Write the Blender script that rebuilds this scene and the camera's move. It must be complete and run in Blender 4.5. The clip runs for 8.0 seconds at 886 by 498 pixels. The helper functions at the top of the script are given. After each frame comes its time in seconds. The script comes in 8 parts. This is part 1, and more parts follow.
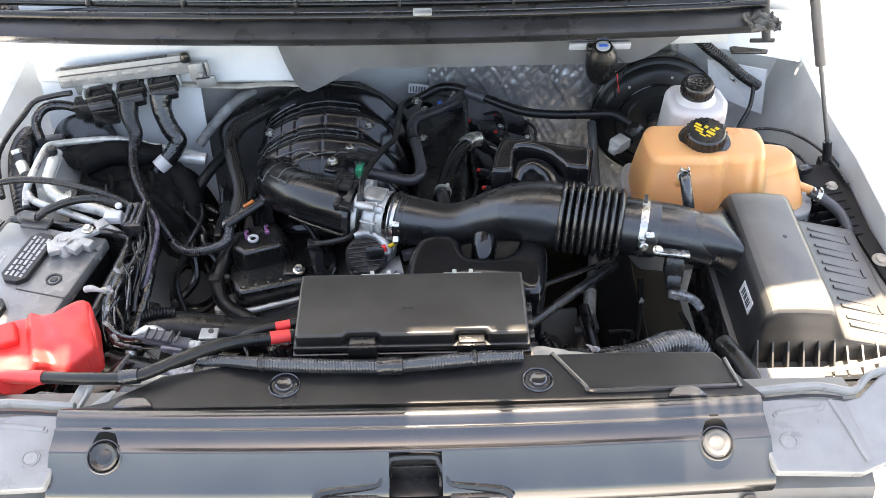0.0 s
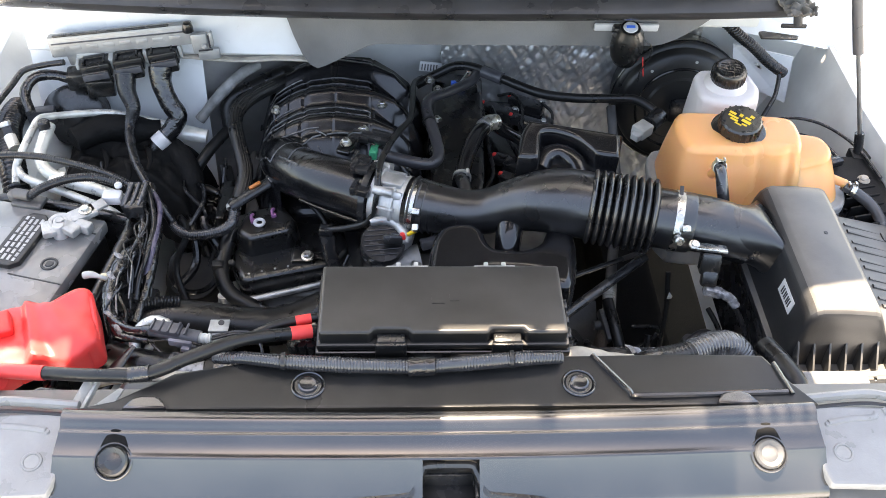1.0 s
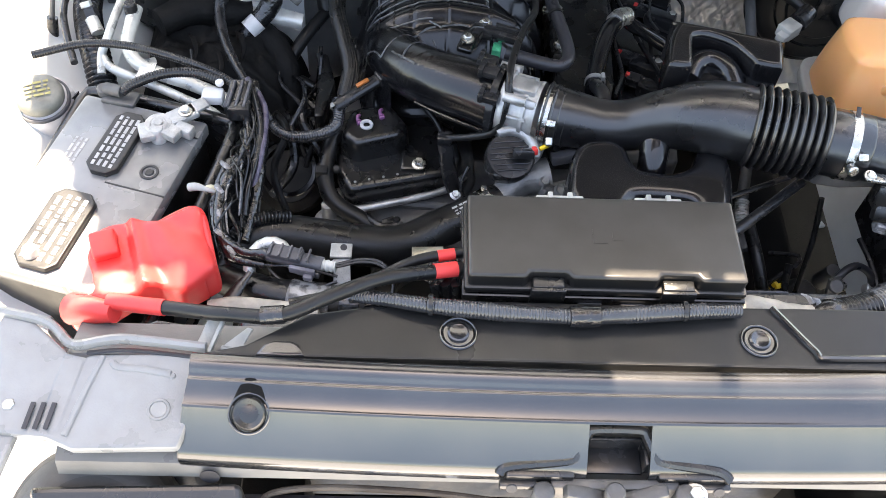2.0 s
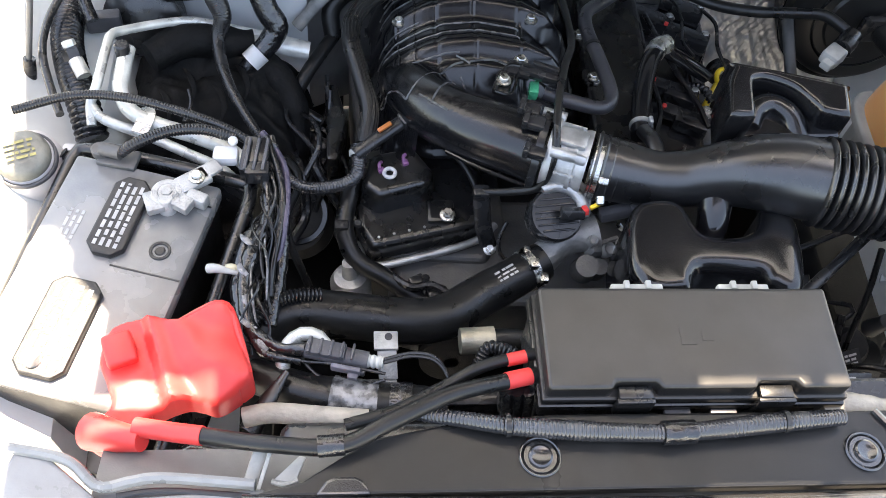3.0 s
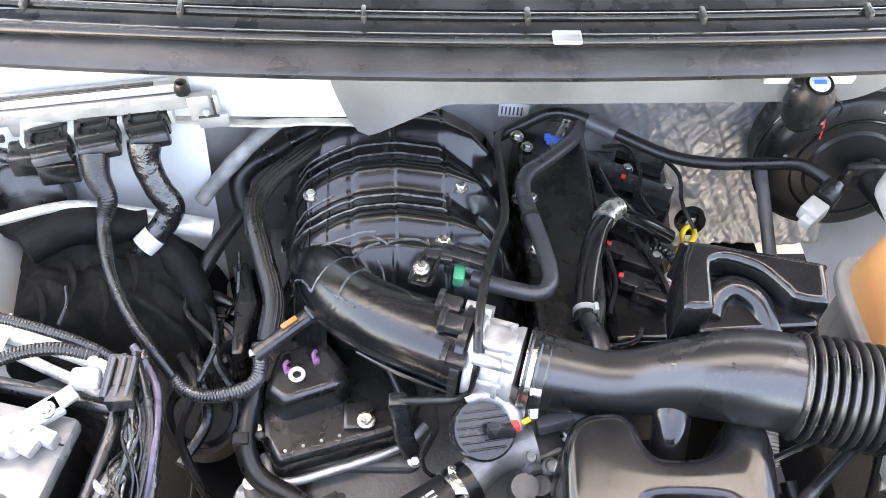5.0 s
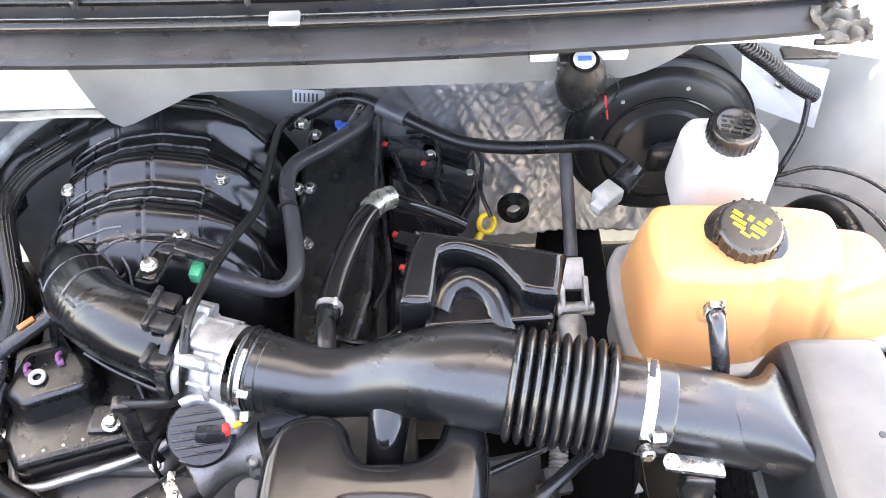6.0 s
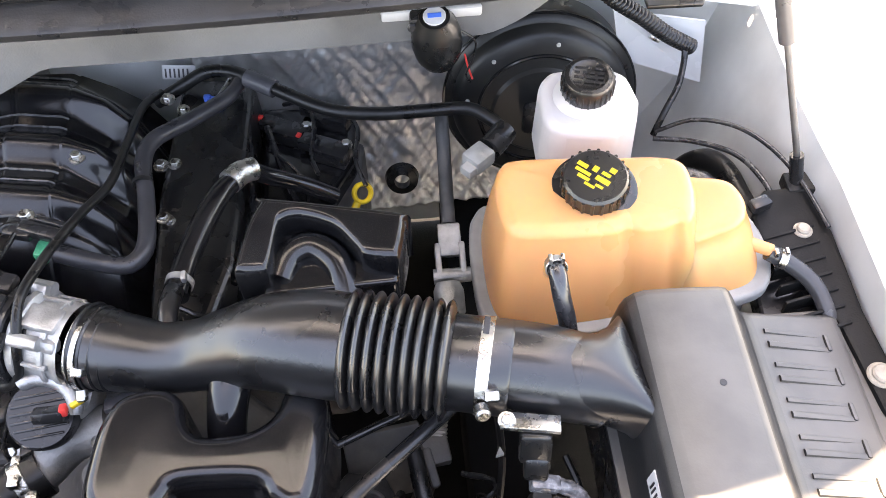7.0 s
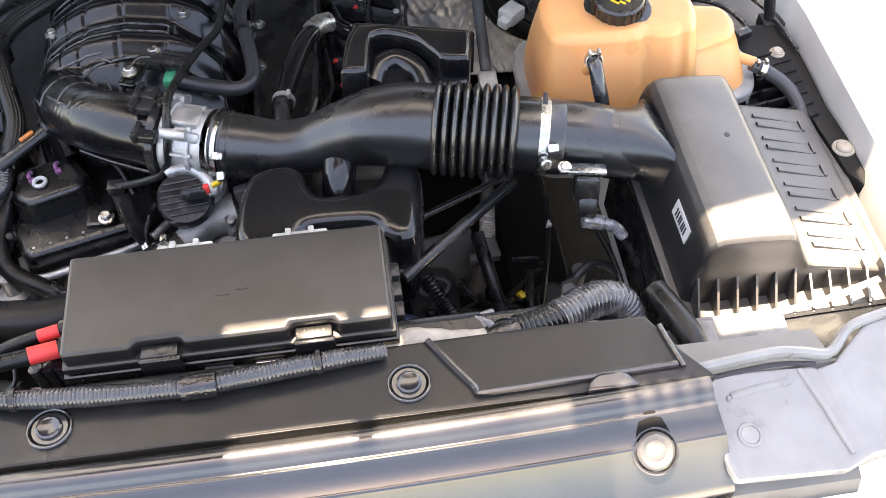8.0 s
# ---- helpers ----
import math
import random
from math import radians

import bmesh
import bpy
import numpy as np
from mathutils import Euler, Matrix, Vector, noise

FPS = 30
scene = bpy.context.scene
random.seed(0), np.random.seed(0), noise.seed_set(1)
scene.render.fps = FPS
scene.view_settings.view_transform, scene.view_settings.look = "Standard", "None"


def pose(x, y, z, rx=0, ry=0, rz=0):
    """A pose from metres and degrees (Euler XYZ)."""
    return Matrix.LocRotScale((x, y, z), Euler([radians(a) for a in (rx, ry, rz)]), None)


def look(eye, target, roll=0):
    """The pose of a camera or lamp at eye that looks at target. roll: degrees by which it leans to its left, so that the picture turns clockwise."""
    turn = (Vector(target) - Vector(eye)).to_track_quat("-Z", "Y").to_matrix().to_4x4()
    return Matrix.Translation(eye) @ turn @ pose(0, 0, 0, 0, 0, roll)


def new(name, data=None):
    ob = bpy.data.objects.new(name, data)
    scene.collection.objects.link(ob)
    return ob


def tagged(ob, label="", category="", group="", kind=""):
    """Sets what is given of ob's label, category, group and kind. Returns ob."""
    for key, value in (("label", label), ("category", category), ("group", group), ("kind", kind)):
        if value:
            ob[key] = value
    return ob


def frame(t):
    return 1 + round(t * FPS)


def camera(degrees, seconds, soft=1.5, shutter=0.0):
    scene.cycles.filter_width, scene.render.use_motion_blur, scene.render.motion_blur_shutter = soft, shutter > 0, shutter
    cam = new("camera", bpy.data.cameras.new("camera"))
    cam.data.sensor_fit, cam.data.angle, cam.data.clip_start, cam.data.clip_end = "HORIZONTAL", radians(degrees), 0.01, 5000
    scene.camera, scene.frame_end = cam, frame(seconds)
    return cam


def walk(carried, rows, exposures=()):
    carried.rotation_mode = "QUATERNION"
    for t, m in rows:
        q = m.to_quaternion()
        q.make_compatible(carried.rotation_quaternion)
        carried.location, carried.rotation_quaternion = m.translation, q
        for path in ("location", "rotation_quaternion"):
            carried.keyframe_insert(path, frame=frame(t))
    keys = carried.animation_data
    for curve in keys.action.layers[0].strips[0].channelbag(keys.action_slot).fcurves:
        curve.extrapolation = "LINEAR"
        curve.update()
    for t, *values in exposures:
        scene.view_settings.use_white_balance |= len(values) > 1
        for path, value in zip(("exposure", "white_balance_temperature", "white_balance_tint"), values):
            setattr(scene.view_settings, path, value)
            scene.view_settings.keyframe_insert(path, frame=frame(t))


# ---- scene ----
cam = camera(51.0, 8.0, 0.7)
PATH = [
    (0, (0.03, -0.754, 2.043), (0.055, 0.667, 0.636), -0.4),
    (0.5, (-0.033, -0.753, 2.031), (0.054, 0.661, 0.619), -0.1),
    (1, (-0.057, -0.678, 1.995), (0.039, 0.707, 0.555), 2.8),
    (1.5, (-0.111, -0.607, 1.978), (-0.102, 0.636, 0.411), 3.6),
    (1.7, (-0.154, -0.575, 1.956), (-0.133, 0.633, 0.362), 3.3),
    (2.8, (-0.347, -0.336, 1.928), (-0.15, 0.69, 0.223), 10.3),
    (3, (-0.357, -0.3, 1.92), (-0.156, 0.747, 0.228), 9.6),
    (3.5, (-0.399, -0.216, 1.893), (-0.14, 0.859, 0.227), 11.4),
    (4, (-0.441, -0.145, 1.866), (-0.188, 0.944, 0.208), 11.8),
    (4.3, (-0.420, -0.120, 1.853), (-0.225, 1.015, 0.218), 8.2),
    (4.5, (-0.396, -0.097, 1.854), (-0.182, 1.054, 0.233), 8.0),
    (4.8, (-0.270, -0.092, 1.870), (-0.121, 1.096, 0.268), 4.6),
    (5, (-0.202, -0.078, 1.864), (-0.055, 1.115, 0.265), 4.7),
    (5.2, (-0.11, -0.069, 1.862), (0.006, 1.109, 0.25), 3.0),
    (6.3, (0.209, -0.054, 1.824), (0.275, 1.121, 0.207), 0.5),
    (6.5, (0.245, -0.05, 1.823), (0.314, 1.118, 0.2), 0.1),
    (7, (0.314, -0.079, 1.789), (0.385, 1.085, 0.164), -1.8),
    (7.5, (0.275, -0.21, 1.772), (0.385, 0.921, 0.126), -1.3),
    (7.8, (0.204, -0.347, 1.800), (0.344, 0.797, 0.165), -1.6),
    (8, (0.141, -0.42, 1.847), (0.308, 0.742, 0.227), 0.1),
]
EXPOSURE = [(0, 2.48, 8800, 14), (1.5, 2.57, 8850, 14), (3, 2.64, 8850, 14), (4, 2.8, 8950, 15), (4.5, 3.08, 9150, 16), (5.0, 3.90, 9400, 18), (5.2, 4.0, 9450, 18), (6.5, 3.58, 9500, 20), (7, 3.15, 9550, 20), (7.5, 3.18, 9450, 19), (8, 2.78, 9450, 19)]
walk(cam, [(t, look(eye, target, roll)) for t, eye, target, roll in PATH], EXPOSURE)

# ==== world and light ====
SUN_EL, SUN_AZ = 77.6, -13.0
world = bpy.data.worlds.new("world")
scene.world = world
world.use_nodes = True
wn, wl = world.node_tree.nodes, world.node_tree.links
sky = wn.new("ShaderNodeTexSky")
sky.sky_type, sky.sun_disc = "NISHITA", False
sky.sun_elevation, sky.sun_rotation = radians(SUN_EL), radians(SUN_AZ)
wn["Background"].inputs["Strength"].default_value = 0.15
wl.new(sky.outputs["Color"], wn["Background"].inputs["Color"])
sun = new("sun", bpy.data.lights.new("sun", "SUN"))
sun.data.energy, sun.data.angle, sun.data.color = 5.0, radians(0.5), (1.0, 0.975, 0.935)
SUN_DIR = Vector((math.sin(radians(SUN_AZ)) * math.cos(radians(SUN_EL)), math.cos(radians(SUN_AZ)) * math.cos(radians(SUN_EL)), math.sin(radians(SUN_EL))))
sun.matrix_world = look(Vector((0, 0, 6)) + SUN_DIR, (0, 0, 6))


# ==== materials ====
def material(name, base, rough=0.5, metal=0.0, var=0.25, scale=30.0, bump=0.15, bump_scale=400.0, rvar=0.12, dust=0.0, dust_lit=0.0, **extra):
    """A surface with broad blotches, fine grain, and uneven gloss. dust: a light film of dirt in patches; the value
    after it: paler upward faces, both dust and painted-in light.
    """
    m = bpy.data.materials.new(name)
    m.use_nodes = True
    n, l = m.node_tree.nodes, m.node_tree.links
    b = n["Principled BSDF"]
    co = n.new("ShaderNodeTexCoord")
    big, fine = n.new("ShaderNodeTexNoise"), n.new("ShaderNodeTexNoise")
    big.inputs["Scale"].default_value, fine.inputs["Scale"].default_value = scale, bump_scale
    big.inputs["Detail"].default_value, fine.inputs["Detail"].default_value = 5, 3
    info = n.new("ShaderNodeObjectInfo")
    shift = n.new("ShaderNodeVectorMath")
    shift.operation = "ADD"
    l.new(co.outputs["Object"], shift.inputs[0])
    l.new(info.outputs["Location"], shift.inputs[1])
    for t in (big, fine):
        l.new(shift.outputs[0], t.inputs["Vector"])
    ramp = n.new("ShaderNodeMapRange")
    ramp.interpolation_type = "SMOOTHSTEP"
    ramp.inputs["From Min"].default_value, ramp.inputs["From Max"].default_value = 0.24, 0.76
    ramp.inputs["To Min"].default_value, ramp.inputs["To Max"].default_value = 1 - var, 1 + var
    l.new(big.outputs["Fac"], ramp.inputs["Value"])
    mul = n.new("ShaderNodeVectorMath")
    mul.operation = "MULTIPLY"
    mul.inputs[0].default_value = base
    l.new(ramp.outputs["Result"], mul.inputs[1])
    colour = mul.outputs[0]
    if dust:
        grime = n.new("ShaderNodeTexNoise")
        grime.inputs["Scale"].default_value, grime.inputs["Detail"].default_value = scale * 0.6, 8
        l.new(shift.outputs[0], grime.inputs["Vector"])
        film = n.new("ShaderNodeMapRange")
        film.interpolation_type = "SMOOTHSTEP"
        film.inputs["From Min"].default_value, film.inputs["From Max"].default_value = 0.45, 0.75
        film.inputs["To Max"].default_value = dust
        l.new(grime.outputs["Fac"], film.inputs["Value"])
        mix = n.new("ShaderNodeMix")
        mix.data_type = "RGBA"
        mix.inputs["B"].default_value = (0.30, 0.27, 0.23, 1)
        l.new(film.outputs["Result"], mix.inputs["Factor"])
        l.new(colour, mix.inputs["A"])
        colour = mix.outputs["Result"]
    # Upward faces mixed paler: dust, and sunlit tops painted into the colour.
    if dust_lit:
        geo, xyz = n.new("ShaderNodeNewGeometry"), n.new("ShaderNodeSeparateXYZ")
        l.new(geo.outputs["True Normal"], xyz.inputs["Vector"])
        faces_up = n.new("ShaderNodeMapRange")
        faces_up.inputs["From Min"].default_value, faces_up.inputs["From Max"].default_value = 0.55, 0.95
        faces_up.inputs["To Max"].default_value = dust_lit
        l.new(xyz.outputs["Z"], faces_up.inputs["Value"])
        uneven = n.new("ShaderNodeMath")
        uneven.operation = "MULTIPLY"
        l.new(faces_up.outputs["Result"], uneven.inputs[0])
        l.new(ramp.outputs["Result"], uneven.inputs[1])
        top_tint = n.new("ShaderNodeMix")
        top_tint.data_type = "RGBA"
        top_tint.inputs["B"].default_value = (0.34, 0.32, 0.29, 1)
        l.new(uneven.outputs["Value"], top_tint.inputs["Factor"])
        l.new(colour, top_tint.inputs["A"])
        colour = top_tint.outputs["Result"]
    l.new(colour, b.inputs["Base Color"])
    gloss = n.new("ShaderNodeMapRange")
    gloss.interpolation_type = "SMOOTHSTEP"
    gloss.inputs["From Min"].default_value, gloss.inputs["From Max"].default_value = 0.24, 0.76
    gloss.inputs["To Min"].default_value, gloss.inputs["To Max"].default_value = max(rough - rvar, 0.02), min(rough + rvar, 1)
    l.new(big.outputs["Fac"], gloss.inputs["Value"])
    l.new(gloss.outputs["Result"], b.inputs["Roughness"])
    b.inputs["Metallic"].default_value = metal
    if bump:
        bp = n.new("ShaderNodeBump")
        bp.inputs["Strength"].default_value, bp.inputs["Distance"].default_value = bump, 0.002
        l.new(fine.outputs["Fac"], bp.inputs["Height"])
        l.new(bp.outputs["Normal"], b.inputs["Normal"])
    for key, value in extra.items():
        b.inputs[key.replace("_", " ")].default_value = value
    return m


BLACK = material("black_plastic", (0.020, 0.020, 0.021), 0.24, bump=0.04, dust=0.03, Specular_IOR_Level=0.55)
MOULDED = material("ribbed_moulded_plastic", (0.007, 0.007, 0.008), 0.20, scale=24, var=0.12, bump=0.012, rvar=0.05, dust=0.008, Specular_IOR_Level=0.6)
COVERBACK = material("satin_cover_plastic", (0.016, 0.016, 0.016), 0.34, scale=12, var=0.2, bump=0.03, rvar=0.08, dust=0.05, Specular_IOR_Level=0.4)
SATIN = material("satin_black_plastic", (0.010, 0.010, 0.010), 0.28, var=0.1, bump=0.015, rvar=0.05, dust=0.02, Specular_IOR_Level=0.8)
# Far paler than the shell: highlights along the manifold ribs painted in.
RIBEDGE = material("rib_highlight", (0.09, 0.09, 0.093), 0.28, scale=60, var=0.3, bump=0.05, Specular_IOR_Level=0.8)
# Lid tops and gusset edges carry painted light in their paler upward faces.
AIRBOX = material("airbox_plastic", (0.024, 0.024, 0.025), 0.38, scale=16, var=0.18, bump=0.08, rvar=0.06, dust_lit=0.36, Specular_IOR_Level=0.38)
GUSSET = material("lit_airbox_edge", (0.05, 0.05, 0.05), 0.4, scale=20, var=0.2, bump=0.08, dust_lit=1.0)
SUPPORTGREY = material("grey_support_paint", (0.17, 0.165, 0.155), 0.38, scale=18, var=0.15, bump=0.1, dust=0.2)
COVER = material("moulded_cover_plastic", (0.018, 0.018, 0.019), 0.18, scale=14, bump=0.012, rvar=0.05, dust=0.05, Specular_IOR_Level=0.9, Coat_Weight=0.6, Coat_Roughness=0.14)
LID = material("fuse_lid_plastic", (0.014, 0.013, 0.0125), 0.34, scale=16, bump=0.02, rvar=0.05, dust=0.03, dust_lit=0.06, Specular_IOR_Level=0.55)
HOSE = material("moulded_hose_rubber", (0.010, 0.010, 0.011), 0.29, scale=16, bump=0.02, rvar=0.05, dust=0.012, Specular_IOR_Level=1.0)
DUSTRUBBER = material("dusty_rubber", (0.022, 0.021, 0.020), 0.5, scale=14, bump=0.2, dust_lit=0.35)
GLOSS = material("glossy_black_plastic", (0.008, 0.008, 0.009), 0.15, scale=22, bump=0.01, rvar=0.05, dust=0.015, Specular_IOR_Level=0.65)
RUBBER = material("black_rubber", (0.010, 0.010, 0.010), 0.34, bump=0.10, dust=0.015, Specular_IOR_Level=0.42)
GREYRUBBER = material("grey_rubber", (0.032, 0.032, 0.036), 0.36, bump=0.15, Specular_IOR_Level=0.6)
LOOM = material("loom_plastic", (0.013, 0.013, 0.014), 0.24, bump=0.1, dust=0.03, Specular_IOR_Level=0.55)
LOOMGLOSS = material("shiny_loom_plastic", (0.030, 0.030, 0.033), 0.20, scale=50, var=0.3, bump=0.1, dust=0.03, Specular_IOR_Level=1.0)
FOAM = material("black_foam", (0.004, 0.004, 0.004), 0.75, scale=30, bump=0.5, bump_scale=120, Specular_IOR_Level=0.25)
UNDER = material("oily_underside", (0.007, 0.007, 0.007), 0.8, scale=12, bump=0.3, Specular_IOR_Level=0.15)
CLEARTAPE = material("clear_tape_over_loom", (0.055, 0.055, 0.058), 0.20, scale=70, var=0.8, bump=0.5, bump_scale=140, rvar=0.12, Specular_IOR_Level=1.0)
ALLOY = material("pale_alloy", (0.36, 0.36, 0.35), 0.42, 0.35, scale=40, var=0.12, bump=0.15)
FRAY = material("frayed_clear_tape", (0.16, 0.16, 0.165), 0.22, scale=120, var=0.7, bump=0.4, bump_scale=200, Specular_IOR_Level=0.9)
TAPE = material("shiny_tape", (0.010, 0.010, 0.011), 0.18, scale=90, bump=0.8, bump_scale=120, rvar=0.15, Specular_IOR_Level=0.9)
CAST = material("cast_aluminium", (0.50, 0.50, 0.49), 0.42, 0.7, scale=50, bump=0.35, bump_scale=500)
CASTMID = material("grey_cast_aluminium", (0.26, 0.26, 0.255), 0.5, 0.55, scale=40, var=0.3, bump=0.4, bump_scale=260, dust=0.15)
DULLCAST = material("dull_cast_aluminium", (0.13, 0.13, 0.13), 0.6, 0.7, scale=30, bump=0.25, bump_scale=250, dust=0.3)
PIPE = material("aluminium_pipe", (0.62, 0.62, 0.585), 0.34, 0.4, scale=40, bump=0.2)
STEEL = material("zinc_steel", (0.62, 0.61, 0.58), 0.28, 1.0, scale=80, bump=0.3)
DARKSTEEL = material("dark_steel", (0.022, 0.022, 0.022), 0.5, 0.3, scale=40, bump=0.4, dust=0.05)
PAINT = material("white_body_paint", (0.76, 0.78, 0.79), 0.30, scale=12, var=0.05, bump=0.05, rvar=0.06, dust=0.10, Coat_Weight=0.4)
SILVERPAINT = material("pale_support_paint", (0.25, 0.255, 0.255), 0.34, scale=22, var=0.14, bump=0.12, dust=0.06)
INNERPAINT = material("thin_inner_paint", (0.68, 0.70, 0.69), 0.45, scale=9, var=0.12, bump=0.1, dust=0.2)
GREYPANEL = material("grey_cowl_panel", (0.15, 0.147, 0.143), 0.5, scale=10, bump=0.25, dust=0.2)
COWLPLASTIC = material("cowl_plastic", (0.030, 0.030, 0.032), 0.34, scale=18, bump=0.1, dust=0.06)
SEALRUBBER = material("seal_rubber", (0.010, 0.010, 0.010), 0.20, bump=0.1)
FOIL = material("crinkled_foil", (0.52, 0.52, 0.515), 0.34, 0.65, scale=30, var=0.08, bump=0.2, bump_scale=240, rvar=0.06)
AMBER = material("amber_tank_plastic", (0.82, 0.395, 0.165), 0.28, scale=5, var=0.05, bump=0.05, bump_scale=120, rvar=0.03, Subsurface_Weight=0.45, Subsurface_Radius=(0.03, 0.015, 0.005), Subsurface_Scale=0.6)
MILKY = material("milky_plastic", (0.66, 0.63, 0.62), 0.38, scale=14, var=0.05, bump=0.08, Subsurface_Weight=0.35, Subsurface_Radius=(0.02, 0.02, 0.02), Subsurface_Scale=0.5)
CLEARGREY = material("grey_seam_plastic", (0.30, 0.30, 0.29), 0.4, scale=20, bump=0.1)
RED = material("red_rubber", (0.80, 0.055, 0.050), 0.38, scale=14, var=0.10, bump=0.02, Subsurface_Weight=0.1, Subsurface_Radius=(0.01, 0.003, 0.002))
BATTERY = material("battery_top_plastic", (0.20, 0.197, 0.192), 0.28, scale=11, var=0.35, bump=0.05, rvar=0.08, dust=0.7, Specular_IOR_Level=0.9)
BATTERYCASE = material("battery_case_plastic", (0.012, 0.012, 0.012), 0.4, bump=0.2, Specular_IOR_Level=0.55)
LEAD = material("lead_clamp", (0.42, 0.42, 0.41), 0.45, 0.5, scale=60, bump=0.6)
PRINT = material("pale_print", (0.42, 0.41, 0.40), 0.6, scale=60, bump=0.0)
LABEL = material("white_label", (0.60, 0.60, 0.60), 0.45, scale=60, var=0.05, bump=0.0)
BARS = material("label_ink", (0.03, 0.03, 0.035), 0.5, bump=0.0)
YELLOW = material("yellow_plastic", (0.75, 0.50, 0.03), 0.4, bump=0.1)
GREEN = material("green_clip", (0.03, 0.42, 0.22), 0.35, bump=0.1)
BLUE = material("blue_clip", (0.04, 0.16, 0.62), 0.35, bump=0.1)
PURPLE = material("purple_clip", (0.26, 0.10, 0.23), 0.4, bump=0.1)
ORANGE = material("orange_clip", (0.62, 0.19, 0.05), 0.4, bump=0.1)
BEIGE = material("beige_wrap", (0.42, 0.38, 0.32), 0.6, scale=50, bump=0.7, bump_scale=160, dust=0.2)
GREYCONN = material("grey_connector", (0.075, 0.075, 0.082), 0.4, bump=0.2)
VIOLETGREY = material("violet_grey_plastic", (0.16, 0.155, 0.18), 0.4, bump=0.15)
PALECONN = material("pale_connector", (0.46, 0.46, 0.43), 0.5, bump=0.2)
CAPDUST = material("dusty_olive_cap", (0.20, 0.195, 0.165), 0.5, scale=40, var=0.35, bump=0.3, bump_scale=200, dust=0.4)
YELLOWDUST = material("worn_yellow_print", (0.36, 0.31, 0.12), 0.6, scale=80, bump=0.1)
GROUND = material("pale_concrete", (0.60, 0.61, 0.62), 0.85, scale=1.2, var=0.12, bump=0.4, bump_scale=90, dust=0.08)
HUMPEDGE = material("dusty_pale_pipe", (0.22, 0.22, 0.215), 0.5, scale=50, var=0.4, bump=0.4, bump_scale=120, dust=0.3)
CRUMPLED = material("crumpled_grey_seal", (0.085, 0.078, 0.066), 0.5, scale=30, var=0.8, bump=0.4, bump_scale=120, dust=0.4)
LINER = material("hood_liner_felt", (0.022, 0.022, 0.023), 0.85, scale=20, bump=0.6, bump_scale=200)
UNDERHOOD = material("hood_inner_paint", (0.82, 0.82, 0.82), 0.32, scale=6, var=0.06, bump=0.04)
CHROME = material("chrome", (0.75, 0.75, 0.76), 0.12, 1.0, bump=0.05)
BARS_STEEL = material("sooty_steel", (0.05, 0.047, 0.043), 0.5, 0.5, scale=40, bump=0.3, dust=0.2)
FIN = material("condenser_fins", (0.09, 0.09, 0.09), 0.5, 0.7, scale=40, bump=0.3, dust=0.25)
GREYHOSE = material("grey_hose_rubber", (0.065, 0.065, 0.068), 0.28, scale=24, var=0.15, bump=0.06)
VIOLETWIRE = material("violet_wire", (0.10, 0.085, 0.125), 0.3, scale=50, bump=0.1)
HUMPMETAL = material("scuffed_grey_metal", (0.30, 0.295, 0.29), 0.40, 0.3, scale=14, var=0.3, bump=0.2, bump_scale=60, dust=0.3)
SPLASH = material("matte_bracket_plastic", (0.011, 0.011, 0.011), 0.62, scale=20, bump=0.2, dust=0.05, Specular_IOR_Level=0.25)
FILTERBLUE = material("dark_blue_filter_paint", (0.018, 0.040, 0.16), 0.4, scale=20, bump=0.1, dust=0.15)
STRUTGREY = material("grey_strut_paint", (0.075, 0.075, 0.078), 0.35, scale=20, var=0.1, bump=0.05)
RUST = material("rusty_steel", (0.085, 0.065, 0.052), 0.7, 0.4, scale=40, bump=0.6, dust=0.2)

# ==== building helpers ====
PLACE = {}


def part(name, bm, mat, parent=None, label="", smooth=38.0):
    """Links a bmesh, drawn in world metres, as one mesh object under a thing or part; its origin lies at its middle."""
    me = bpy.data.meshes.new(name)
    bmesh.ops.recalc_face_normals(bm, faces=bm.faces)
    lo = Vector((min(v.co[i] for v in bm.verts) for i in range(3)))
    hi = Vector((max(v.co[i] for v in bm.verts) for i in range(3)))
    c = (lo + hi) / 2
    bmesh.ops.translate(bm, verts=bm.verts, vec=-c)
    for f in bm.faces:
        f.smooth = True
    for e in bm.edges:
        if len(e.link_faces) == 2 and e.calc_face_angle(0) > radians(smooth):
            e.smooth = False
    bm.to_mesh(me)
    bm.free()
    me.materials.append(mat)
    ob = new(name, me)
    ob.location = c
    if parent:
        ob.parent = parent
        ob.matrix_parent_inverse = Matrix.Translation(-PLACE[parent.name])
    PLACE[ob.name] = c
    return ob


def thing(name, at, label, category, group="", kind=""):
    """An Empty at the base of a thing that parents its parts."""
    ob = new(name)
    ob.empty_display_size = 0.02
    ob.location = at
    PLACE[ob.name] = Vector(at)
    return tagged(ob, label, category, group, kind)


def solo(name, bm, mat, label, category, group="", kind="", smooth=38.0):
    return tagged(part(name, bm, mat, None, "", smooth), label, category, group, kind)


def merge(*bms):
    out = bmesh.new()
    for b in bms:
        me = bpy.data.meshes.new("tmp")
        b.to_mesh(me)
        b.free()
        out.from_mesh(me)
        bpy.data.meshes.remove(me)
    return out


def sharp_bevel(bm, width, seg=2, angle=25.0):
    if width > 0:
        es = [e for e in bm.edges if len(e.link_faces) == 2 and e.calc_face_angle(0) > radians(angle)]
        bmesh.ops.bevel(bm, geom=es, offset=width, segments=seg, profile=0.5, affect="EDGES", clamp_overlap=True)


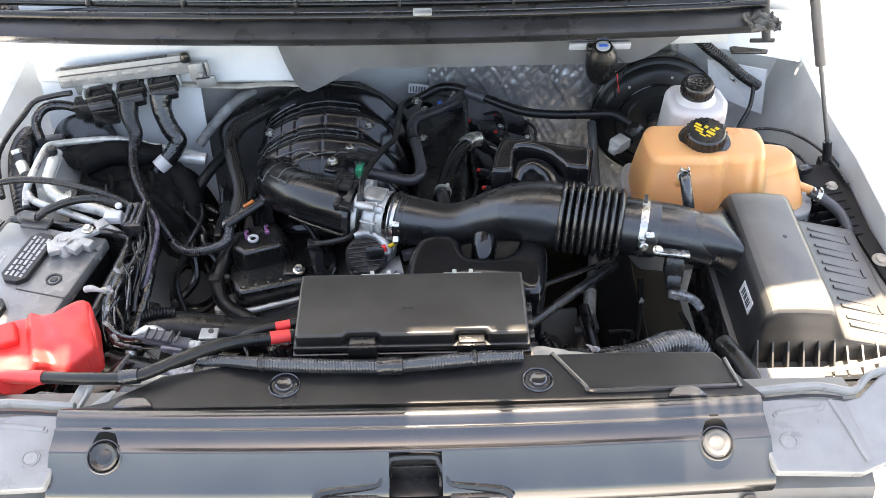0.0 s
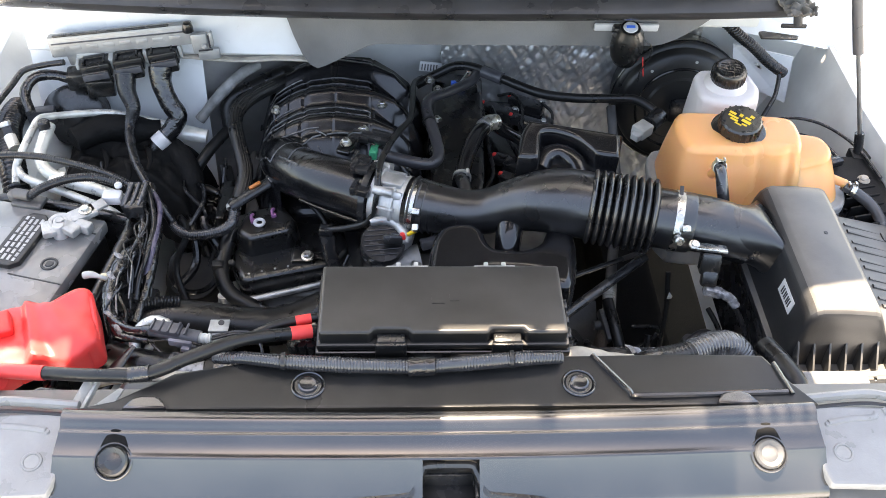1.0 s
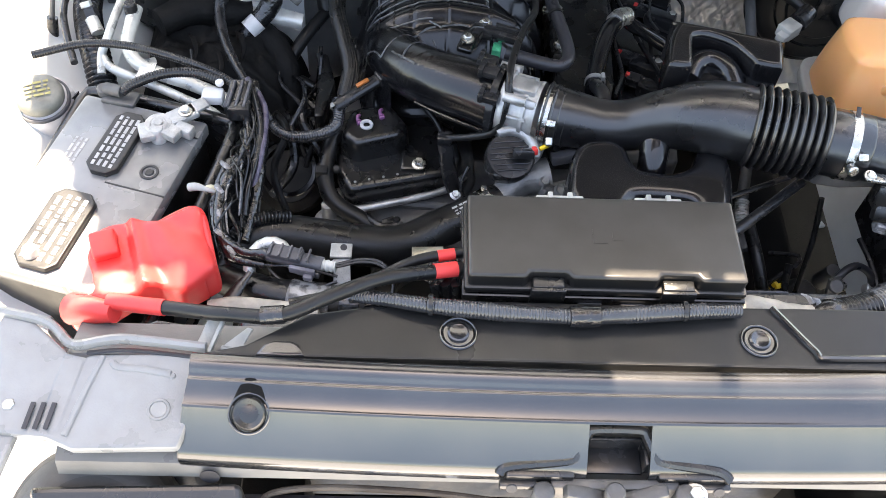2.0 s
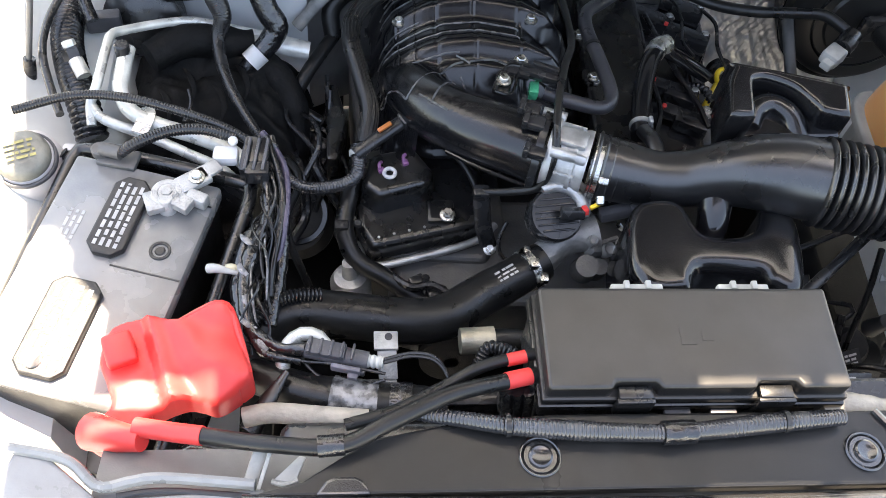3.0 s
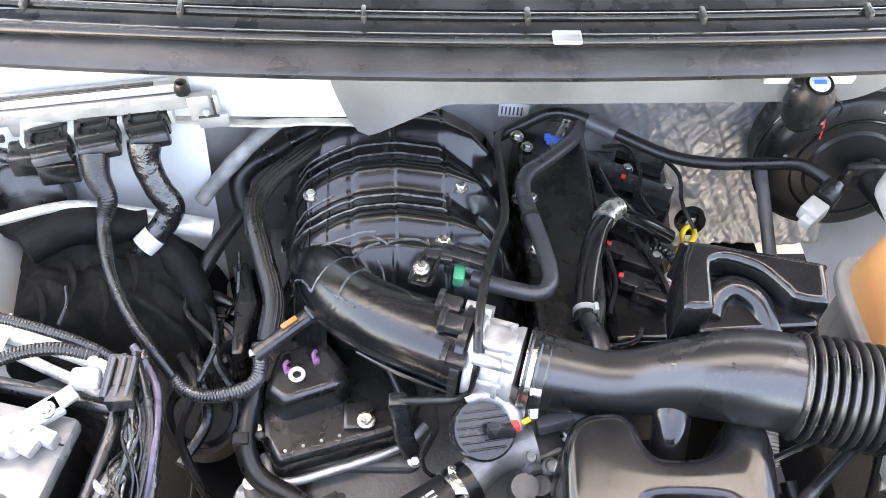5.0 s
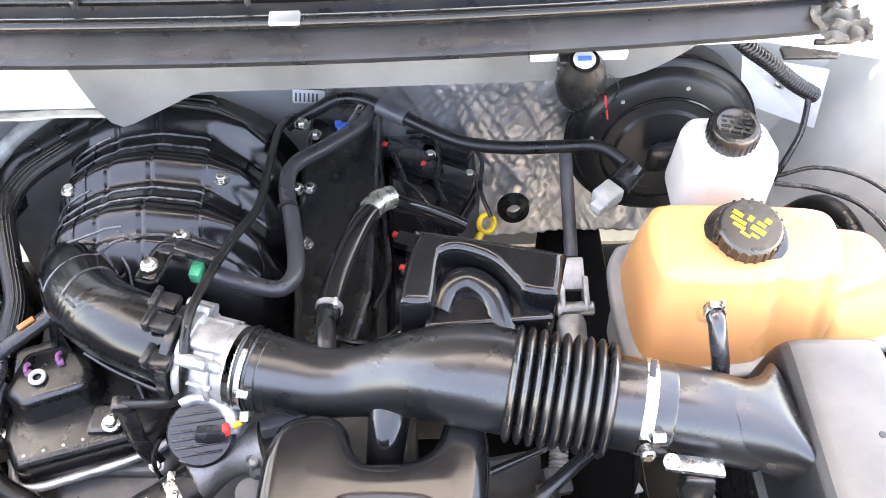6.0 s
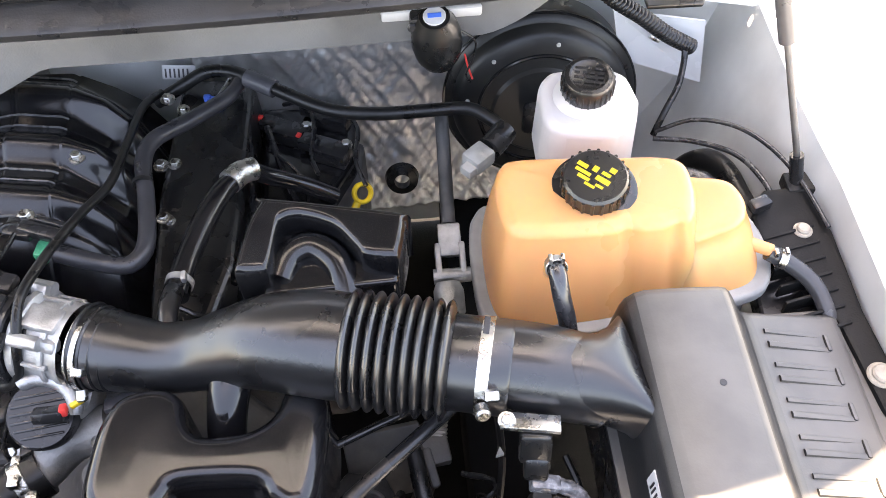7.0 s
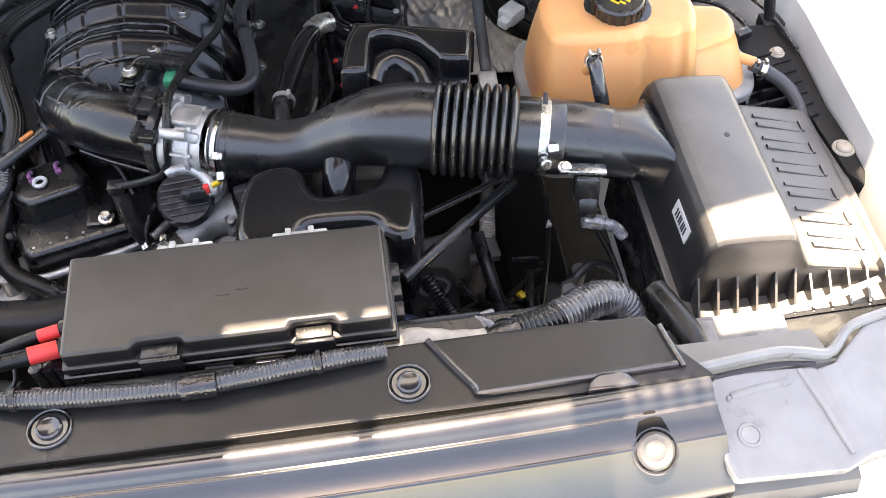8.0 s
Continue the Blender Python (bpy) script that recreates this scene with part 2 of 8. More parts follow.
def settle(bm):
    """Keeps large flat faces flat in shading, by a narrow margin round each."""
    big = [f for f in bm.faces if len(f.verts) > 4 or f.calc_area() > 4e-4]
    if big:
        bmesh.ops.inset_individual(bm, faces=big, thickness=0.0006, use_even_offset=True)


def box(x, y, z, sx, sy, sz, bev=0.003, seg=2, m=None):
    """A bevelled box about (x, y, z); m turns it about its own middle."""
    bm = bmesh.new()
    bmesh.ops.create_cube(bm, size=1)
    bmesh.ops.scale(bm, vec=(sx, sy, sz), verts=bm.verts)
    sharp_bevel(bm, min(bev, 0.45 * min(sx, sy, sz)), seg)
    bmesh.ops.transform(bm, matrix=Matrix.Translation((x, y, z)) @ (m or Matrix()), verts=bm.verts)
    return bm


def turn(rx=0, ry=0, rz=0):
    return pose(0, 0, 0, rx, ry, rz)


def prism(outline, z0, z1, bev=0.003, seg=2, grow=0.0, slope=None):
    """An upright block over an outline in plan; grow widens its foot, slope(x, y) adds to its top's height."""
    bm = bmesh.new()
    cx = sum(p[0] for p in outline) / len(outline)
    cy = sum(p[1] for p in outline) / len(outline)
    k = 1 + grow
    low = [bm.verts.new((cx + (x - cx) * k, cy + (y - cy) * k, z0)) for x, y in outline]
    top = [bm.verts.new((x, y, z1 + (slope(x, y) if slope else 0))) for x, y in outline]
    bm.faces.new(top)
    bm.faces.new(low[::-1])
    for i in range(len(outline)):
        j = (i + 1) % len(outline)
        bm.faces.new((low[i], low[j], top[j], top[i]))
    bmesh.ops.recalc_face_normals(bm, faces=bm.faces)
    sharp_bevel(bm, bev, seg)
    settle(bm)
    return bm


def smooth_path(pts, step):
    """Points at even steps along a Catmull-Rom curve through pts."""
    p = [Vector(q) for q in pts]
    if len(p) == 2:
        k = max(int((p[1] - p[0]).length / step), 1)
        return [p[0].lerp(p[1], i / k) for i in range(k + 1)]
    ext = [2 * p[0] - p[1]] + p + [2 * p[-1] - p[-2]]
    dense = []
    for i in range(1, len(ext) - 2):
        a, b, c, d = ext[i - 1:i + 3]
        for s in range(24):
            t = s / 24
            dense.append(0.5 * ((2 * b) + (c - a) * t + (2 * a - 5 * b + 4 * c - d) * t * t + (3 * b - a - 3 * c + d) * t ** 3))
    dense.append(p[-1])
    out, need = [dense[0]], step
    for a, b in zip(dense, dense[1:]):
        seg = (b - a).length
        while seg >= need and seg > 1e-9:
            a = a.lerp(b, need / seg)
            out.append(a)
            seg, need = (b - a).length, step
        need -= seg
    if (out[-1] - dense[-1]).length > step * 0.3:
        out.append(dense[-1])
    return out


def sweep(pts, r, n=12, step=0.01, rib=0.0, pitch=0.006, flat=1.0, wobble=0.0):
    """A pipe through pts. r: a radius, or one for each point of pts; rib and pitch: depth and spacing of corrugations; flat: height over width."""
    if rib:
        step = pitch / 4
    path = smooth_path(pts, step)
    total = len(path) - 1
    bm = bmesh.new()
    rings, up = [], None
    for i, p in enumerate(path):
        d = (path[min(i + 1, total)] - path[max(i - 1, 0)]).normalized()
        if up is None:
            up = Vector((0, 0, 1)) if abs(d.z) < 0.9 else Vector((0, 1, 0))
        side = d.cross(up).normalized()
        up = side.cross(d).normalized()
        u = i / max(total, 1)
        if isinstance(r, (list, tuple)):
            f = u * (len(r) - 1)
            k = min(int(f), len(r) - 2)
            s = f - k
            a, b, c, e = r[max(k - 1, 0)], r[k], r[k + 1], r[min(k + 2, len(r) - 1)]
            rad = 0.5 * (2 * b + (c - a) * s + (2 * a - 5 * b + 4 * c - e) * s * s + (3 * b - a - 3 * c + e) * s ** 3)
        else:
            rad = r
        if rib:
            rad -= rib * (0.0, 0.25, 1.0, 0.25)[i % 4]
        if wobble:
            rad *= 1 + wobble * noise.noise(p * 60)
        rings.append([bm.verts.new(p + side * (rad * math.cos(a)) + up * (rad * flat * math.sin(a))) for a in (2 * math.pi * j / n for j in range(n))])
    for a, b in zip(rings, rings[1:]):
        for j in range(n):
            bm.faces.new((a[j], a[(j + 1) % n], b[(j + 1) % n], b[j]))
    bm.faces.new(rings[0][::-1])
    bm.faces.new(rings[-1])
    return bm


def aim(at, axis):
    """A frame at a place whose z runs along axis."""
    return Matrix.Translation(at) @ Vector(axis).to_track_quat("Z", "Y").to_matrix().to_4x4()


def lathe(profile, at, axis=(0, 0, 1), n=32, closed=False):
    """Turns (radius, height) pairs about an axis through a place."""
    bm = bmesh.new()
    rings = []
    for rad, h in profile:
        if rad < 1e-6:
            rings.append([bm.verts.new((0, 0, h))])
        else:
            rings.append([bm.verts.new((rad * math.cos(2 * math.pi * j / n), rad * math.sin(2 * math.pi * j / n), h)) for j in range(n)])
    pairs = list(zip(rings, rings[1:])) + ([(rings[-1], rings[0])] if closed else [])
    for a, b in pairs:
        for j in range(n):
            k = (j + 1) % n
            if len(a) == 1 and len(b) > 1:
                bm.faces.new((a[0], b[j], b[k]))
            elif len(b) == 1 and len(a) > 1:
                bm.faces.new((a[j], a[k], b[0]))
            elif len(a) > 1:
                bm.faces.new((a[j], a[k], b[k], b[j]))
    bmesh.ops.transform(bm, matrix=aim(at, axis), verts=bm.verts)
    return bm


def disc(r, h, at, axis=(0, 0, 1), n=28, bev=0.002):
    return lathe([(0, 0), (r, 0), (r, h - bev), (r - bev, h), (0, h)], at, axis, n)


def ring(r0, r1, h, at, axis=(0, 0, 1), n=32):
    b = min(0.0015, h / 3, (r1 - r0) / 3)
    return lathe([(r0, 0), (r1, 0), (r1, h - b), (r1 - b, h), (r0 + b, h), (r0, h - b)], at, axis, n, True)


def bolt_shape(at, axis=(0, 0, 1), r=0.006, h=0.007):
    a = lathe([(0, 0), (r * 1.55, 0), (r * 1.5, h * 0.25), (r, h * 0.35)], at, axis, 18)
    b = lathe([(r, h * 0.3), (r, h * 0.9), (r * 0.85, h), (r * 0.4, h), (0, h * 0.9)], at, axis, 6)
    return merge(a, b)


def bolt(parent, at, axis=(0, 0, 1), r=0.006, h=0.007, mat=None):
    return part("bolt", bolt_shape(at, axis, r, h), mat or STEEL, parent, smooth=25)


def sheet(rows, thick=0.0):
    """A grid of places as a surface, with a thickness below it if one is given."""
    bm = bmesh.new()
    g = [[bm.verts.new(p) for p in row] for row in rows]
    for a, b in zip(g, g[1:]):
        for i in range(len(a) - 1):
            bm.faces.new((a[i], a[i + 1], b[i + 1], b[i]))
    if thick:
        bmesh.ops.recalc_face_normals(bm, faces=bm.faces)
        bmesh.ops.solidify(bm, geom=bm.faces[:], thickness=thick)
    return bm


def band(pts, width, thick, mat_up=(0, 0, 1)):
    """A flat strap along pts."""
    path = smooth_path(pts, 0.006)
    rows, total = [], len(path) - 1
    for i, p in enumerate(path):
        d = (path[min(i + 1, total)] - path[max(i - 1, 0)]).normalized()
        s = d.cross(Vector(mat_up)).normalized() * (width / 2)
        rows.append([p - s, p + s])
    return sheet(rows, thick)


def hose(name, pts, r, mat, label, category="hose", group="", **kw):
    return solo(name, sweep(pts, r, **kw), mat, label, category, group)


def bars(x, y, z, sx, sy, rows, mat, parent, m=None, seed=1, name="print_bar"):
    """Rows of plain bars for writing that cannot be read, on a flat face about (x, y, z)."""
    rng = random.Random(seed)
    bms = []
    pitch = sy / rows
    for i in range(rows):
        u = -sx / 2
        while u < sx / 2 - 0.002:
            w = min(rng.uniform(0.004, 0.014), sx / 2 - u)
            b = box(u + w / 2, -sy / 2 + (i + 0.5) * pitch, 0, w, pitch * 0.5, 0.0006, 0)
            bms.append(b)
            u += w + rng.uniform(0.0015, 0.004)
    bm = merge(*bms)
    bmesh.ops.transform(bm, matrix=Matrix.Translation((x, y, z)) @ (m or Matrix()), verts=bm.verts)
    return part(name, bm, mat, parent)


def pillow(low, high, z0, z1, fillet, n=96, bulge=0.0, flute=None):
    """A moulded hollow body: walls from a lower to an upper outline, with a wide rounded upper edge."""
    def ring_of(q, m=len(low)):
        out = []
        for k in range(n):
            u = k / n * m
            i, t = int(u) % m, u - int(u)
            a, b, c, d = (Vector(q[j % m]) for j in (i - 1, i, i + 1, i + 2))
            out.append(0.5 * ((2 * b) + (c - a) * t + (2 * a - 5 * b + 4 * c - d) * t * t + (3 * b - a - 3 * c + d) * t ** 3))
        return out
    bot, top = ring_of(low), ring_of(high)
    area = sum(top[k - 1].x * top[k].y - top[k].x * top[k - 1].y for k in range(n))
    sgn = 1 if area > 0 else -1
    bm = bmesh.new()
    rings = []

    def add(pts, z, inset):
        row = []
        for k in range(n):
            d = (pts[(k + 3) % n] - pts[k - 3]).normalized()
            p = pts[k] + Vector((-d.y, d.x)) * sgn * inset
            if flute:
                p = p + flute(p, z)
            row.append(bm.verts.new((p.x, p.y, z)))
        rings.append(row)
    for i in range(7):
        f = i / 6
        add([a.lerp(b, f) for a, b in zip(bot, top)], z0 + (z1 - fillet - z0) * f, -bulge * math.sin(math.pi * f))
    for i in range(1, 8):
        a = math.pi / 2 * i / 7
        add(top, z1 - fillet + fillet * math.sin(a), fillet * (1 - math.cos(a)))
    for a, b in zip(rings, rings[1:]):
        for k in range(n):
            bm.faces.new((a[k], a[(k + 1) % n], b[(k + 1) % n], b[k]))
    top_face = bm.faces.new(rings[-1])
    bm.faces.new(rings[0][::-1])
    bmesh.ops.poke(bm, faces=[top_face])
    return bm


def cushion(outline, z0, z1, fillet, h=0.0025, rise=0.0):
    """A moulded body over a plan outline, with a broad rounded upper edge that follows it evenly; rise domes the top."""
    m = len(outline)
    ring_p = []
    for k in range(m * 10):
        i, t = k // 10, (k % 10) / 10
        a, b, c, d = (Vector(outline[j % m]) for j in (i - 1, i, i + 1, i + 2))
        ring_p.append(0.5 * ((2 * b) + (c - a) * t + (2 * a - 5 * b + 4 * c - d) * t * t + (3 * b - a - 3 * c + d) * t ** 3))
    p = np.array([(v.x, v.y) for v in ring_p])
    q = np.roll(p, -1, axis=0)
    xs = np.arange(p[:, 0].min() - h, p[:, 0].max() + 2 * h, h)
    ys = np.arange(p[:, 1].min() - h, p[:, 1].max() + 2 * h, h)
    g = np.stack(np.meshgrid(xs, ys, indexing="ij"), -1).reshape(-1, 1, 2)
    e = (q - p)[None]
    f = np.clip(((g - p[None]) * e).sum(-1) / np.maximum((e * e).sum(-1), 1e-12), 0, 1)
    near = p[None] + f[..., None] * e
    dist = np.hypot(g[..., 0] - near[..., 0], g[..., 1] - near[..., 1])
    best = dist.argmin(1)
    least = dist.min(1)
    foot = near[np.arange(len(g)), best]
    cross = ((p[None, :, 1] > g[..., 1]) != (q[None, :, 1] > g[..., 1])) & (g[..., 0] < (q[None, :, 0] - p[None, :, 0]) * (g[..., 1] - p[None, :, 1]) / np.where(q[None, :, 1] == p[None, :, 1], 1e-12, q[None, :, 1] - p[None, :, 1]) + p[None, :, 0])
    inside = cross.sum(1) % 2 == 1
    bm = bmesh.new()
    verts = {}
    ny = len(ys)
    for k in range(len(g)):
        if inside[k] and least[k] > 0.3 * h:
            d = min(least[k], fillet)
            z = z1 - fillet + math.sqrt(max(fillet ** 2 - (fillet - d) ** 2, 0)) + rise * (1 - math.exp(-least[k] / (1.5 * fillet)))
            verts[k] = bm.verts.new((g[k, 0, 0], g[k, 0, 1], z))
        elif least[k] < 1.0 * h:
            verts[k] = bm.verts.new((foot[k, 0], foot[k, 1], z1 - fillet))
    for i in range(len(xs) - 1):
        for j in range(ny - 1):
            c = [i * ny + j, (i + 1) * ny + j, (i + 1) * ny + j + 1, i * ny + j + 1]
            if all(k in verts for k in c) and any(inside[k] and least[k] > 0.3 * h for k in c):
                bm.faces.new([verts[k] for k in c])
    bmesh.ops.delete(bm, geom=[v for v in bm.verts if not v.link_faces], context="VERTS")
    edge = [ed for ed in bm.edges if len(ed.link_faces) == 1]
    wall = bmesh.ops.extrude_edge_only(bm, edges=edge)["geom"]
    for v in wall:
        if isinstance(v, bmesh.types.BMVert):
            v.co.z = z0
    bmesh.ops.remove_doubles(bm, verts=bm.verts, dist=0.0002)
    return bm


# ==== setting: ground, body shell ====
solo("ground", sheet([[(-150, -150, 0), (150, -150, 0)], [(-150, 150, 0), (150, 150, 0)]]), GROUND,
     "pale sunlit concrete yard under the truck", "ground", kind="structure")


def along_x(profile, xs, bow=lambda x: (0, 0), thick=0.003):
    """Draws a (y, z) profile along x, shifted by bow(x)."""
    return sheet([[(x, y + bow(x)[0], z + bow(x)[1]) for y, z in profile] for x in xs], thick)


def steps(a, b, n):
    return [a + (b - a) * i / n for i in range(n + 1)]


# inner aprons and outer fenders
for side in (-1, 1):
    prof = [(0.52, 0.58), (0.66, 0.70), (0.705, 0.86), (0.75, 0.885), (0.79, 0.93), (0.806, 0.952), (0.818, 0.954)] if side < 0 else [(0.56, 0.56), (0.70, 0.66), (0.742, 0.74), (0.770, 0.83), (0.792, 0.91), (0.806, 0.952), (0.818, 0.954)]
    ys = steps(-0.02, 1.02, 16)
    back = lambda x, y: (min(1.0, max(0.0, (0.66 - y) / 0.08)) * max(0.0, 0.80 * (0.8165 - x)) if side > 0 and x > 0.72 else 0.0)
    bm = sheet([[(side * (x + back(x, y) - 0.035 * max(0, 0.25 - y)), y, z + 0.02 * (y - 0.4)) for x, z in prof] for y in ys], 0.003)
    solo("inner_apron", bm, INNERPAINT, "pale painted inner fender apron of the engine bay", "body panel", kind="structure")
    prof = [(0.8185, 0.957), (0.835, 0.962), (0.90, 0.955), (0.955, 0.925), (0.985, 0.86), (0.995, 0.70), (0.98, 0.55)]
    ys = steps(-0.12, 1.05, 18)
    bm = sheet([[(side * (x - 0.10 * max(0, 0.12 - y)), y, z + 0.02 * (y - 0.4) - 0.25 * max(0, 0.02 - y)) for x, z in prof] for y in ys], 0.003)
    solo("outer_fender", bm, PAINT, "white sunlit outer fender of the truck", "fender", kind="structure")

# firewall with its crinkled foil, and the white panel behind the control unit
solo("firewall_lower", along_x([(0.955, 0.45), (0.955, 0.99), (0.97, 1.10)], steps(-0.72, 0.80, 8)), INNERPAINT,
     "painted steel firewall at the rear of the engine bay", "firewall", kind="structure")
rows = []
for i in range(171):
    u = i / 170
    row = []
    for j in range(101):
        v = j / 100
        x, z = 0.03 + 0.53 * u, 0.62 + 0.39 * v
        dent = noise.noise(Vector((x * 9 + 3, z * 7, 0.5))) * 0.010
        for turn_by, across, length, deep, seed in ((0.5, 55, 8, 0.0042, 2.0), (-0.7, 75, 9, 0.0032, 6.0), (1.2, 100, 12, 0.0020, 11.0)):
            p, q = x * math.cos(turn_by) + z * math.sin(turn_by), z * math.cos(turn_by) - x * math.sin(turn_by)
            dent -= deep * (1 - abs(noise.noise(Vector((p * across, q * length, seed))))) ** 5
        row.append((x, 0.935 - 0.05 * (1 - v) ** 2 - 0.10 * max(0, 0.3 - v) + dent, z))
    rows.append(row)
solo("heat_shield", sheet(rows, 0.002), FOIL, "crumpled silver foil insulation on the firewall", "insulation", kind="structure", smooth=120.0)
solo("firewall_side", along_x([(0.745, 0.60), (0.775, 0.80), (0.792, 0.90), (0.815, 1.0)], steps(-0.74, -0.425, 4)), PAINT,
     "white painted firewall panel below the control unit", "firewall", kind="structure")
rows = []
for i in range(17):
    u = i / 16
    rows.append([(-0.44 + 0.26 * u, 0.80 + 0.13 * u + 0.012 * noise.noise(Vector((u * 4, v * 3, 1))) + (0.03 * v), 0.62 + 0.37 * v) for v in steps(0, 1, 12)])
solo("firewall_hump", sheet(rows, 0.003), HUMPMETAL, "dusty grey curved firewall hump behind the hoses", "firewall", kind="structure")

solo("cowl_flange", sweep([(-0.46, 0.800, 0.980), (-0.36, 0.797, 0.974), (-0.28, 0.794, 0.980), (-0.20, 0.792, 0.978)], 0.007, 8, 0.01, flat=0.5, wobble=0.2), BEIGE, "dirty beige folded flange below the cowl panel", "flange", kind="structure")

# cowl: steel panel, grey insulating board with a rounded end, plastic lip, rubber seal, grille
bow = lambda x: (0.10 * x * x, -0.03 * x * x)
solo("cowl_panel", along_x([(0.955, 0.985), (0.800, 0.985), (0.796, 0.99), (0.822, 1.14)], steps(-0.74, -0.20, 10), lambda x: (0.02 * x * x, 0)), PAINT,
     "white painted cowl panel above the firewall", "cowl panel", kind="structure")
solo("cowl_panel_rear", along_x([(0.955, 1.045), (0.815, 1.045), (0.812, 1.05), (0.822, 1.14)], steps(-0.197, 0.62, 16), lambda x: (0.02 * x * x, 0)), INNERPAINT,
     "painted cowl panel behind the insulating board", "cowl panel", kind="structure")
rows = []
for x in steps(-0.262, 0.560, 60):
    e = max(0.0, (-0.17 - x) / 0.092)
    low = 1.019 - 0.050 * max(0.0, 1 - abs(x + 0.205) / 0.10) + 0.30 * max(0.0, e - 0.55) ** 1.6
    rows.append([(x, 0.784 + 0.02 * x * x + (z - 0.985) * 0.17, z) for z in steps(low + 0.09 * max(0.0, (x - 0.42) / 0.14) ** 1.6, 1.122, 6)])
bm = sheet(rows, 0.006)
solo("cowl_insulation", bm, GREYPANEL, "grey insulating board with a rounded end on the cowl", "insulation", kind="structure")
xs = steps(-0.80, 0.665, 38)
solo("cowl_lip", along_x([(0.742, 1.098), (0.720, 1.118), (0.716, 1.128), (0.722, 1.134), (0.76, 1.146), (0.80, 1.15), (1.05, 1.16)], xs, bow, 0.004), COWLPLASTIC,
     "black plastic cowl lip with a rounded front edge", "cowl", kind="structure")
for y, z, r, tag in ((0.752, 1.153, 0.0085, "rubber hood seal lying along the cowl"), (0.785, 1.160, 0.006, "thin rubber bead behind the hood seal")):
    solo("hood_seal", sweep([(x, y + bow(x)[0], z + bow(x)[1]) for x in xs], r, 10, 0.02), SEALRUBBER, "glossy black " + tag, "seal", kind="structure")
grille = thing("cowl_grille", (0, 0.85, 1.15), "black ribbed cowl grille behind the hood seal", "grille", kind="structure")
part("panel", along_x([(0.80, 1.158), (0.83, 1.168), (0.95, 1.175)], xs, bow, 0.004), COWLPLASTIC, grille)
for x in (-0.60, -0.42, -0.21, -0.02, 0.19, 0.40, 0.60):
    part("clip", box(x, 0.778 + bow(x)[0], 1.167 + bow(x)[1], 0.006, 0.022, 0.012, 0.002), COWLPLASTIC, grille)
part("joint_cover", box(0.022, 0.742, 1.166, 0.034, 0.020, 0.006, 0.002), CLEARGREY, grille, "pale joint clip on the seal")

# Corners added mainly to block sun passing behind the hood hinge.
for side in (-1, 1):
    solo("cowl_side", sheet([[(side * x, y, 1.175 - 0.10 * abs(x - 0.80)) for x in (0.79, 0.83, 0.88, 0.93)] for y in (0.875, 0.95, 1.06)], 0.006), PAINT, "white painted cowl corner beside the hood hinge, blocking sun", "cowl corner", kind="structure")

rows = [[(0.622 + 0.056 * u + 0.006 * noise.noise(Vector((u * 5, v * 5, 3))), 0.722 + 0.058 * v + 0.006 * noise.noise(Vector((u * 4, v * 6, 8))), 1.128 + 0.020 * abs(noise.noise(Vector((u * 3.5, v * 3.5, 1)))) + 0.005 * noise.noise(Vector((u * 7, v * 7, 5)))) for v in steps(0, 1, 16)] for u in steps(0, 1, 16)]
solo("seal_scrap", sheet(rows, 0.004), CRUMPLED, "crumpled grey end of the cowl seal", "seal", smooth=60)

# Sheet added to stop sun leaking onto the right apron.
solo("cowl_corner_panel", sheet([[(x, y, 1.105 + 0.02 * (y - 0.9)) for x in (0.668, 0.72, 0.788)] for y in (0.868, 0.95, 1.06)], 0.004), PAINT, "white painted panel closing the cowl against the sun", "cowl corner", kind="structure")

# open hood overhead, out of view, with its liner and the grille that lifts with it
HINGE_Y, HINGE_Z, OPEN, LONG = 0.90, 1.24, 68.0, 1.16
ca, sa = math.cos(radians(OPEN)), math.sin(radians(OPEN))


def on_hood(x, u, w):
    """A place on the hood: u metres from the hinge, w metres out of its upper face."""
    return (x, HINGE_Y - u * ca + w * sa, HINGE_Z + u * sa + w * ca)


hood = thing("hood", (0, HINGE_Y, HINGE_Z), "white open hood raised over the engine bay", "hood")
# Front corners cut back to let sun reach the air cleaner and battery.
sun_cut = lambda x: 1 - 0.20 * min(1.0, max(0.0, (x - 0.42) / 0.34, (-x - 0.64) / 0.12)) ** 2
part("skin", sheet([[on_hood(x * (1.03 - 0.03 * u / LONG), u * sun_cut(x), 0.03 + 0.02 * (1 - (x / 0.82) ** 2)) for u in steps(0, LONG + 0.02, 6)] for x in steps(-0.82, 0.80, 30)], 0.003), PAINT, hood)
part("inner_panel", sheet([[on_hood(x, u, 0.0) for u in [q * sun_cut(x) for q in steps(0.02, LONG, 6)]] for x in steps(-0.74, 0.74, 24)], 0.004), UNDERHOOD, hood, "white painted inner panel")
for x0, x1 in ((-0.68, -0.20), (0.20, 0.68), (-0.12, 0.12)):
    part("stiffener", sweep([on_hood(x0, 0.12, -0.012), on_hood(x0 * 0.9, 0.6, -0.012), on_hood((x0 + x1) / 2, 1.05, -0.012), on_hood(x1 * 0.95, 0.6, -0.012), on_hood(x1, 0.12, -0.012)], 0.03, 14, 0.03, flat=0.6), UNDERHOOD, hood)


# Unseen pad, outlined so the black tops below reflect dark.
pad = [[on_hood(x, 0.05 + (0.58 - 0.10 * (abs(x) / 0.66) ** 4) * k, -0.014 - 0.03 * math.sin(math.pi * k) * (1 - (x / 0.72) ** 2)) for k in steps(0, 1, 10)] for x in steps(-0.50, 0.66, 20)]
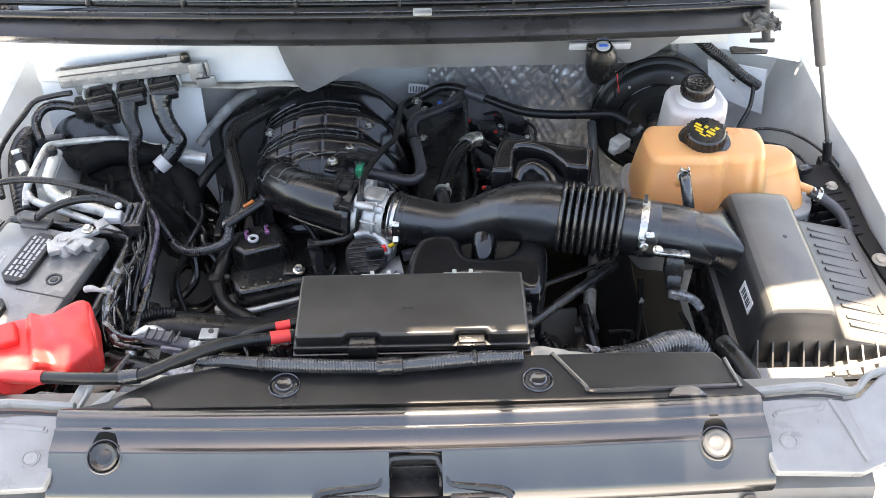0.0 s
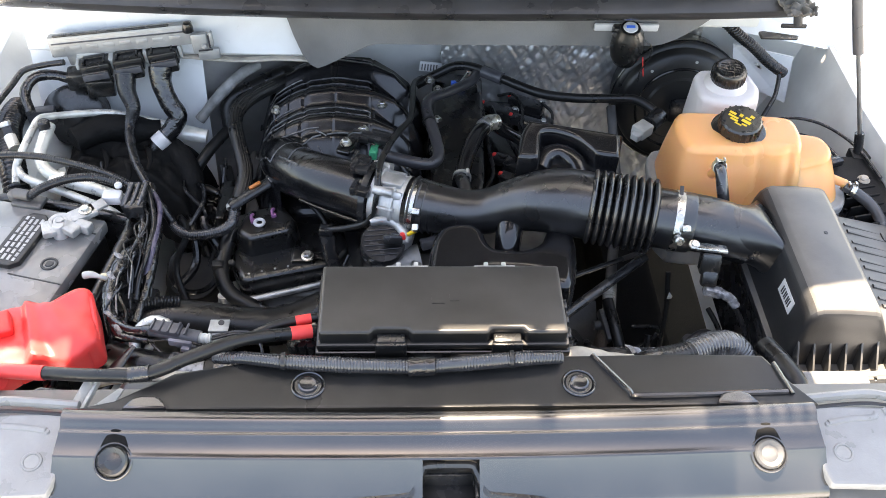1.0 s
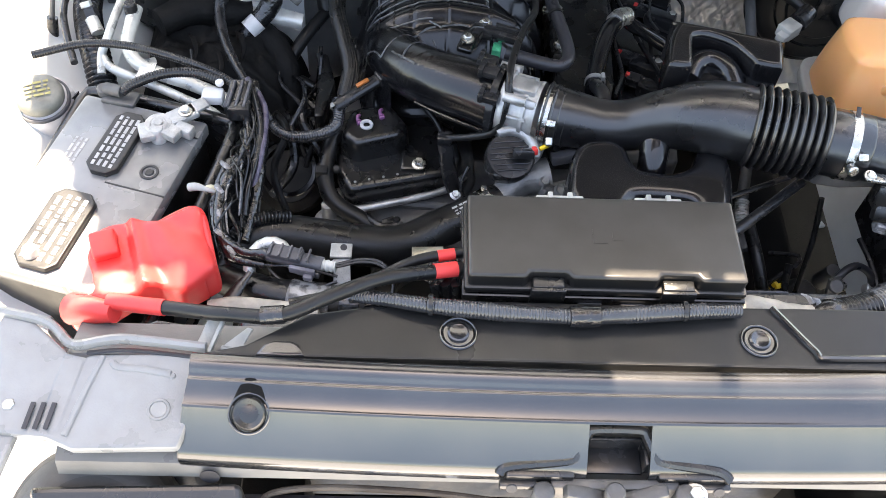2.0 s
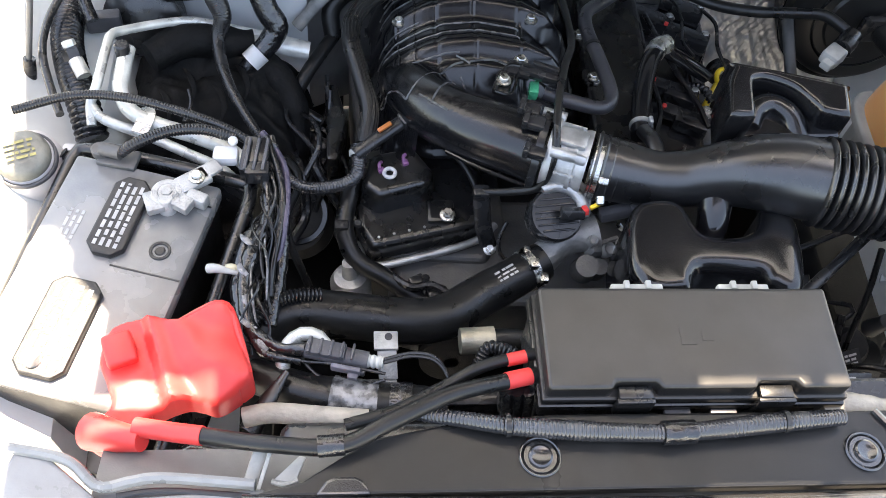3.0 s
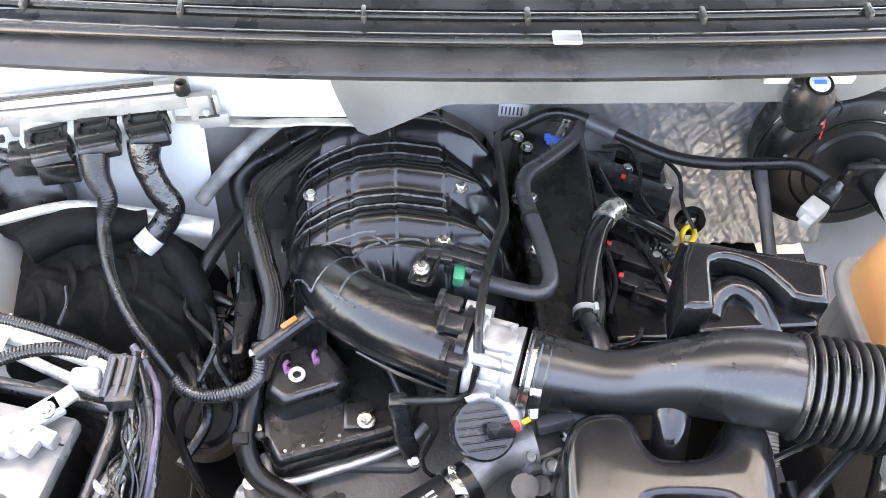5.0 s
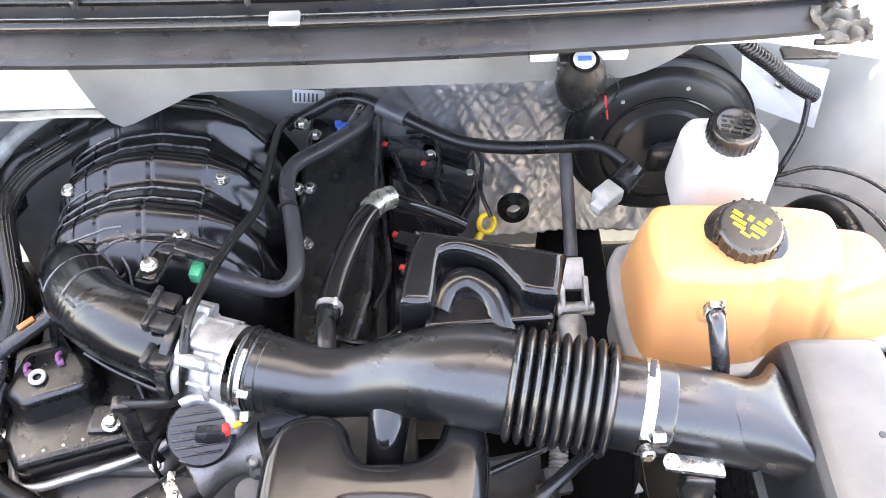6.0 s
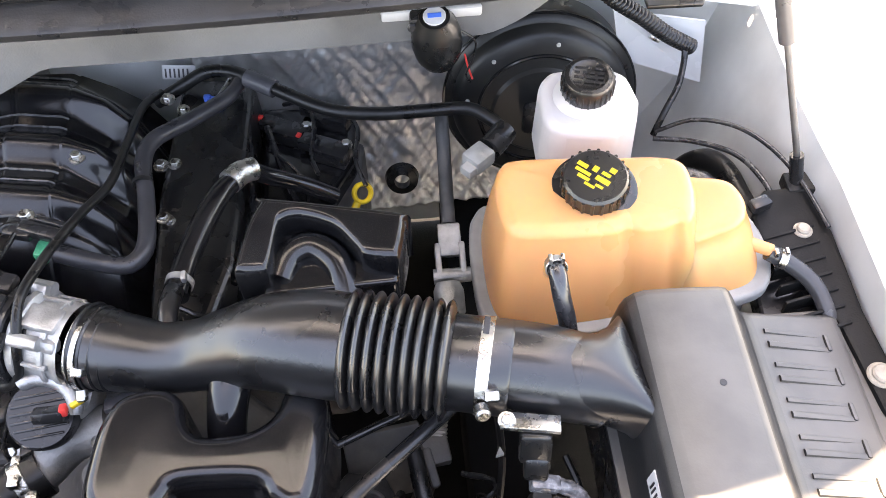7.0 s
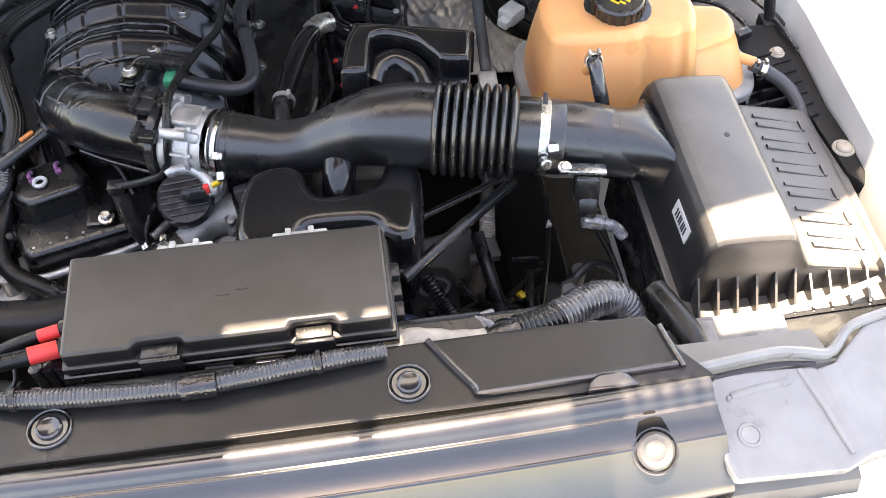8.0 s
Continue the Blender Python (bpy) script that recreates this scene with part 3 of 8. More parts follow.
part("liner", sheet(pad, 0.008), LINER, hood, "dark felt liner pad")


def on_grille(x, v):
    a = on_hood(x, LONG, 0.0)
    return Vector((x, a[1] - v * sa, a[2] - v * ca))


def grille_bar(x0, x1, v0, v1):
    a, b, c, d = on_grille(x0, v0), on_grille(x1, v0), on_grille(x1, v1), on_grille(x0, v1)
    return sheet([[a, b], [d, c]], 0.012)


# Unseen bars with openings set where sun patches and shade should fall.
for v0, v1 in ((-0.06, 0.145), (0.178, 0.268), (0.310, 0.325), (0.372, 0.385), (0.402, 0.45)):
    part("grille_bar", grille_bar(-0.56 if v0 < 0 else -0.74, 0.46 if v0 < 0 else 0.74, v0, v1), CHROME if v0 == 0.310 else BLACK, hood)
for x0, x1, v0, v1 in ((-0.70, -0.555, -0.06, 0.082), (-0.70, -0.555, 0.112, 0.146), (0.44, 0.74, 0.135, 0.45), (0.398, 0.445, 0.225, 0.42), (-0.74, -0.68, 0.12, 0.45), (-0.53, -0.06, 0.14, 0.45), (-0.70, -0.50, 0.176, 0.45), (0.055, 0.075, 0.14, 0.30), (0.105, 0.46, 0.14, 0.20), (0.26, 0.31, 0.26, 0.33), (-0.07, 0.29, 0.32, 0.38), (-0.07, 0.13, 0.38, 0.41), (0.29, 0.46, 0.38, 0.41)):
    part("grille_upright", grille_bar(x0, x1, v0, v1), BLACK, hood)
for x in (0.32, 0.34, 0.36, 0.38):
    part("grille_upright", grille_bar(x, x + 0.008, 0.26, 0.30), BLACK, hood)

part("hinge_arm", merge(box(0.682, 0.803, 1.056, 0.050, 0.006, 0.008, 0.002, m=turn(0, 3, 4)), sweep([(0.690, 0.803, 1.056), (0.680, 0.84, 1.13), (0.675, 0.90, 1.23)], 0.010, 10, 0.03, flat=0.5)), DARKSTEEL, hood, "dark steel hinge arm")
part("hinge_plate", prism([(0.630, 0.808), (0.700, 0.806), (0.705, 0.815), (0.640, 0.83), (0.630, 0.828)], 1.022, 1.028, 0.002), SATIN, hood, "black hinge plate")

# gas struts
for side, foot, head in ((1, (0.787, 0.606, 0.925), (0.655, 0.745, 1.40)), (-1, (-0.791, 0.583, 0.925), (-0.685, 0.755, 1.40))):
    f, h = Vector(foot), Vector(head)
    st = thing("gas_strut", foot, "slim grey gas strut holding the hood open", "strut", "hood struts")
    mid = f.lerp(h, 0.36)
    part("rod", sweep([f, mid], 0.004, 10, 0.05), DULLCAST, st)
    part("cylinder", sweep([mid, h], 0.0095, 14, 0.05), STRUTGREY, st)
    part("ball_socket", sweep([f - Vector((0, 0, 0.012)), f.lerp(h, 0.06)], 0.0085, 12, 0.02), BLACK, st)
    part("ball_bracket", box(f.x + side * 0.012, f.y, f.z - 0.02, 0.05, 0.03, 0.02, 0.003), DARKSTEEL, st)

# radiator support, painted steel
sup = thing("radiator_support", (0, -0.08, 0.95), "pale painted pressed-steel radiator support", "support", kind="structure")
part("crossbar", along_x([(0.03, 0.955), (0.03, 1.0), (-0.02, 1.018), (-0.10, 0.985), (-0.128, 0.975), (-0.135, 0.955), (-0.12, 0.93)], steps(-0.60, 0.60, 10), thick=0.003), SUPPORTGREY, sup)
for s in (-1, 1):
    out = [(0.435, -0.02), (0.57, -0.026), (0.585, -0.035), (0.60, -0.02), (0.64, 0.012), (0.675, 0.02), (0.69, -0.02), (0.665, -0.115), (0.60, -0.12), (0.57, -0.132), (0.462, -0.128)]
    plate = part("end_plate", prism([(s * x, y) for x, y in out], 1.003, 1.018, 0.004, 2, slope=lambda x, y: 0.10 * y + 0.012), SILVERPAINT, sup)
    part("hole", merge(ring(0.009, 0.0125, 0.0022, (s * 0.487, -0.087, 1.0205), (0, -0.1, 1))), SILVERPAINT, plate)
    part("hole_floor", disc(0.009, 0.0014, (s * 0.487, -0.087, 1.0203), (0, -0.1, 1), bev=0.0005), CLEARGREY, plate)
    part("raised_lip", sweep([(s * 0.445, -0.018, 1.034), (s * 0.53, -0.010, 1.034), (s * 0.560, -0.012, 1.032), (s * 0.592, -0.016, 1.030), (s * 0.625, 0.010, 1.032), (s * 0.690, 0.025, 1.032)], 0.0055, 8, 0.008, flat=1.3), SILVERPAINT, plate)
    # Dark strip painted as the shadow line under the raised lip.
    part("lip_shadow_gap", sweep([(s * 0.450, -0.027, 1.0275), (s * 0.53, -0.020, 1.0275), (s * 0.575, -0.024, 1.0265)], 0.0028, 6, 0.01, flat=0.5), BARS, plate)
    part("slot_rib", merge(sweep([(s * 0.545, -0.034, 1.0255), (s * 0.538, -0.040, 1.0255), (s * 0.510, -0.042, 1.0255), (s * 0.480, -0.047, 1.025)], 0.0045, 10, 0.006, flat=0.6), disc(0.0045, 0.002, (s * 0.478, -0.049, 1.0245))), SILVERPAINT, plate)
    part("crease", sweep([(s * 0.556, -0.028, 1.027), (s * 0.568, -0.070, 1.024), (s * 0.580, -0.118, 1.019)], 0.0035, 8, 0.01, flat=0.8), SILVERPAINT, plate)
    part("step_face", prism([(s * 0.572, -0.030), (s * 0.600, -0.024), (s * 0.612, -0.110), (s * 0.586, -0.116)], 1.010, 1.031, 0.004, slope=lambda x, y: 0.10 * y), SILVERPAINT, plate)
    for k in range(3 if s < 0 else 0):
        part("slot", box(s * (0.598 + 0.011 * k), -0.098, 1.0232, 0.0055, 0.030, 0.002, 0.001, m=turn(6, 0, s * 8)), BARS, plate)
    hl = part("headlight_bracket", prism([(s * 0.625, -0.055), (s * 0.70, -0.04), (s * 0.72, -0.16), (s * 0.64, -0.16)], 1.0, 1.012, 0.003), SILVERPAINT, sup)
    part("washer", disc(0.018, 0.004, (s * 0.645, -0.085, 1.0125)), STEEL, hl)
    bolt(hl, (s * 0.645, -0.085, 1.016), r=0.007)
    part("face_hole", lathe([(0, 0), (0.011, 0), (0.011, 0.0015), (0, 0.0015)], (s * 0.435, -0.1365, 0.962), (0, -1, 0.25), 20), BARS, sup, "dark oval hole")
    part("outer_leg", box(s * 0.55, -0.06, 0.75, 0.14, 0.06, 0.46, 0.01), DARKSTEEL, sup)

# Added black blocks stand in for the shaded cavities below the end plates.
for s, at in ((1, 0.55), (-1, -0.53)):
    bm = prism([(at - 0.10, -0.150), (at + 0.13, -0.142), (at + 0.15, -0.26), (at - 0.06, -0.27)], 0.90, 0.962, 0.010, 3, 0.0, lambda x, y: 0.35 * (y + 0.14))
    solo("headlight_shroud", bm, SATIN, "black block filling the dark cavity below the support's end", "shroud", "headlight shrouds")

# condenser in front of the radiator, below the support
cond = thing("condenser", (0, -0.17, 0.6), "grey finned air-conditioning condenser in front of the radiator", "condenser")
part("core", box(0, -0.205, 0.70, 0.98, 0.02, 0.46, 0.003, m=turn(-14, 0, 0)), BARS, cond)
part("top_tube", sweep([(-0.48, -0.155, 0.925), (0.48, -0.155, 0.925)], 0.007, 10, 0.05), FIN, cond)
fins = []
for i in range(40):
    fins.append(box(0, -0.166 - 0.0029 * i, 0.92 - i * 0.0115, 0.96, 0.016, 0.003, 0.0, m=turn(-14, 0, 0)))
tagged(part("fins", merge(*fins), FIN, cond), kind="stuff")
hz = thing("condenser_pipe", (-0.1, -0.18, 0.9), "thin grey pipe along the top of the condenser", "pipe")
part("pipe", sweep([(-0.385, -0.165, 0.86), (-0.385, -0.152, 0.915), (-0.365, -0.142, 0.932), (-0.30, -0.138, 0.938), (-0.18, -0.142, 0.935), (-0.05, -0.152, 0.925), (0.10, -0.150, 0.925), (0.30, -0.148, 0.930), (0.46, -0.150, 0.930)], 0.0038, 8, 0.008), RUST, hz)
for x, w, y in ((-0.150, 0.070, -0.152), (-0.245, 0.060, -0.162), (-0.315, 0.030, -0.160), (-0.055, 0.026, -0.160), (0.085, 0.034, -0.160), (0.165, 0.050, -0.163)):
    part("valve_block", merge(box(x, y, 0.905, w, 0.026, 0.024, 0.004, m=turn(0, 0, 7)), box(x + 0.006, y + 0.004, 0.921, w * 0.5, 0.018, 0.014, 0.003), disc(0.0085, 0.020, (x - w * 0.3, y - 0.004, 0.912)), disc(0.006, 0.016, (x + w * 0.36, y, 0.912))), STEEL, hz, "bright metal pipe block")
for k in range(6):
    y = -0.140 - 0.006 * k
    hose("condenser_line", [(-0.40 + 0.03 * k, y, 0.905 - 0.008 * k), (-0.20, y - 0.004, 0.900 - 0.008 * k), (0.05, y, 0.903 - 0.008 * k), (0.44 - 0.02 * k, y - 0.002, 0.905 - 0.008 * k)], 0.0022, DULLCAST if k % 2 else BARS_STEEL, "thin grey refrigerant line in front of the radiator", "pipe", "condenser lines", n=6, step=0.03)
duct = thing("air_duct", (-0.577, -0.16, 0.74), "dusty black rubber duct elbow below the headlight mount", "duct")
part("dome", lathe([(0.062 + 0.036 * math.cos(a), 0.030 * math.sin(a)) for a in steps(0, 2 * math.pi, 20)[:-1]], (-0.572, -0.170, 0.880), (0.10, -0.45, 0.88), 48, True), DUSTRUBBER, duct)
part("inner_wall", lathe([(0.050, 0.0), (0.046, -0.05), (0.040, -0.10), (0, -0.10)], (-0.572, -0.170, 0.885), (0.10, -0.45, 0.88), 40), UNDER, duct)
part("collar", lathe([(0.096, 0.0), (0.092, -0.04), (0.084, -0.12)], (-0.572, -0.170, 0.880), (0.10, -0.45, 0.88), 44), DUSTRUBBER, duct)

# radiator cover: back sheet, ridge, sloping face, fasteners
cov = thing("radiator_cover", (0, -0.03, 1.02), "black moulded plastic radiator cover with round fasteners", "cover")
back = [(-0.455, -0.034), (-0.40, -0.02), (-0.335, 0.022), (-0.25, 0.038), (-0.15, 0.046), (0.16, 0.046), (0.30, 0.048), (0.415, 0.045), (0.44, 0.0), (0.465, -0.034)]
part("back_panel", prism(back, 1.032, 1.0465, 0.003, slope=lambda x, y: -0.05 * (y - 0.0)), COVERBACK, cov)
bend = lambda x: (-0.012 * (1 - (x / 0.46) ** 2), 0.004 * (1 - (x / 0.46) ** 2))
front = [(-0.030, 1.046), (-0.034, 1.0525), (-0.038, 1.0542), (-0.043, 1.0545), (-0.0485, 1.0535), (-0.0525, 1.0505), (-0.0545, 1.0470), (-0.0575, 1.0448), (-0.0590, 1.0446), (-0.0605, 1.0450), (-0.0620, 1.0448), (-0.0635, 1.0437), (-0.0645, 1.0424), (-0.0840, 1.0345), (-0.0855, 1.0346), (-0.0872, 1.0342), (-0.0885, 1.0328), (-0.0895, 1.0308), (-0.1225, 0.9990), (-0.128, 0.993), (-0.1295, 0.986), (-0.1285, 0.972)]
rows = []
for x in steps(-0.455, 0.455, 96):
    rows.append([(x * (1 + 0.30 * max(0, -0.05 - y)), y + bend(x)[0], z + bend(x)[1]) for y, z in front])
NOTCH = (-0.032, 0.038)
bm = sheet(rows)
kill = [fa for fa in bm.faces if NOTCH[0] < fa.calc_center_median().x < NOTCH[1] and fa.calc_center_median().y < -0.100]
bmesh.ops.delete(bm, geom=kill, context="FACES")
bmesh.ops.recalc_face_normals(bm, faces=bm.faces)
bmesh.ops.solidify(bm, geom=bm.faces[:], thickness=0.003)
part("front_face", bm, COVER, cov, smooth=38)
for s in (-1, 1):
    part("tab", prism([(s * 0.388, -0.036), (s * 0.378, -0.022), (s * 0.368, -0.018), (s * 0.350, -0.018), (s * 0.342, -0.022), (s * 0.334, -0.036)], 1.0465, 1.0548, 0.003), COVER, cov)
part("flap_ridge", sweep([(0.192, 0.045, 1.046), (0.232, -0.016, 1.049), (0.244, -0.021, 1.050), (0.43, -0.016, 1.0485)], 0.004, 8, 0.01), COVER, cov)
part("rib", sweep([(0.425, 0.03, 1.047), (0.435, -0.02, 1.049)], 0.003, 8, 0.01), COVER, cov)
for s in (-1, 1):
    pin = part("push_pin", merge(ring(0.0185, 0.0215, 0.0035, (s * 0.1685, 0.0, 1.0462), (0, 0.05, 1)), disc(0.0185, 0.0022, (s * 0.1685, 0.0, 1.0462), (0, 0.05, 1))), COVER, cov)
    part("pin_head", lathe([(0.0125, 0), (0.012, 0.003), (0.010, 0.004), (0.006, 0.0026), (0, 0.0026)], (s * 0.1685, 0.0, 1.048), (0, 0.05, 1), 24), COVER, pin)
    ax = Vector((0, -0.45, 0.9)).normalized()
    c0 = Vector((s * 0.389, -0.0935, 1.0300))
    # Flat black pad painted as the shade inside the fastener's recess.
    pocket = part("scoop", sweep([(s * 0.389, -0.058, 1.0462), (s * 0.389, -0.068, 1.0434), (s * 0.389, -0.082, 1.0377), (s * 0.389, -0.095, 1.0298)], [0.006, 0.013, 0.0175, 0.019], 20, 0.004, flat=0.14), UNDER, cov, "dark pad for the shade in the pocket")
    part("pocket_rim", ring(0.0195, 0.0225, 0.006, c0 - ax * 0.002, ax), COVER, cov)
    part("pin_head", lathe([(0.0185, 0), (0.018, 0.004), (0.0155, 0.0065), (0.010, 0.0035), (0.006, 0.005), (0, 0.005)], c0 + ax * 0.001, ax, 28), DULLCAST if s > 0 else SATIN, cov, "bright worn fastener head" if s > 0 else "")
# latch notch at the front
part("notch_floor", box(0.003, -0.118, 0.982, 0.062, 0.03, 0.004, 0.001), BLACK, cov)
part("notch_wall", merge(box(0.003, -0.103, 0.994, 0.060, 0.004, 0.030, 0.001), box(-0.030, -0.117, 0.993, 0.004, 0.028, 0.026, 0.001), box(0.036, -0.117, 0.993, 0.004, 0.028, 0.026, 0.001)), BLACK, cov)
part("notch_frame", merge(sweep([(-0.122, -0.142, 0.996), (-0.112, -0.134, 1.000), (-0.050, -0.128, 1.004), (-0.040, -0.122, 1.008), (-0.029, -0.104, 1.021), (-0.020, -0.100, 1.0245), (0.026, -0.100, 1.0245), (0.034, -0.104, 1.021), (0.045, -0.122, 1.008), (0.055, -0.128, 1.004), (0.112, -0.135, 1.000), (0.126, -0.144, 0.996)], 0.0058, 8, 0.005)), SATIN, cov)
for s in (-1, 1):
    part("wing", merge(box(s * 0.082 + 0.003, -0.138, 0.990, 0.074, 0.014, 0.018, 0.003), box(s * 0.105 + 0.003, -0.1475, 0.984, 0.040, 0.010, 0.012, 0.002)), SATIN, cov)
    part("wing_hole", disc(0.006, 0.002, (s * 0.112 + 0.003, -0.1525, 0.986), (0, -1, 0.5), 16, 0.0005), BARS, cov)
latch = thing("hood_latch", (0.003, -0.15, 0.96), "greasy steel hood latch in front of the cover", "latch")
part("plate", box(0.003, -0.147, 0.965, 0.14, 0.012, 0.05, 0.003), DULLCAST, latch)
part("striker_jaw", merge(box(-0.03, -0.158, 0.985, 0.05, 0.016, 0.014, 0.004, m=turn(0, 20, 0)), box(0.035, -0.158, 0.985, 0.05, 0.016, 0.014, 0.004, m=turn(0, -14, 10)), disc(0.011, 0.014, (0.0, -0.16, 0.988))), DULLCAST, latch, "worn steel latch jaw")
for x in (-0.075, 0.078):
    part("spring", sweep([(x, -0.158, 0.955), (x, -0.158, 0.995)], 0.012, 14, 0.01, 0.003, 0.006), DULLCAST, latch)
bolt(latch, (0.088, -0.158, 0.992), r=0.008)


# ==== large things in the bay ====
# engine block and dark lower parts
eng = thing("engine_block", (-0.05, 0.6, 0.45), "dusty dark cast engine block with front cover", "engine")
part("block", box(-0.05, 0.66, 0.58, 0.40, 0.50, 0.30, 0.03, 3), DARKSTEEL, eng)
part("front_cover", prism([(-0.29, 0.36), (-0.21, 0.335), (-0.02, 0.33), (0.10, 0.36), (0.14, 0.44), (0.05, 0.52), (-0.16, 0.52), (-0.30, 0.44)], 0.55, 0.745, 0.012, 3), DULLCAST, eng, "dull cast front cover")
part("cylinder_head", prism([(-0.34, 0.41), (-0.155, 0.40), (-0.12, 0.46), (-0.14, 0.80), (-0.36, 0.80)], 0.60, 0.755, 0.01, 3), DULLCAST, eng)
part("cylinder_head", prism([(0.03, 0.50), (0.22, 0.50), (0.26, 0.86), (0.05, 0.86)], 0.60, 0.77, 0.01, 3), DULLCAST, eng)
for x, y, z, r in ((-0.02, 0.325, 0.70, 0.075), (-0.20, 0.325, 0.62, 0.05), (0.10, 0.33, 0.62, 0.06)):
    part("pulley", lathe([(0.012, 0.0), (r * 0.8, 0.004), (r, 0.0), (r, 0.006), (r * 0.96, 0.009), (r, 0.012), (r, 0.025), (r * 0.5, 0.03), (0.012, 0.03)], (x, y, z), (0, -1, 0.25), 40), DARKSTEEL, eng)
solo("undertray", sheet([[(-0.80, 0.02, 0.44), (0.80, 0.02, 0.44)], [(-0.80, 1.02, 0.44), (0.80, 1.02, 0.44)]], 0.004), UNDER, "dark dirty undertray below the engine", "tray", kind="structure")
for x in (-0.42, 0.42):
    solo("frame_rail", box(x, 0.42, 0.52, 0.10, 1.0, 0.14, 0.012), UNDER, "dusty black chassis rail beside the engine", "frame rail", kind="structure")
rad = thing("radiator", (0, 0.045, 0.47), "dark finned radiator with a black plastic tank", "radiator")
part("core", box(0, 0.045, 0.70, 0.86, 0.05, 0.44, 0.01), FIN, rad)
part("top_tank", box(0, 0.045, 0.945, 0.86, 0.055, 0.05, 0.014, 3), SATIN, rad)
shroud = thing("fan_shroud", (0, 0.12, 0.7), "black plastic fan shroud behind the radiator", "shroud")
part("top", prism([(-0.19, 0.055), (0.42, 0.055), (0.40, 0.115), (-0.19, 0.115)], 0.94, 0.975, 0.006), BLACK, shroud)
part("back", box(0, 0.125, 0.74, 0.80, 0.02, 0.32, 0.006), BLACK, shroud)

# fuse box
fb = thing("fuse_box", (0.0, 0.115, 0.97), "black plastic fuse box with a closed lid", "fuse box")
FX0, FX1, FY0, FY1 = -0.158, 0.160, 0.060, 0.176
lid = part("lid", prism([(FX0, FY0), (-0.092, FY0), (-0.088, FY0 + 0.008), (-0.045, FY0 + 0.008), (-0.041, FY0), (0.058, FY0), (0.062, FY0 + 0.008), (0.103, FY0 + 0.008), (0.107, FY0), (FX1, FY0), (FX1, FY1), (FX0, FY1)], 1.052, 1.0755, 0.004, 3), LID, fb)
part("lid_rim", prism([(FX0 - 0.004, FY0 - 0.004), (FX1 + 0.004, FY0 - 0.004), (FX1 + 0.004, FY1 + 0.004), (FX0 - 0.004, FY1 + 0.004)], 1.044, 1.0545, 0.003), LID, fb)
part("box", prism([(FX0 - 0.001, FY0 - 0.001), (FX1 + 0.001, FY0 - 0.001), (FX1, FY1), (FX0, FY1)], 0.955, 1.0405, 0.004), SATIN, fb)
part("rim", prism([(FX0 - 0.006, FY0 - 0.006), (FX1 + 0.006, FY0 - 0.006), (FX1 + 0.006, FY1 + 0.006), (FX0 - 0.006, FY1 + 0.006)], 1.030, 1.0415, 0.003), SATIN, fb)
for x in (-0.0665, 0.0825):
    part("latch", merge(box(x, FY0 - 0.008, 1.048, 0.040, 0.007, 0.030, 0.002), box(x, FY0 + 0.0, 1.0625, 0.036, 0.014, 0.005, 0.002)), SATIN, fb)
for x in (-0.045, 0.075):
    part("hinge", merge(box(x, FY1 + 0.006, 1.058, 0.058, 0.012, 0.010, 0.002), box(x - 0.012, FY1 + 0.009, 1.064, 0.006, 0.01, 0.006, 0.001), box(x + 0.012, FY1 + 0.009, 1.064, 0.006, 0.01, 0.006, 0.001)), PALECONN, fb, "pale lid hinge")
for x in (-0.015, 0.035):
    part("clip", merge(box(x, FY0 - 0.009, 1.030, 0.028, 0.006, 0.006, 0.001), box(x - 0.011, FY0 - 0.012, 1.024, 0.005, 0.008, 0.014, 0.001), box(x + 0.011, FY0 - 0.012, 1.024, 0.005, 0.008, 0.014, 0.001)), GREYCONN, fb)
for i, y in enumerate((0.075, 0.10, 0.125, 0.15)):
    part("connector", box(FX1 + 0.008, y, 1.012, 0.014, 0.018, 0.028, 0.002), BLACK, fb)
part("emblem", merge(box(-0.005, 0.118, 1.0757, 0.016, 0.020, 0.0008, 0.0), box(0.016, 0.118, 1.0757, 0.012, 0.011, 0.0006, 0.0)), LID, fb, "faint moulded mark on the lid")
for x in (-0.12, 0.12):
    part("leg", box(x, 0.10, 0.90, 0.03, 0.05, 0.12, 0.004), BLACK, fb)

# battery on its tray
BM = Matrix.Translation((-0.646, 0.262, 0)) @ turn(0, 0, -15)


def in_battery(bm):
    bmesh.ops.transform(bm, matrix=BM, verts=bm.verts)
    return bm


bat = thing("battery", (-0.646, 0.262, 0.77), "dusty black car battery with two printed vent covers", "battery")
part("case", in_battery(box(0, 0, 0.855, 0.176, 0.298, 0.16, 0.006)), BATTERYCASE, bat)
part("top", in_battery(box(0, 0, 0.944, 0.188, 0.306, 0.024, 0.005)), BATTERY, bat)
for x, y, w, ln, sd in ((-0.005, 0.075, 0.046, 0.112, 3), (-0.012, -0.080, 0.060, 0.125, 5)):
    c = 0.012
    o = [(x - w / 2 + c, y - ln / 2), (x + w / 2 - c, y - ln / 2), (x + w / 2, y - ln / 2 + c), (x + w / 2, y + ln / 2 - c), (x + w / 2 - c, y + ln / 2), (x - w / 2 + c, y + ln / 2), (x - w / 2, y + ln / 2 - c), (x - w / 2, y - ln / 2 + c)]
    vc = part("vent_cover", in_battery(prism(o, 0.956, 0.966, 0.002)), BATTERYCASE, bat)
    bars(*(BM @ Vector((x, y, 0.9664))), ln - 0.02, w - 0.012, 4, PRINT, vc, turn(0, 0, 75), sd)
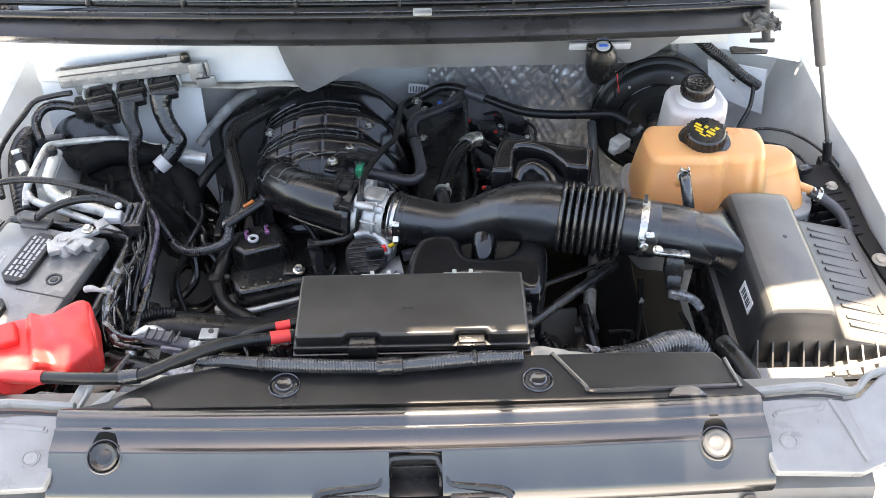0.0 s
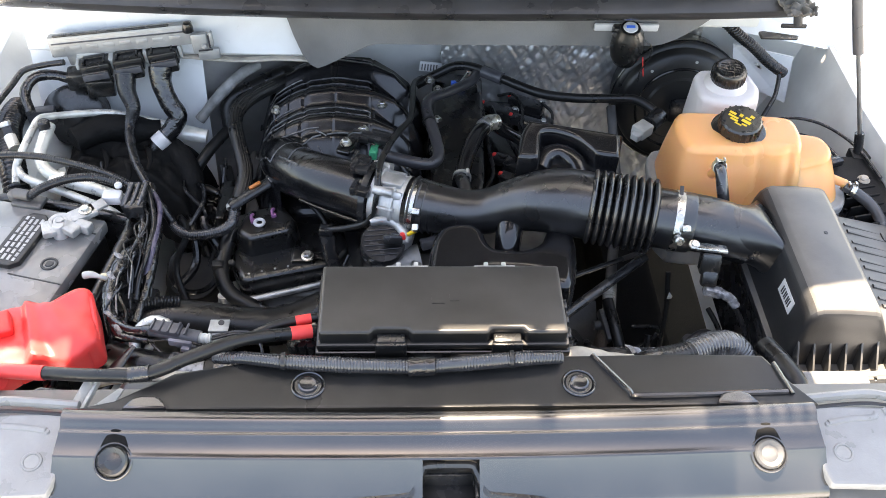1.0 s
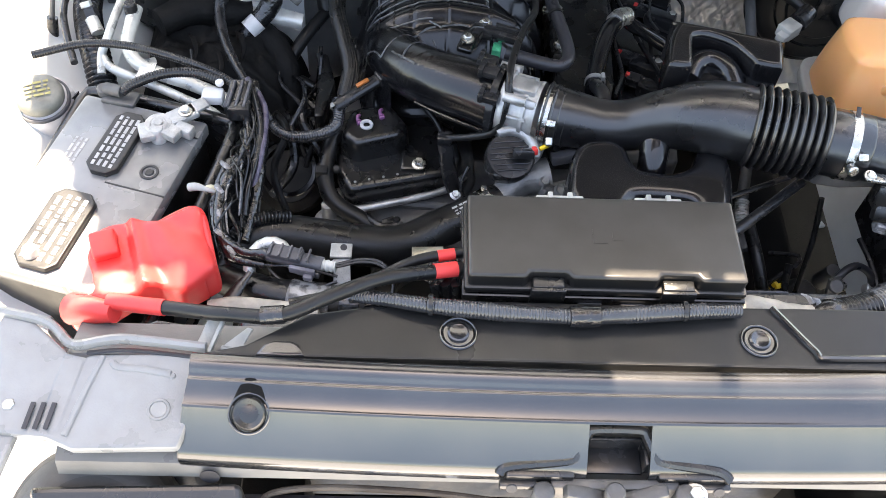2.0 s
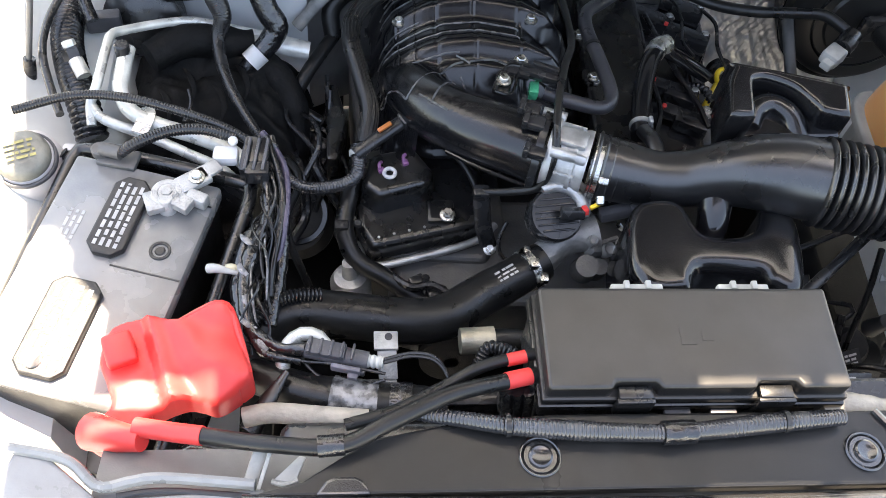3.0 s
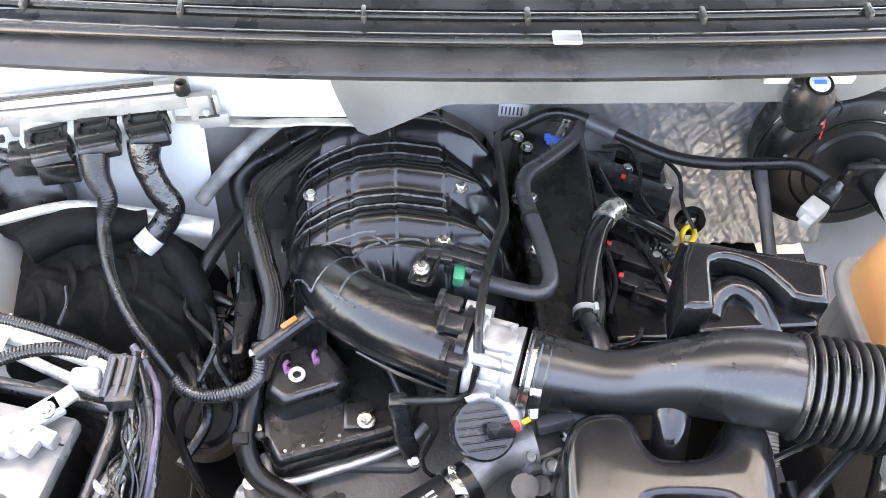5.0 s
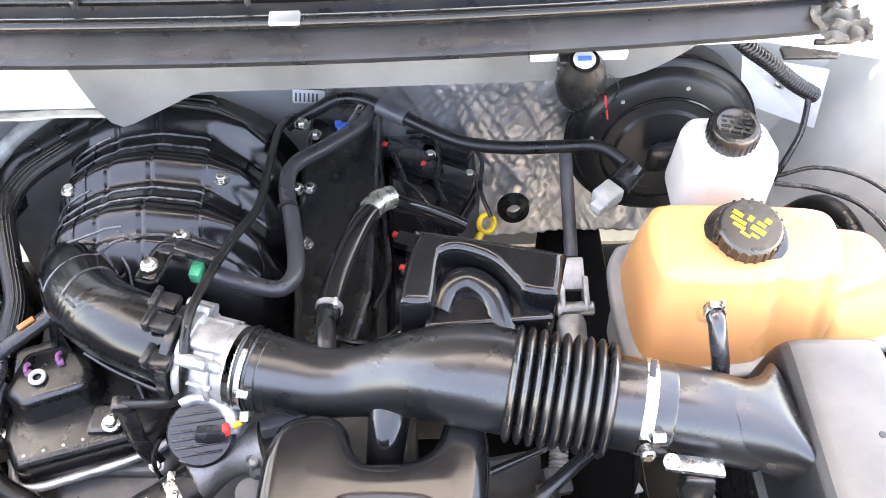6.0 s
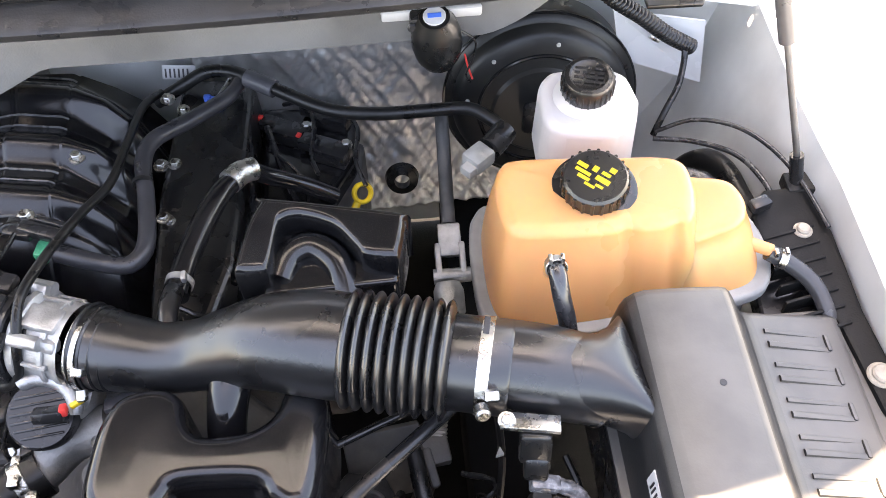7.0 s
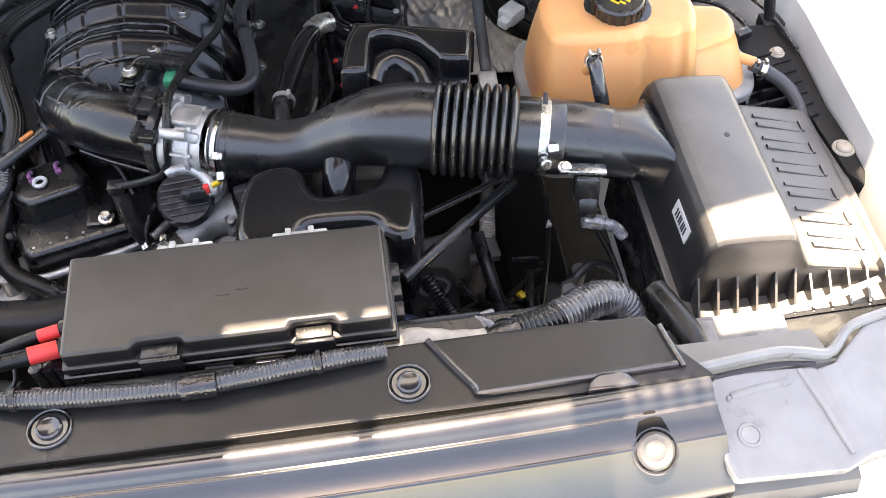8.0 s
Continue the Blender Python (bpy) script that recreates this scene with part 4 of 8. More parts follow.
bars(*(BM @ Vector((-0.058, 0.045, 0.9564))), 0.06, 0.022, 3, PRINT, bat, turn(0, 0, 75), 8)
part("sight_glass", in_battery(merge(ring(0.009, 0.013, 0.002, (0.056, 0.045, 0.956)), disc(0.007, 0.0015, (0.056, 0.045, 0.956)))), BATTERYCASE, bat)
for y in (0.012, 0.12):
    part("seam", in_battery(box(0.05, y, 0.9563, 0.085, 0.002, 0.0012, 0.0)), BATTERYCASE, bat)
for y in (0.105, -0.125):
    part("post", in_battery(lathe([(0.012, 0), (0.0095, 0.02), (0.008, 0.022), (0, 0.022)], (0.043 if y > 0 else -0.02, y, 0.956), n=20)), LEAD, bat)
cl = thing("battery_clamp", (-0.577, 0.363, 0.958), "pale corroded lead clamp on the battery post", "clamp")
part("ring", merge(ring(0.010, 0.019, 0.014, (-0.577, 0.363, 0.963)), box(-0.560, 0.352, 0.970, 0.03, 0.022, 0.014, 0.003, m=turn(0, 0, -30)), box(-0.592, 0.352, 0.969, 0.022, 0.03, 0.012, 0.003, m=turn(0, 0, 20))), LEAD, cl)
part("arm", merge(box(-0.548, 0.383, 0.972, 0.042, 0.026, 0.010, 0.003, m=turn(0, 0, 35)), box(-0.541, 0.358, 0.968, 0.026, 0.016, 0.018, 0.003, m=turn(0, 0, -25)), box(-0.530, 0.398, 0.974, 0.03, 0.02, 0.006, 0.002, m=turn(0, 0, 40))), LEAD, cl)
bolt(cl, (-0.543, 0.384, 0.977), r=0.0065, h=0.009)
bolt(cl, (-0.577, 0.363, 0.976), r=0.007, h=0.004, mat=LEAD)
tray = thing("battery_tray", (-0.63, 0.27, 0.75), "black plastic battery tray with a raised rim", "tray")
part("floor", in_battery(box(0.01, 0.0, 0.765, 0.25, 0.36, 0.02, 0.004)), BLACK, tray)
rim = [(0.125, -0.19, 0.875), (0.125, -0.05, 0.90), (0.128, 0.12, 0.935), (0.124, 0.165, 0.938), (0.10, 0.178, 0.938), (-0.08, 0.176, 0.938), (-0.105, 0.165, 0.935), (-0.108, 0.12, 0.93), (-0.108, -0.15, 0.90)]
part("rim", in_battery(sweep(rim, 0.009, 10, 0.01)), SATIN, tray)
wall = [[(x, y, z), (x * 1.0, y, 0.77)] for x, y, z in rim]
part("side_wall", in_battery(sheet(wall, 0.004)), BLACK, tray)
part("front_bracket", merge(prism([(-0.560, 0.004), (-0.478, 0.002), (-0.474, 0.030), (-0.515, 0.036), (-0.555, 0.014)], 0.985, 1.000, 0.003), box(-0.520, 0.022, 0.95, 0.085, 0.020, 0.08, 0.005)), SATIN, tray)
part("bracket_hole", disc(0.004, 0.001, (-0.530, 0.014, 1.0005), bev=0.0003), BARS, tray)
solo("tie_bracket", merge(box(-0.446, 0.002, 1.030, 0.014, 0.048, 0.003, 0.001, m=turn(0, 25, -14)), box(-0.437, 0.000, 1.029, 0.004, 0.046, 0.012, 0.001, m=turn(0, 10, -14)), prism([(-0.428, -0.012), (-0.404, 0.012), (-0.398, 0.010), (-0.408, -0.016)], 1.026, 1.029, 0.0008), sweep([(-0.430, -0.012, 1.024), (-0.418, -0.016, 1.026), (-0.405, -0.012, 1.027)], 0.003, 8, 0.004)), PALECONN,
     "pale bent metal bracket beside the battery cable", "bracket")


# red terminal boot
def boot():
    out = [(-0.624, 0.150), (-0.617, 0.186), (-0.585, 0.199), (-0.545, 0.191), (-0.520, 0.200), (-0.500, 0.208), (-0.484, 0.200), (-0.470, 0.160), (-0.459, 0.126), (-0.468, 0.112), (-0.494, 0.094), (-0.512, 0.098), (-0.530, 0.100), (-0.560, 0.086), (-0.600, 0.052), (-0.622, 0.056), (-0.630, 0.070), (-0.606, 0.095), (-0.612, 0.120)]
    bm = cushion(out, 0.955, 0.986, 0.0055, 0.003, 0.002)
    for v in bm.verts:
        x, y = v.co.x, v.co.y
        side = (x + 0.566) + 0.35 * (y - 0.15)
        lift = 0.15 * (y - 0.12) * min(1.0, max(0.0, side / 0.03)) + 0.014 * min(1.0, max(0.0, (side + 0.004) / 0.010)) - 0.10 * max(0.0, x + 0.475) - 0.006 * math.exp(-((x + 0.53 + 0.5 * (y - 0.13)) / 0.014) ** 2) + 0.004 * math.sin(y * 75 + x * 30) * min(1.0, max(0.0, side / 0.05)) + 0.003 * noise.noise(v.co * 40)
        v.co.z += lift * max(0.0, (v.co.z - 0.955) / 0.031)
    return bm


cap = thing("terminal_boot", (-0.55, 0.13, 0.955), "soft bright red rubber boot over the positive battery terminal", "terminal cover")
part("boot", boot(), RED, cap)
part("raised_lug", box(-0.602, 0.157, 0.992, 0.032, 0.036, 0.022, 0.004, 3, turn(10, 0, 20)), RED, cap)
part("rim_fold", sweep([(-0.545, 0.188, 0.998), (-0.520, 0.198, 1.006), (-0.500, 0.205, 1.010), (-0.486, 0.198, 1.008), (-0.472, 0.160, 1.002), (-0.461, 0.128, 0.996)], [0.002, 0.0035, 0.004, 0.004, 0.0035, 0.002], 8, 0.006), RED, cap)
part("sleeve", sweep([(-0.618, 0.066, 0.992), (-0.585, 0.052, 1.012), (-0.560, 0.045, 1.021)], [0.020, 0.016, 0.012], 16, 0.006), RED, cap)

cap.location += Vector((0.0, -0.010, -0.006))

# air cleaner
ab = thing("air_cleaner", (0.62, 0.26, 0.86), "black plastic air cleaner box with ribbed lid", "air cleaner")
prof = [(0.510, 0.905), (0.521, 0.990), (0.525, 1.004), (0.532, 1.0125), (0.542, 1.0165), (0.580, 1.0155), (0.618, 1.0115), (0.626, 1.008), (0.632, 1.000), (0.650, 0.962), (0.657, 0.951), (0.667, 0.946), (0.72, 0.931), (0.764, 0.918), (0.771, 0.914), (0.775, 0.905)]
rows = []
for y, k in ((0.132, 0.0), (0.135, 0.14), (0.1375, 0.55), (0.140, 0.86), (0.142, 0.94), (0.146, 0.975), (0.152, 0.994), (0.164, 1.0), (0.22, 1.0), (0.30, 1.0), (0.38, 1.0), (0.400, 0.99), (0.408, 0.955), (0.413, 0.87), (0.418, 0.55), (0.424, 0.0)):
    rows.append([(x + (0.012 * (1 - k) if i < 4 else 0), y, 0.905 + (z - 0.905) * k) for i, (x, z) in enumerate(prof)])
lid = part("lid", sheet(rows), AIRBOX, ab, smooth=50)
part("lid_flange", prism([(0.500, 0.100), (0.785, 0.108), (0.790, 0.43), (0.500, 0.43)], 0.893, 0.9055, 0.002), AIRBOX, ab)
part("tray", prism([(0.508, 0.108), (0.778, 0.116), (0.782, 0.425), (0.508, 0.425)], 0.74, 0.8925, 0.006), BLACK, ab)
part("lower_flange", prism([(0.503, 0.103), (0.782, 0.111), (0.786, 0.428), (0.503, 0.428)], 0.874, 0.884, 0.002), BLACK, ab)
for i in range(11):
    x = 0.522 + i * 0.0236
    h = 0.952 if x < 0.655 else 0.934
    wedge = [(0.1020, 0.9055), (0.150, 0.9055), (0.150, h), (0.1385, h), (0.1040, 0.9095)]
    g = sheet([[(x - 0.0014, y, z) for y, z in wedge], [(x + 0.0014, y, z) for y, z in wedge]])
    for sx in (-0.0014, 0.0014):
        g.faces.new([g.verts.new((x + sx, y, z)) for y, z in wedge])
    bmesh.ops.remove_doubles(g, verts=g.verts, dist=0.0002)
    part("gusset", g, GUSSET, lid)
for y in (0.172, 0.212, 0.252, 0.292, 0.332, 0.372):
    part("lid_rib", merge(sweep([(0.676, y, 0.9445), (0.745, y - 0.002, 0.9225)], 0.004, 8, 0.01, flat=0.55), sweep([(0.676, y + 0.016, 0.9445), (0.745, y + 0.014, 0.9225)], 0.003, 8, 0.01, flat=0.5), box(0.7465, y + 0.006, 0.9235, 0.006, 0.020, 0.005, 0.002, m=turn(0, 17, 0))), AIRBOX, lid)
part("dimple", disc(0.0035, 0.0008, (0.593, 0.299, 1.0142), (0.11, 0, 1), bev=0.0003), BARS, lid)
lb = part("label", box(0.5176, 0.208, 0.972, 0.0012, 0.050, 0.024, 0.0, m=turn(0, 7.4, 0)), LABEL, lid, "white printed label")
part("print_bar", merge(*[box(0.5168, 0.208 + dy, 0.972, 0.0012, 0.0022, 0.013, 0.0, m=turn(0, 7.4, 0)) for dy in (-0.015, -0.010, -0.006, 0.0, 0.004, 0.010, 0.015)]), BARS, lb)
part("outlet", sweep([(0.388, 0.3525, 0.9885), (0.430, 0.343, 0.9860), (0.465, 0.335, 0.9790), (0.494, 0.328, 0.9710)], [0.0452, 0.0452, 0.0448, 0.0430], 40, 0.005), HOSE, ab)
rows = []
for x, y, wide, top, low, square in ((0.452, 0.338, 0.0452, 1.0272, 0.9365, 2), (0.470, 0.334, 0.0456, 1.0258, 0.9350, 2), (0.482, 0.331, 0.0465, 1.0243, 0.9340, 2.1), (0.492, 0.328, 0.0480, 1.0220, 0.9330, 2.3), (0.501, 0.326, 0.0510, 1.0195, 0.9310, 2.7), (0.508, 0.324, 0.0550, 1.0165, 0.9270, 3.3), (0.514, 0.323, 0.0600, 1.0130, 0.9220, 4.0), (0.519, 0.322, 0.0660, 1.0090, 0.9160, 5.0), (0.525, 0.321, 0.0740, 1.0040, 0.9080, 6.0)):
    near = 0.0452 + 0.22 * (wide - 0.0452)
    row = []
    for a in steps(0, 2 * math.pi, 64):
        c, w = math.cos(a), math.sin(a)
        c, w = math.copysign(abs(c) ** (2 / square), c), math.copysign(abs(w) ** (2 / square), w)
        row.append((x - 0.010 * c, y + (wide if c > 0 else near) * c, (top + low) / 2 + (top - low) / 2 * w))
    rows.append(row)
flare = sheet(rows)
bmesh.ops.remove_doubles(flare, verts=flare.verts, dist=0.0001)
part("outlet_flare", flare, HOSE, lid, smooth=70)

# intake hose: neck, swell, bellows, cuff
tube = thing("intake_hose", (0.18, 0.38, 0.93), "glossy black intake hose with bellows", "intake hose")
part("neck", sweep([(-0.028, 0.440, 0.940), (0.01, 0.428, 0.941), (0.05, 0.418, 0.942), (0.09, 0.413, 0.950), (0.13, 0.408, 0.968), (0.17, 0.401, 0.983), (0.21, 0.393, 0.989), (0.247, 0.3835, 0.990)], [0.044, 0.041, 0.0375, 0.0375, 0.042, 0.049, 0.0535, 0.054], 40, 0.005), HOSE, tube)
bel, nb = [], 9
for i in range(nb):
    for k, (dr) in enumerate((0.0490, 0.0560, 0.0590, 0.0600, 0.0590, 0.0560)):
        bel.append((dr, i * 0.0118 + k * 0.00196))
bel.append((0.0490, nb * 0.0118))
part("bellows", lathe(bel, (0.243, 0.3835, 0.990), (1, -0.235, -0.01), 48), HOSE, tube)
part("cuff", lathe([(0.047, 0), (0.0475, 0.004), (0.0475, 0.055), (0.0455, 0.058)], (0.346, 0.359, 0.989), (1, -0.235, -0.01), 40), HOSE, tube)
for u in (-0.012, -0.002, 0.009, 0.019):
    part("lip", lathe([(0.040, 0), (0.0448 - u * 0.16, 0.0005), (0.0462 - u * 0.16, 0.0025), (0.0448 - u * 0.16, 0.0045), (0.040, 0.005)], (-0.020 + u, 0.4375 - 0.33 * u, 0.939), (1, -0.33, 0.03), 40), HOSE, tube)
part("vent_stub", sweep([(0.055, 0.44, 0.955), (0.053, 0.47, 0.955), (0.051, 0.505, 0.935)], 0.011, 14, 0.006), HOSE, tube)


def clamp(at, axis, r, label):
    c = thing("hose_clamp", at, label, "hose clamp", "intake clamps")
    A = aim(at, axis)
    part("band", ring(r, r + 0.0012, 0.012, at, axis, 44), STEEL, c)
    return c, A


c1, A1 = clamp((0.372, 0.353, 0.988), (1, -0.235, -0.01), 0.0477, "bright steel worm clamp on the intake hose")
part("screw_head", disc(0.0075, 0.012, (0.368, 0.302, 0.998), (0.1, -0.9, 0.3)), STEEL, c1)
part("screw_housing", box(0.378, 0.309, 1.012, 0.014, 0.022, 0.010, 0.002, m=turn(-50, 0, 0)), STEEL, c1)
part("slot", box(0.380, 0.366, 1.0372, 0.006, 0.02, 0.002, 0.0005, m=turn(15, 0, -13)), BARS, c1)
c2, A2 = clamp((-0.034, 0.440, 0.938), (1, -0.33, 0.03), 0.0445, "bright steel worm clamp at the throttle body")
part("screw_housing", box(-0.028, 0.400, 0.960, 0.013, 0.022, 0.010, 0.002, m=turn(-50, 0, -15)), STEEL, c2)
part("screw_head", disc(0.006, 0.012, (-0.030, 0.386, 0.945), (0, -0.8, -0.5)), STEEL, c2)

# throttle body
tb = thing("throttle_valve", (-0.075, 0.45, 0.90), "bright cast aluminium throttle body", "throttle body")
ax = Vector((1, -0.36, 0.02)).normalized()
part("housing", merge(lathe([(0.050, 0), (0.052, 0.004), (0.052, 0.010), (0.044, 0.014), (0.044, 0.045), (0.046, 0.05), (0.046, 0.056)], (-0.093, 0.462, 0.937), ax, 36),
                      box(-0.082, 0.492, 0.970, 0.026, 0.024, 0.016, 0.005, m=turn(35, 0, -20)), box(-0.066, 0.452, 0.982, 0.040, 0.030, 0.010, 0.004, m=turn(-4, 0, -20)), box(-0.066, 0.428, 0.972, 0.034, 0.016, 0.014, 0.004, m=turn(-35, 0, -20))), CAST, tb)
for dx, dy, dz in ((0.0, 0.046, 0.030), (0.0, -0.030, 0.042)):
    part("lug", sweep([(-0.097 + dx, 0.463 + dy, 0.937 + dz), (-0.066 + dx, 0.452 + dy, 0.938 + dz)], 0.0075, 12, 0.01), CAST, tb)
for k in range(5):
    a = radians(20 + 34 * k)
    v = aim((-0.070, 0.454, 0.937), ax) @ Vector((0.046 * math.cos(a), 0.046 * math.sin(a), 0))
    part("casting_rib", sweep([v - ax * 0.012, v + ax * 0.020], 0.0028, 6, 0.008), CAST, tb)
part("step_ring", ring(0.044, 0.0475, 0.006, (-0.060, 0.450, 0.937), ax, 36), CAST, tb)
part("actuator", lathe([(0.030, -0.03), (0.033, 0.0), (0.034, 0.012), (0.031, 0.018), (0.0, 0.019)], (-0.064, 0.412, 0.894), (0.0, -0.4, 0.9), 36), CAST, tb)
AX = Vector((0.05, -0.42, 0.9)).normalized()
cov_a = part("actuator_cover", lathe([(0.030, -0.025), (0.036, -0.02), (0.037, 0.012), (0.034, 0.017), (0.0, 0.018)], (-0.083, 0.386, 0.898), AX, 36), BLACK, tb)
face_a = aim((-0.083, 0.386, 0.898), AX)
RX = (Vector((1, 0, 0)) - AX * AX.x).normalized()
RY = AX.cross(RX)
part("bright_rim", sweep([Vector((-0.083, 0.386, 0.898)) + AX * 0.019 + (RX * math.cos(a) + RY * math.sin(a)) * 0.0375 for a in steps(radians(-5), radians(125), 14)], [0.006] + [0.0085] * 13 + [0.006], 10, 0.004), CAST, tb, "bright cast rim round the cover")
for i in range(6):
    v = -0.022 + i * 0.0085
    half = math.sqrt(max(0.031 ** 2 - v * v, 1e-6))
    rb = box(0, v, 0.0185, 2 * half, 0.0028, 0.0035, 0.001)
    bmesh.ops.transform(rb, matrix=face_a, verts=rb.verts)
    part("cover_rib", rb, GLOSS, cov_a)
plug = thing("throttle_connector", (-0.05, 0.371, 0.93), "black wiring plug with red and yellow locking tabs", "connector")
part("body", box(-0.066, 0.369, 0.930, 0.032, 0.016, 0.014, 0.003, m=turn(-30, 0, 0)), BLACK, plug)
part("red_tab", box(-0.050, 0.371, 0.934, 0.008, 0.012, 0.010, 0.002, m=turn(-20, 0, 10)), RED, plug, "red locking tab")
part("yellow_tab", box(-0.036, 0.377, 0.936, 0.016, 0.006, 0.006, 0.002, m=turn(0, -10, 25)), YELLOW, plug, "yellow locking tab")

# intake manifold with curved ribbed runners
man = thing("intake_manifold", (-0.17, 0.67, 0.82), "black plastic intake manifold with curved ribbed runners", "intake manifold")


RISE = ([-0.330, -0.316, -0.306, -0.292, -0.272, -0.250, -0.220, -0.173, -0.104, -0.065, -0.036, -0.014, 0.004], [0.800, 0.845, 0.880, 0.905, 0.918, 0.928, 0.938, 0.945, 0.941, 0.928, 0.900, 0.855, 0.800])
SWING = ([-0.330, -0.300, -0.277, -0.250, -0.220, -0.173, -0.104, -0.065, -0.036, 0.0], [0.643, 0.647, 0.652, 0.659, 0.664, 0.664, 0.655, 0.645, 0.633, 0.615])
PITCH = 0.0835
THROAT = smooth_path([(-0.090, 0.459, 0.936), (-0.125, 0.478, 0.936), (-0.165, 0.499, 0.932), (-0.205, 0.527, 0.922), (-0.240, 0.565, 0.906), (-0.262, 0.610, 0.886), (-0.272, 0.655, 0.860)], 0.004)


def over(x, table):
    return float(np.interp(x, table[0], table[1]))


def manifold_top(x, y):
    """Height of the manifold's moulded upper face: three runner lobes and the throat, run into one another."""
    w = (y - over(x, SWING)) / PITCH
    near = abs(w - min(max(round(w), 0), 2)) if -0.5 < w < 2.5 else min(abs(w), abs(w - 2))
    v = min(near / 0.42, 1.0)
    v = 0.5 - 0.5 * math.cos(math.pi * v)
    z = over(x, RISE) + 0.005 - (0.017 + 0.018 * min(max((x + 0.115) / 0.05, 0.0), 1.0)) * v
    if w < -0.45:
        z -= 1.1 * PITCH * (-0.45 - w) ** 1.2
    for gx in (-0.232, -0.176, -0.107):
        z -= 0.0030 * max(0.0, 1 - abs(x - gx) / 0.0035)
    d, c, k = min(((p.x - x) ** 2 + (p.y - y) ** 2, p.z, i / len(THROAT)) for i, p in enumerate(THROAT))
    r = 0.0465 - 0.004 * k
    t = c + math.sqrt(max(r * r - d, 0.0)) if d < r * r else 0.70
    soft = 0.004 + 0.012 * min(max((-0.17 - x) / 0.06, 0.0), 1.0)
    h = min(max(0.5 + 0.5 * (z - t) / soft, 0.0), 1.0)
    return max(t + (z - t) * h + soft * h * (1 - h), 0.80)


def drape(pts, lift=0.0008):
    """A line in plan laid on the manifold's upper face."""
    return [(p.x, p.y, manifold_top(p.x, p.y) + lift) for p in smooth_path([(x, y, 0.0) for x, y in pts], 0.006)]


def lane(w, x0=-0.312, x1=-0.108):
    return [(x, over(x, SWING) + w * PITCH) for x in steps(x0, x1, 16)]


rows = [[(x, y, manifold_top(x, y)) for y in steps(0.428, 0.872, 178)] for x in steps(-0.334, 0.006, 136)]
bm = sheet(rows)
bmesh.ops.delete(bm, geom=[fa for fa in bm.faces if min(v.co.z for v in fa.verts) < 0.8005], context="FACES")
bmesh.ops.delete(bm, geom=[v for v in bm.verts if not v.link_faces], context="VERTS")
part("shell", bm, MOULDED, man, smooth=70)
for w, x0, x1 in ((-0.24, -0.312, -0.20), (0.30, -0.312, -0.108), (0.53, -0.314, -0.108), (0.72, -0.312, -0.255), (1.40, -0.310, -0.108), (1.62, -0.310, -0.108), (1.72, -0.305, -0.24), (2.26, -0.29, -0.108), (2.44, -0.29, -0.108)):
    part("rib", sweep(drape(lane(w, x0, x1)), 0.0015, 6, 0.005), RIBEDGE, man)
for line in ([(-0.279, 0.560), (-0.259, 0.587), (-0.235, 0.610), (-0.210, 0.626), (-0.195, 0.630)], [(-0.247, 0.534), (-0.234, 0.560), (-0.215, 0.582), (-0.197, 0.597)],
             [(-0.199, 0.612), (-0.192, 0.600), (-0.188, 0.580)], [(-0.262, 0.556), (-0.245, 0.536), (-0.226, 0.515)], [(-0.311, 0.606), (-0.292, 0.585), (-0.279, 0.560)],
             [(-0.205, 0.640), (-0.192, 0.633), (-0.185, 0.626)], [(-0.185, 0.630), (-0.150, 0.632), (-0.125, 0.622)]):
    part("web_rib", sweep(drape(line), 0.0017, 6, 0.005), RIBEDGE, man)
for x, y0, y1 in ((-0.286, 0.63, 0.76), (-0.262, 0.64, 0.80)):
    part("cross_rib", sweep(drape([(x, y) for y in steps(y0, y1, 8)]), 0.0014, 6, 0.006), MOULDED, man)
part("throat_seam", sweep([(-0.225, 0.487, 0.905), (-0.190, 0.463, 0.908), (-0.150, 0.441, 0.910), (-0.115, 0.425, 0.910)], 0.003, 8, 0.008), MOULDED, man)
hull = [(-0.285, 0.60), (-0.315, 0.66), (-0.318, 0.73), (-0.27, 0.80), (-0.20, 0.84), (-0.10, 0.845), (-0.035, 0.82), (-0.03, 0.62), (-0.12, 0.56), (-0.25, 0.55)]
part("base", prism(hull, 0.74, 0.815, 0.02, 3), BLACK, man)
part("throat_under", sweep([(p.x, p.y, p.z - 0.002) for p in THROAT[::6]], 0.0445, 32, 0.01), MOULDED, man)
part("flange", lathe([(0.046, 0), (0.056, 0.002), (0.056, 0.012), (0.046, 0.014)], (-0.108, 0.4675, 0.9365), ax, 30), BLACK, man)
for dy, dz in ((0.034, 0.042), (-0.036, 0.040), (0.0, 0.055)):
    part("flange_loop", merge(box(-0.118, 0.470 + dy, 0.937 + dz, 0.03, 0.022, 0.012, 0.003, m=turn(0, 0, -20)), box(-0.128, 0.473 + dy, 0.940 + dz, 0.008, 0.026, 0.016, 0.002, m=turn(0, 0, -20))), BLACK, man)
for p in ((-0.087, 0.720, 0.947), (-0.147, 0.562, 0.974), (-0.118, 0.606, 0.966), (0.005, 0.845, 0.900), (0.0, 0.745, 0.880), (0.018, 0.655, 0.875), (-0.285, 0.725, 0.892)):
    bolt(man, (p[0], p[1], p[2] - 0.006 if p[0] > -0.02 or p[1] < 0.61 else manifold_top(p[0], p[1]) - 0.002), (0, 0, 1), 0.0068, 0.009)
sens = thing("map_sensor", (-0.13, 0.585, 0.945), "black pressure sensor with a green plug clip", "sensor")
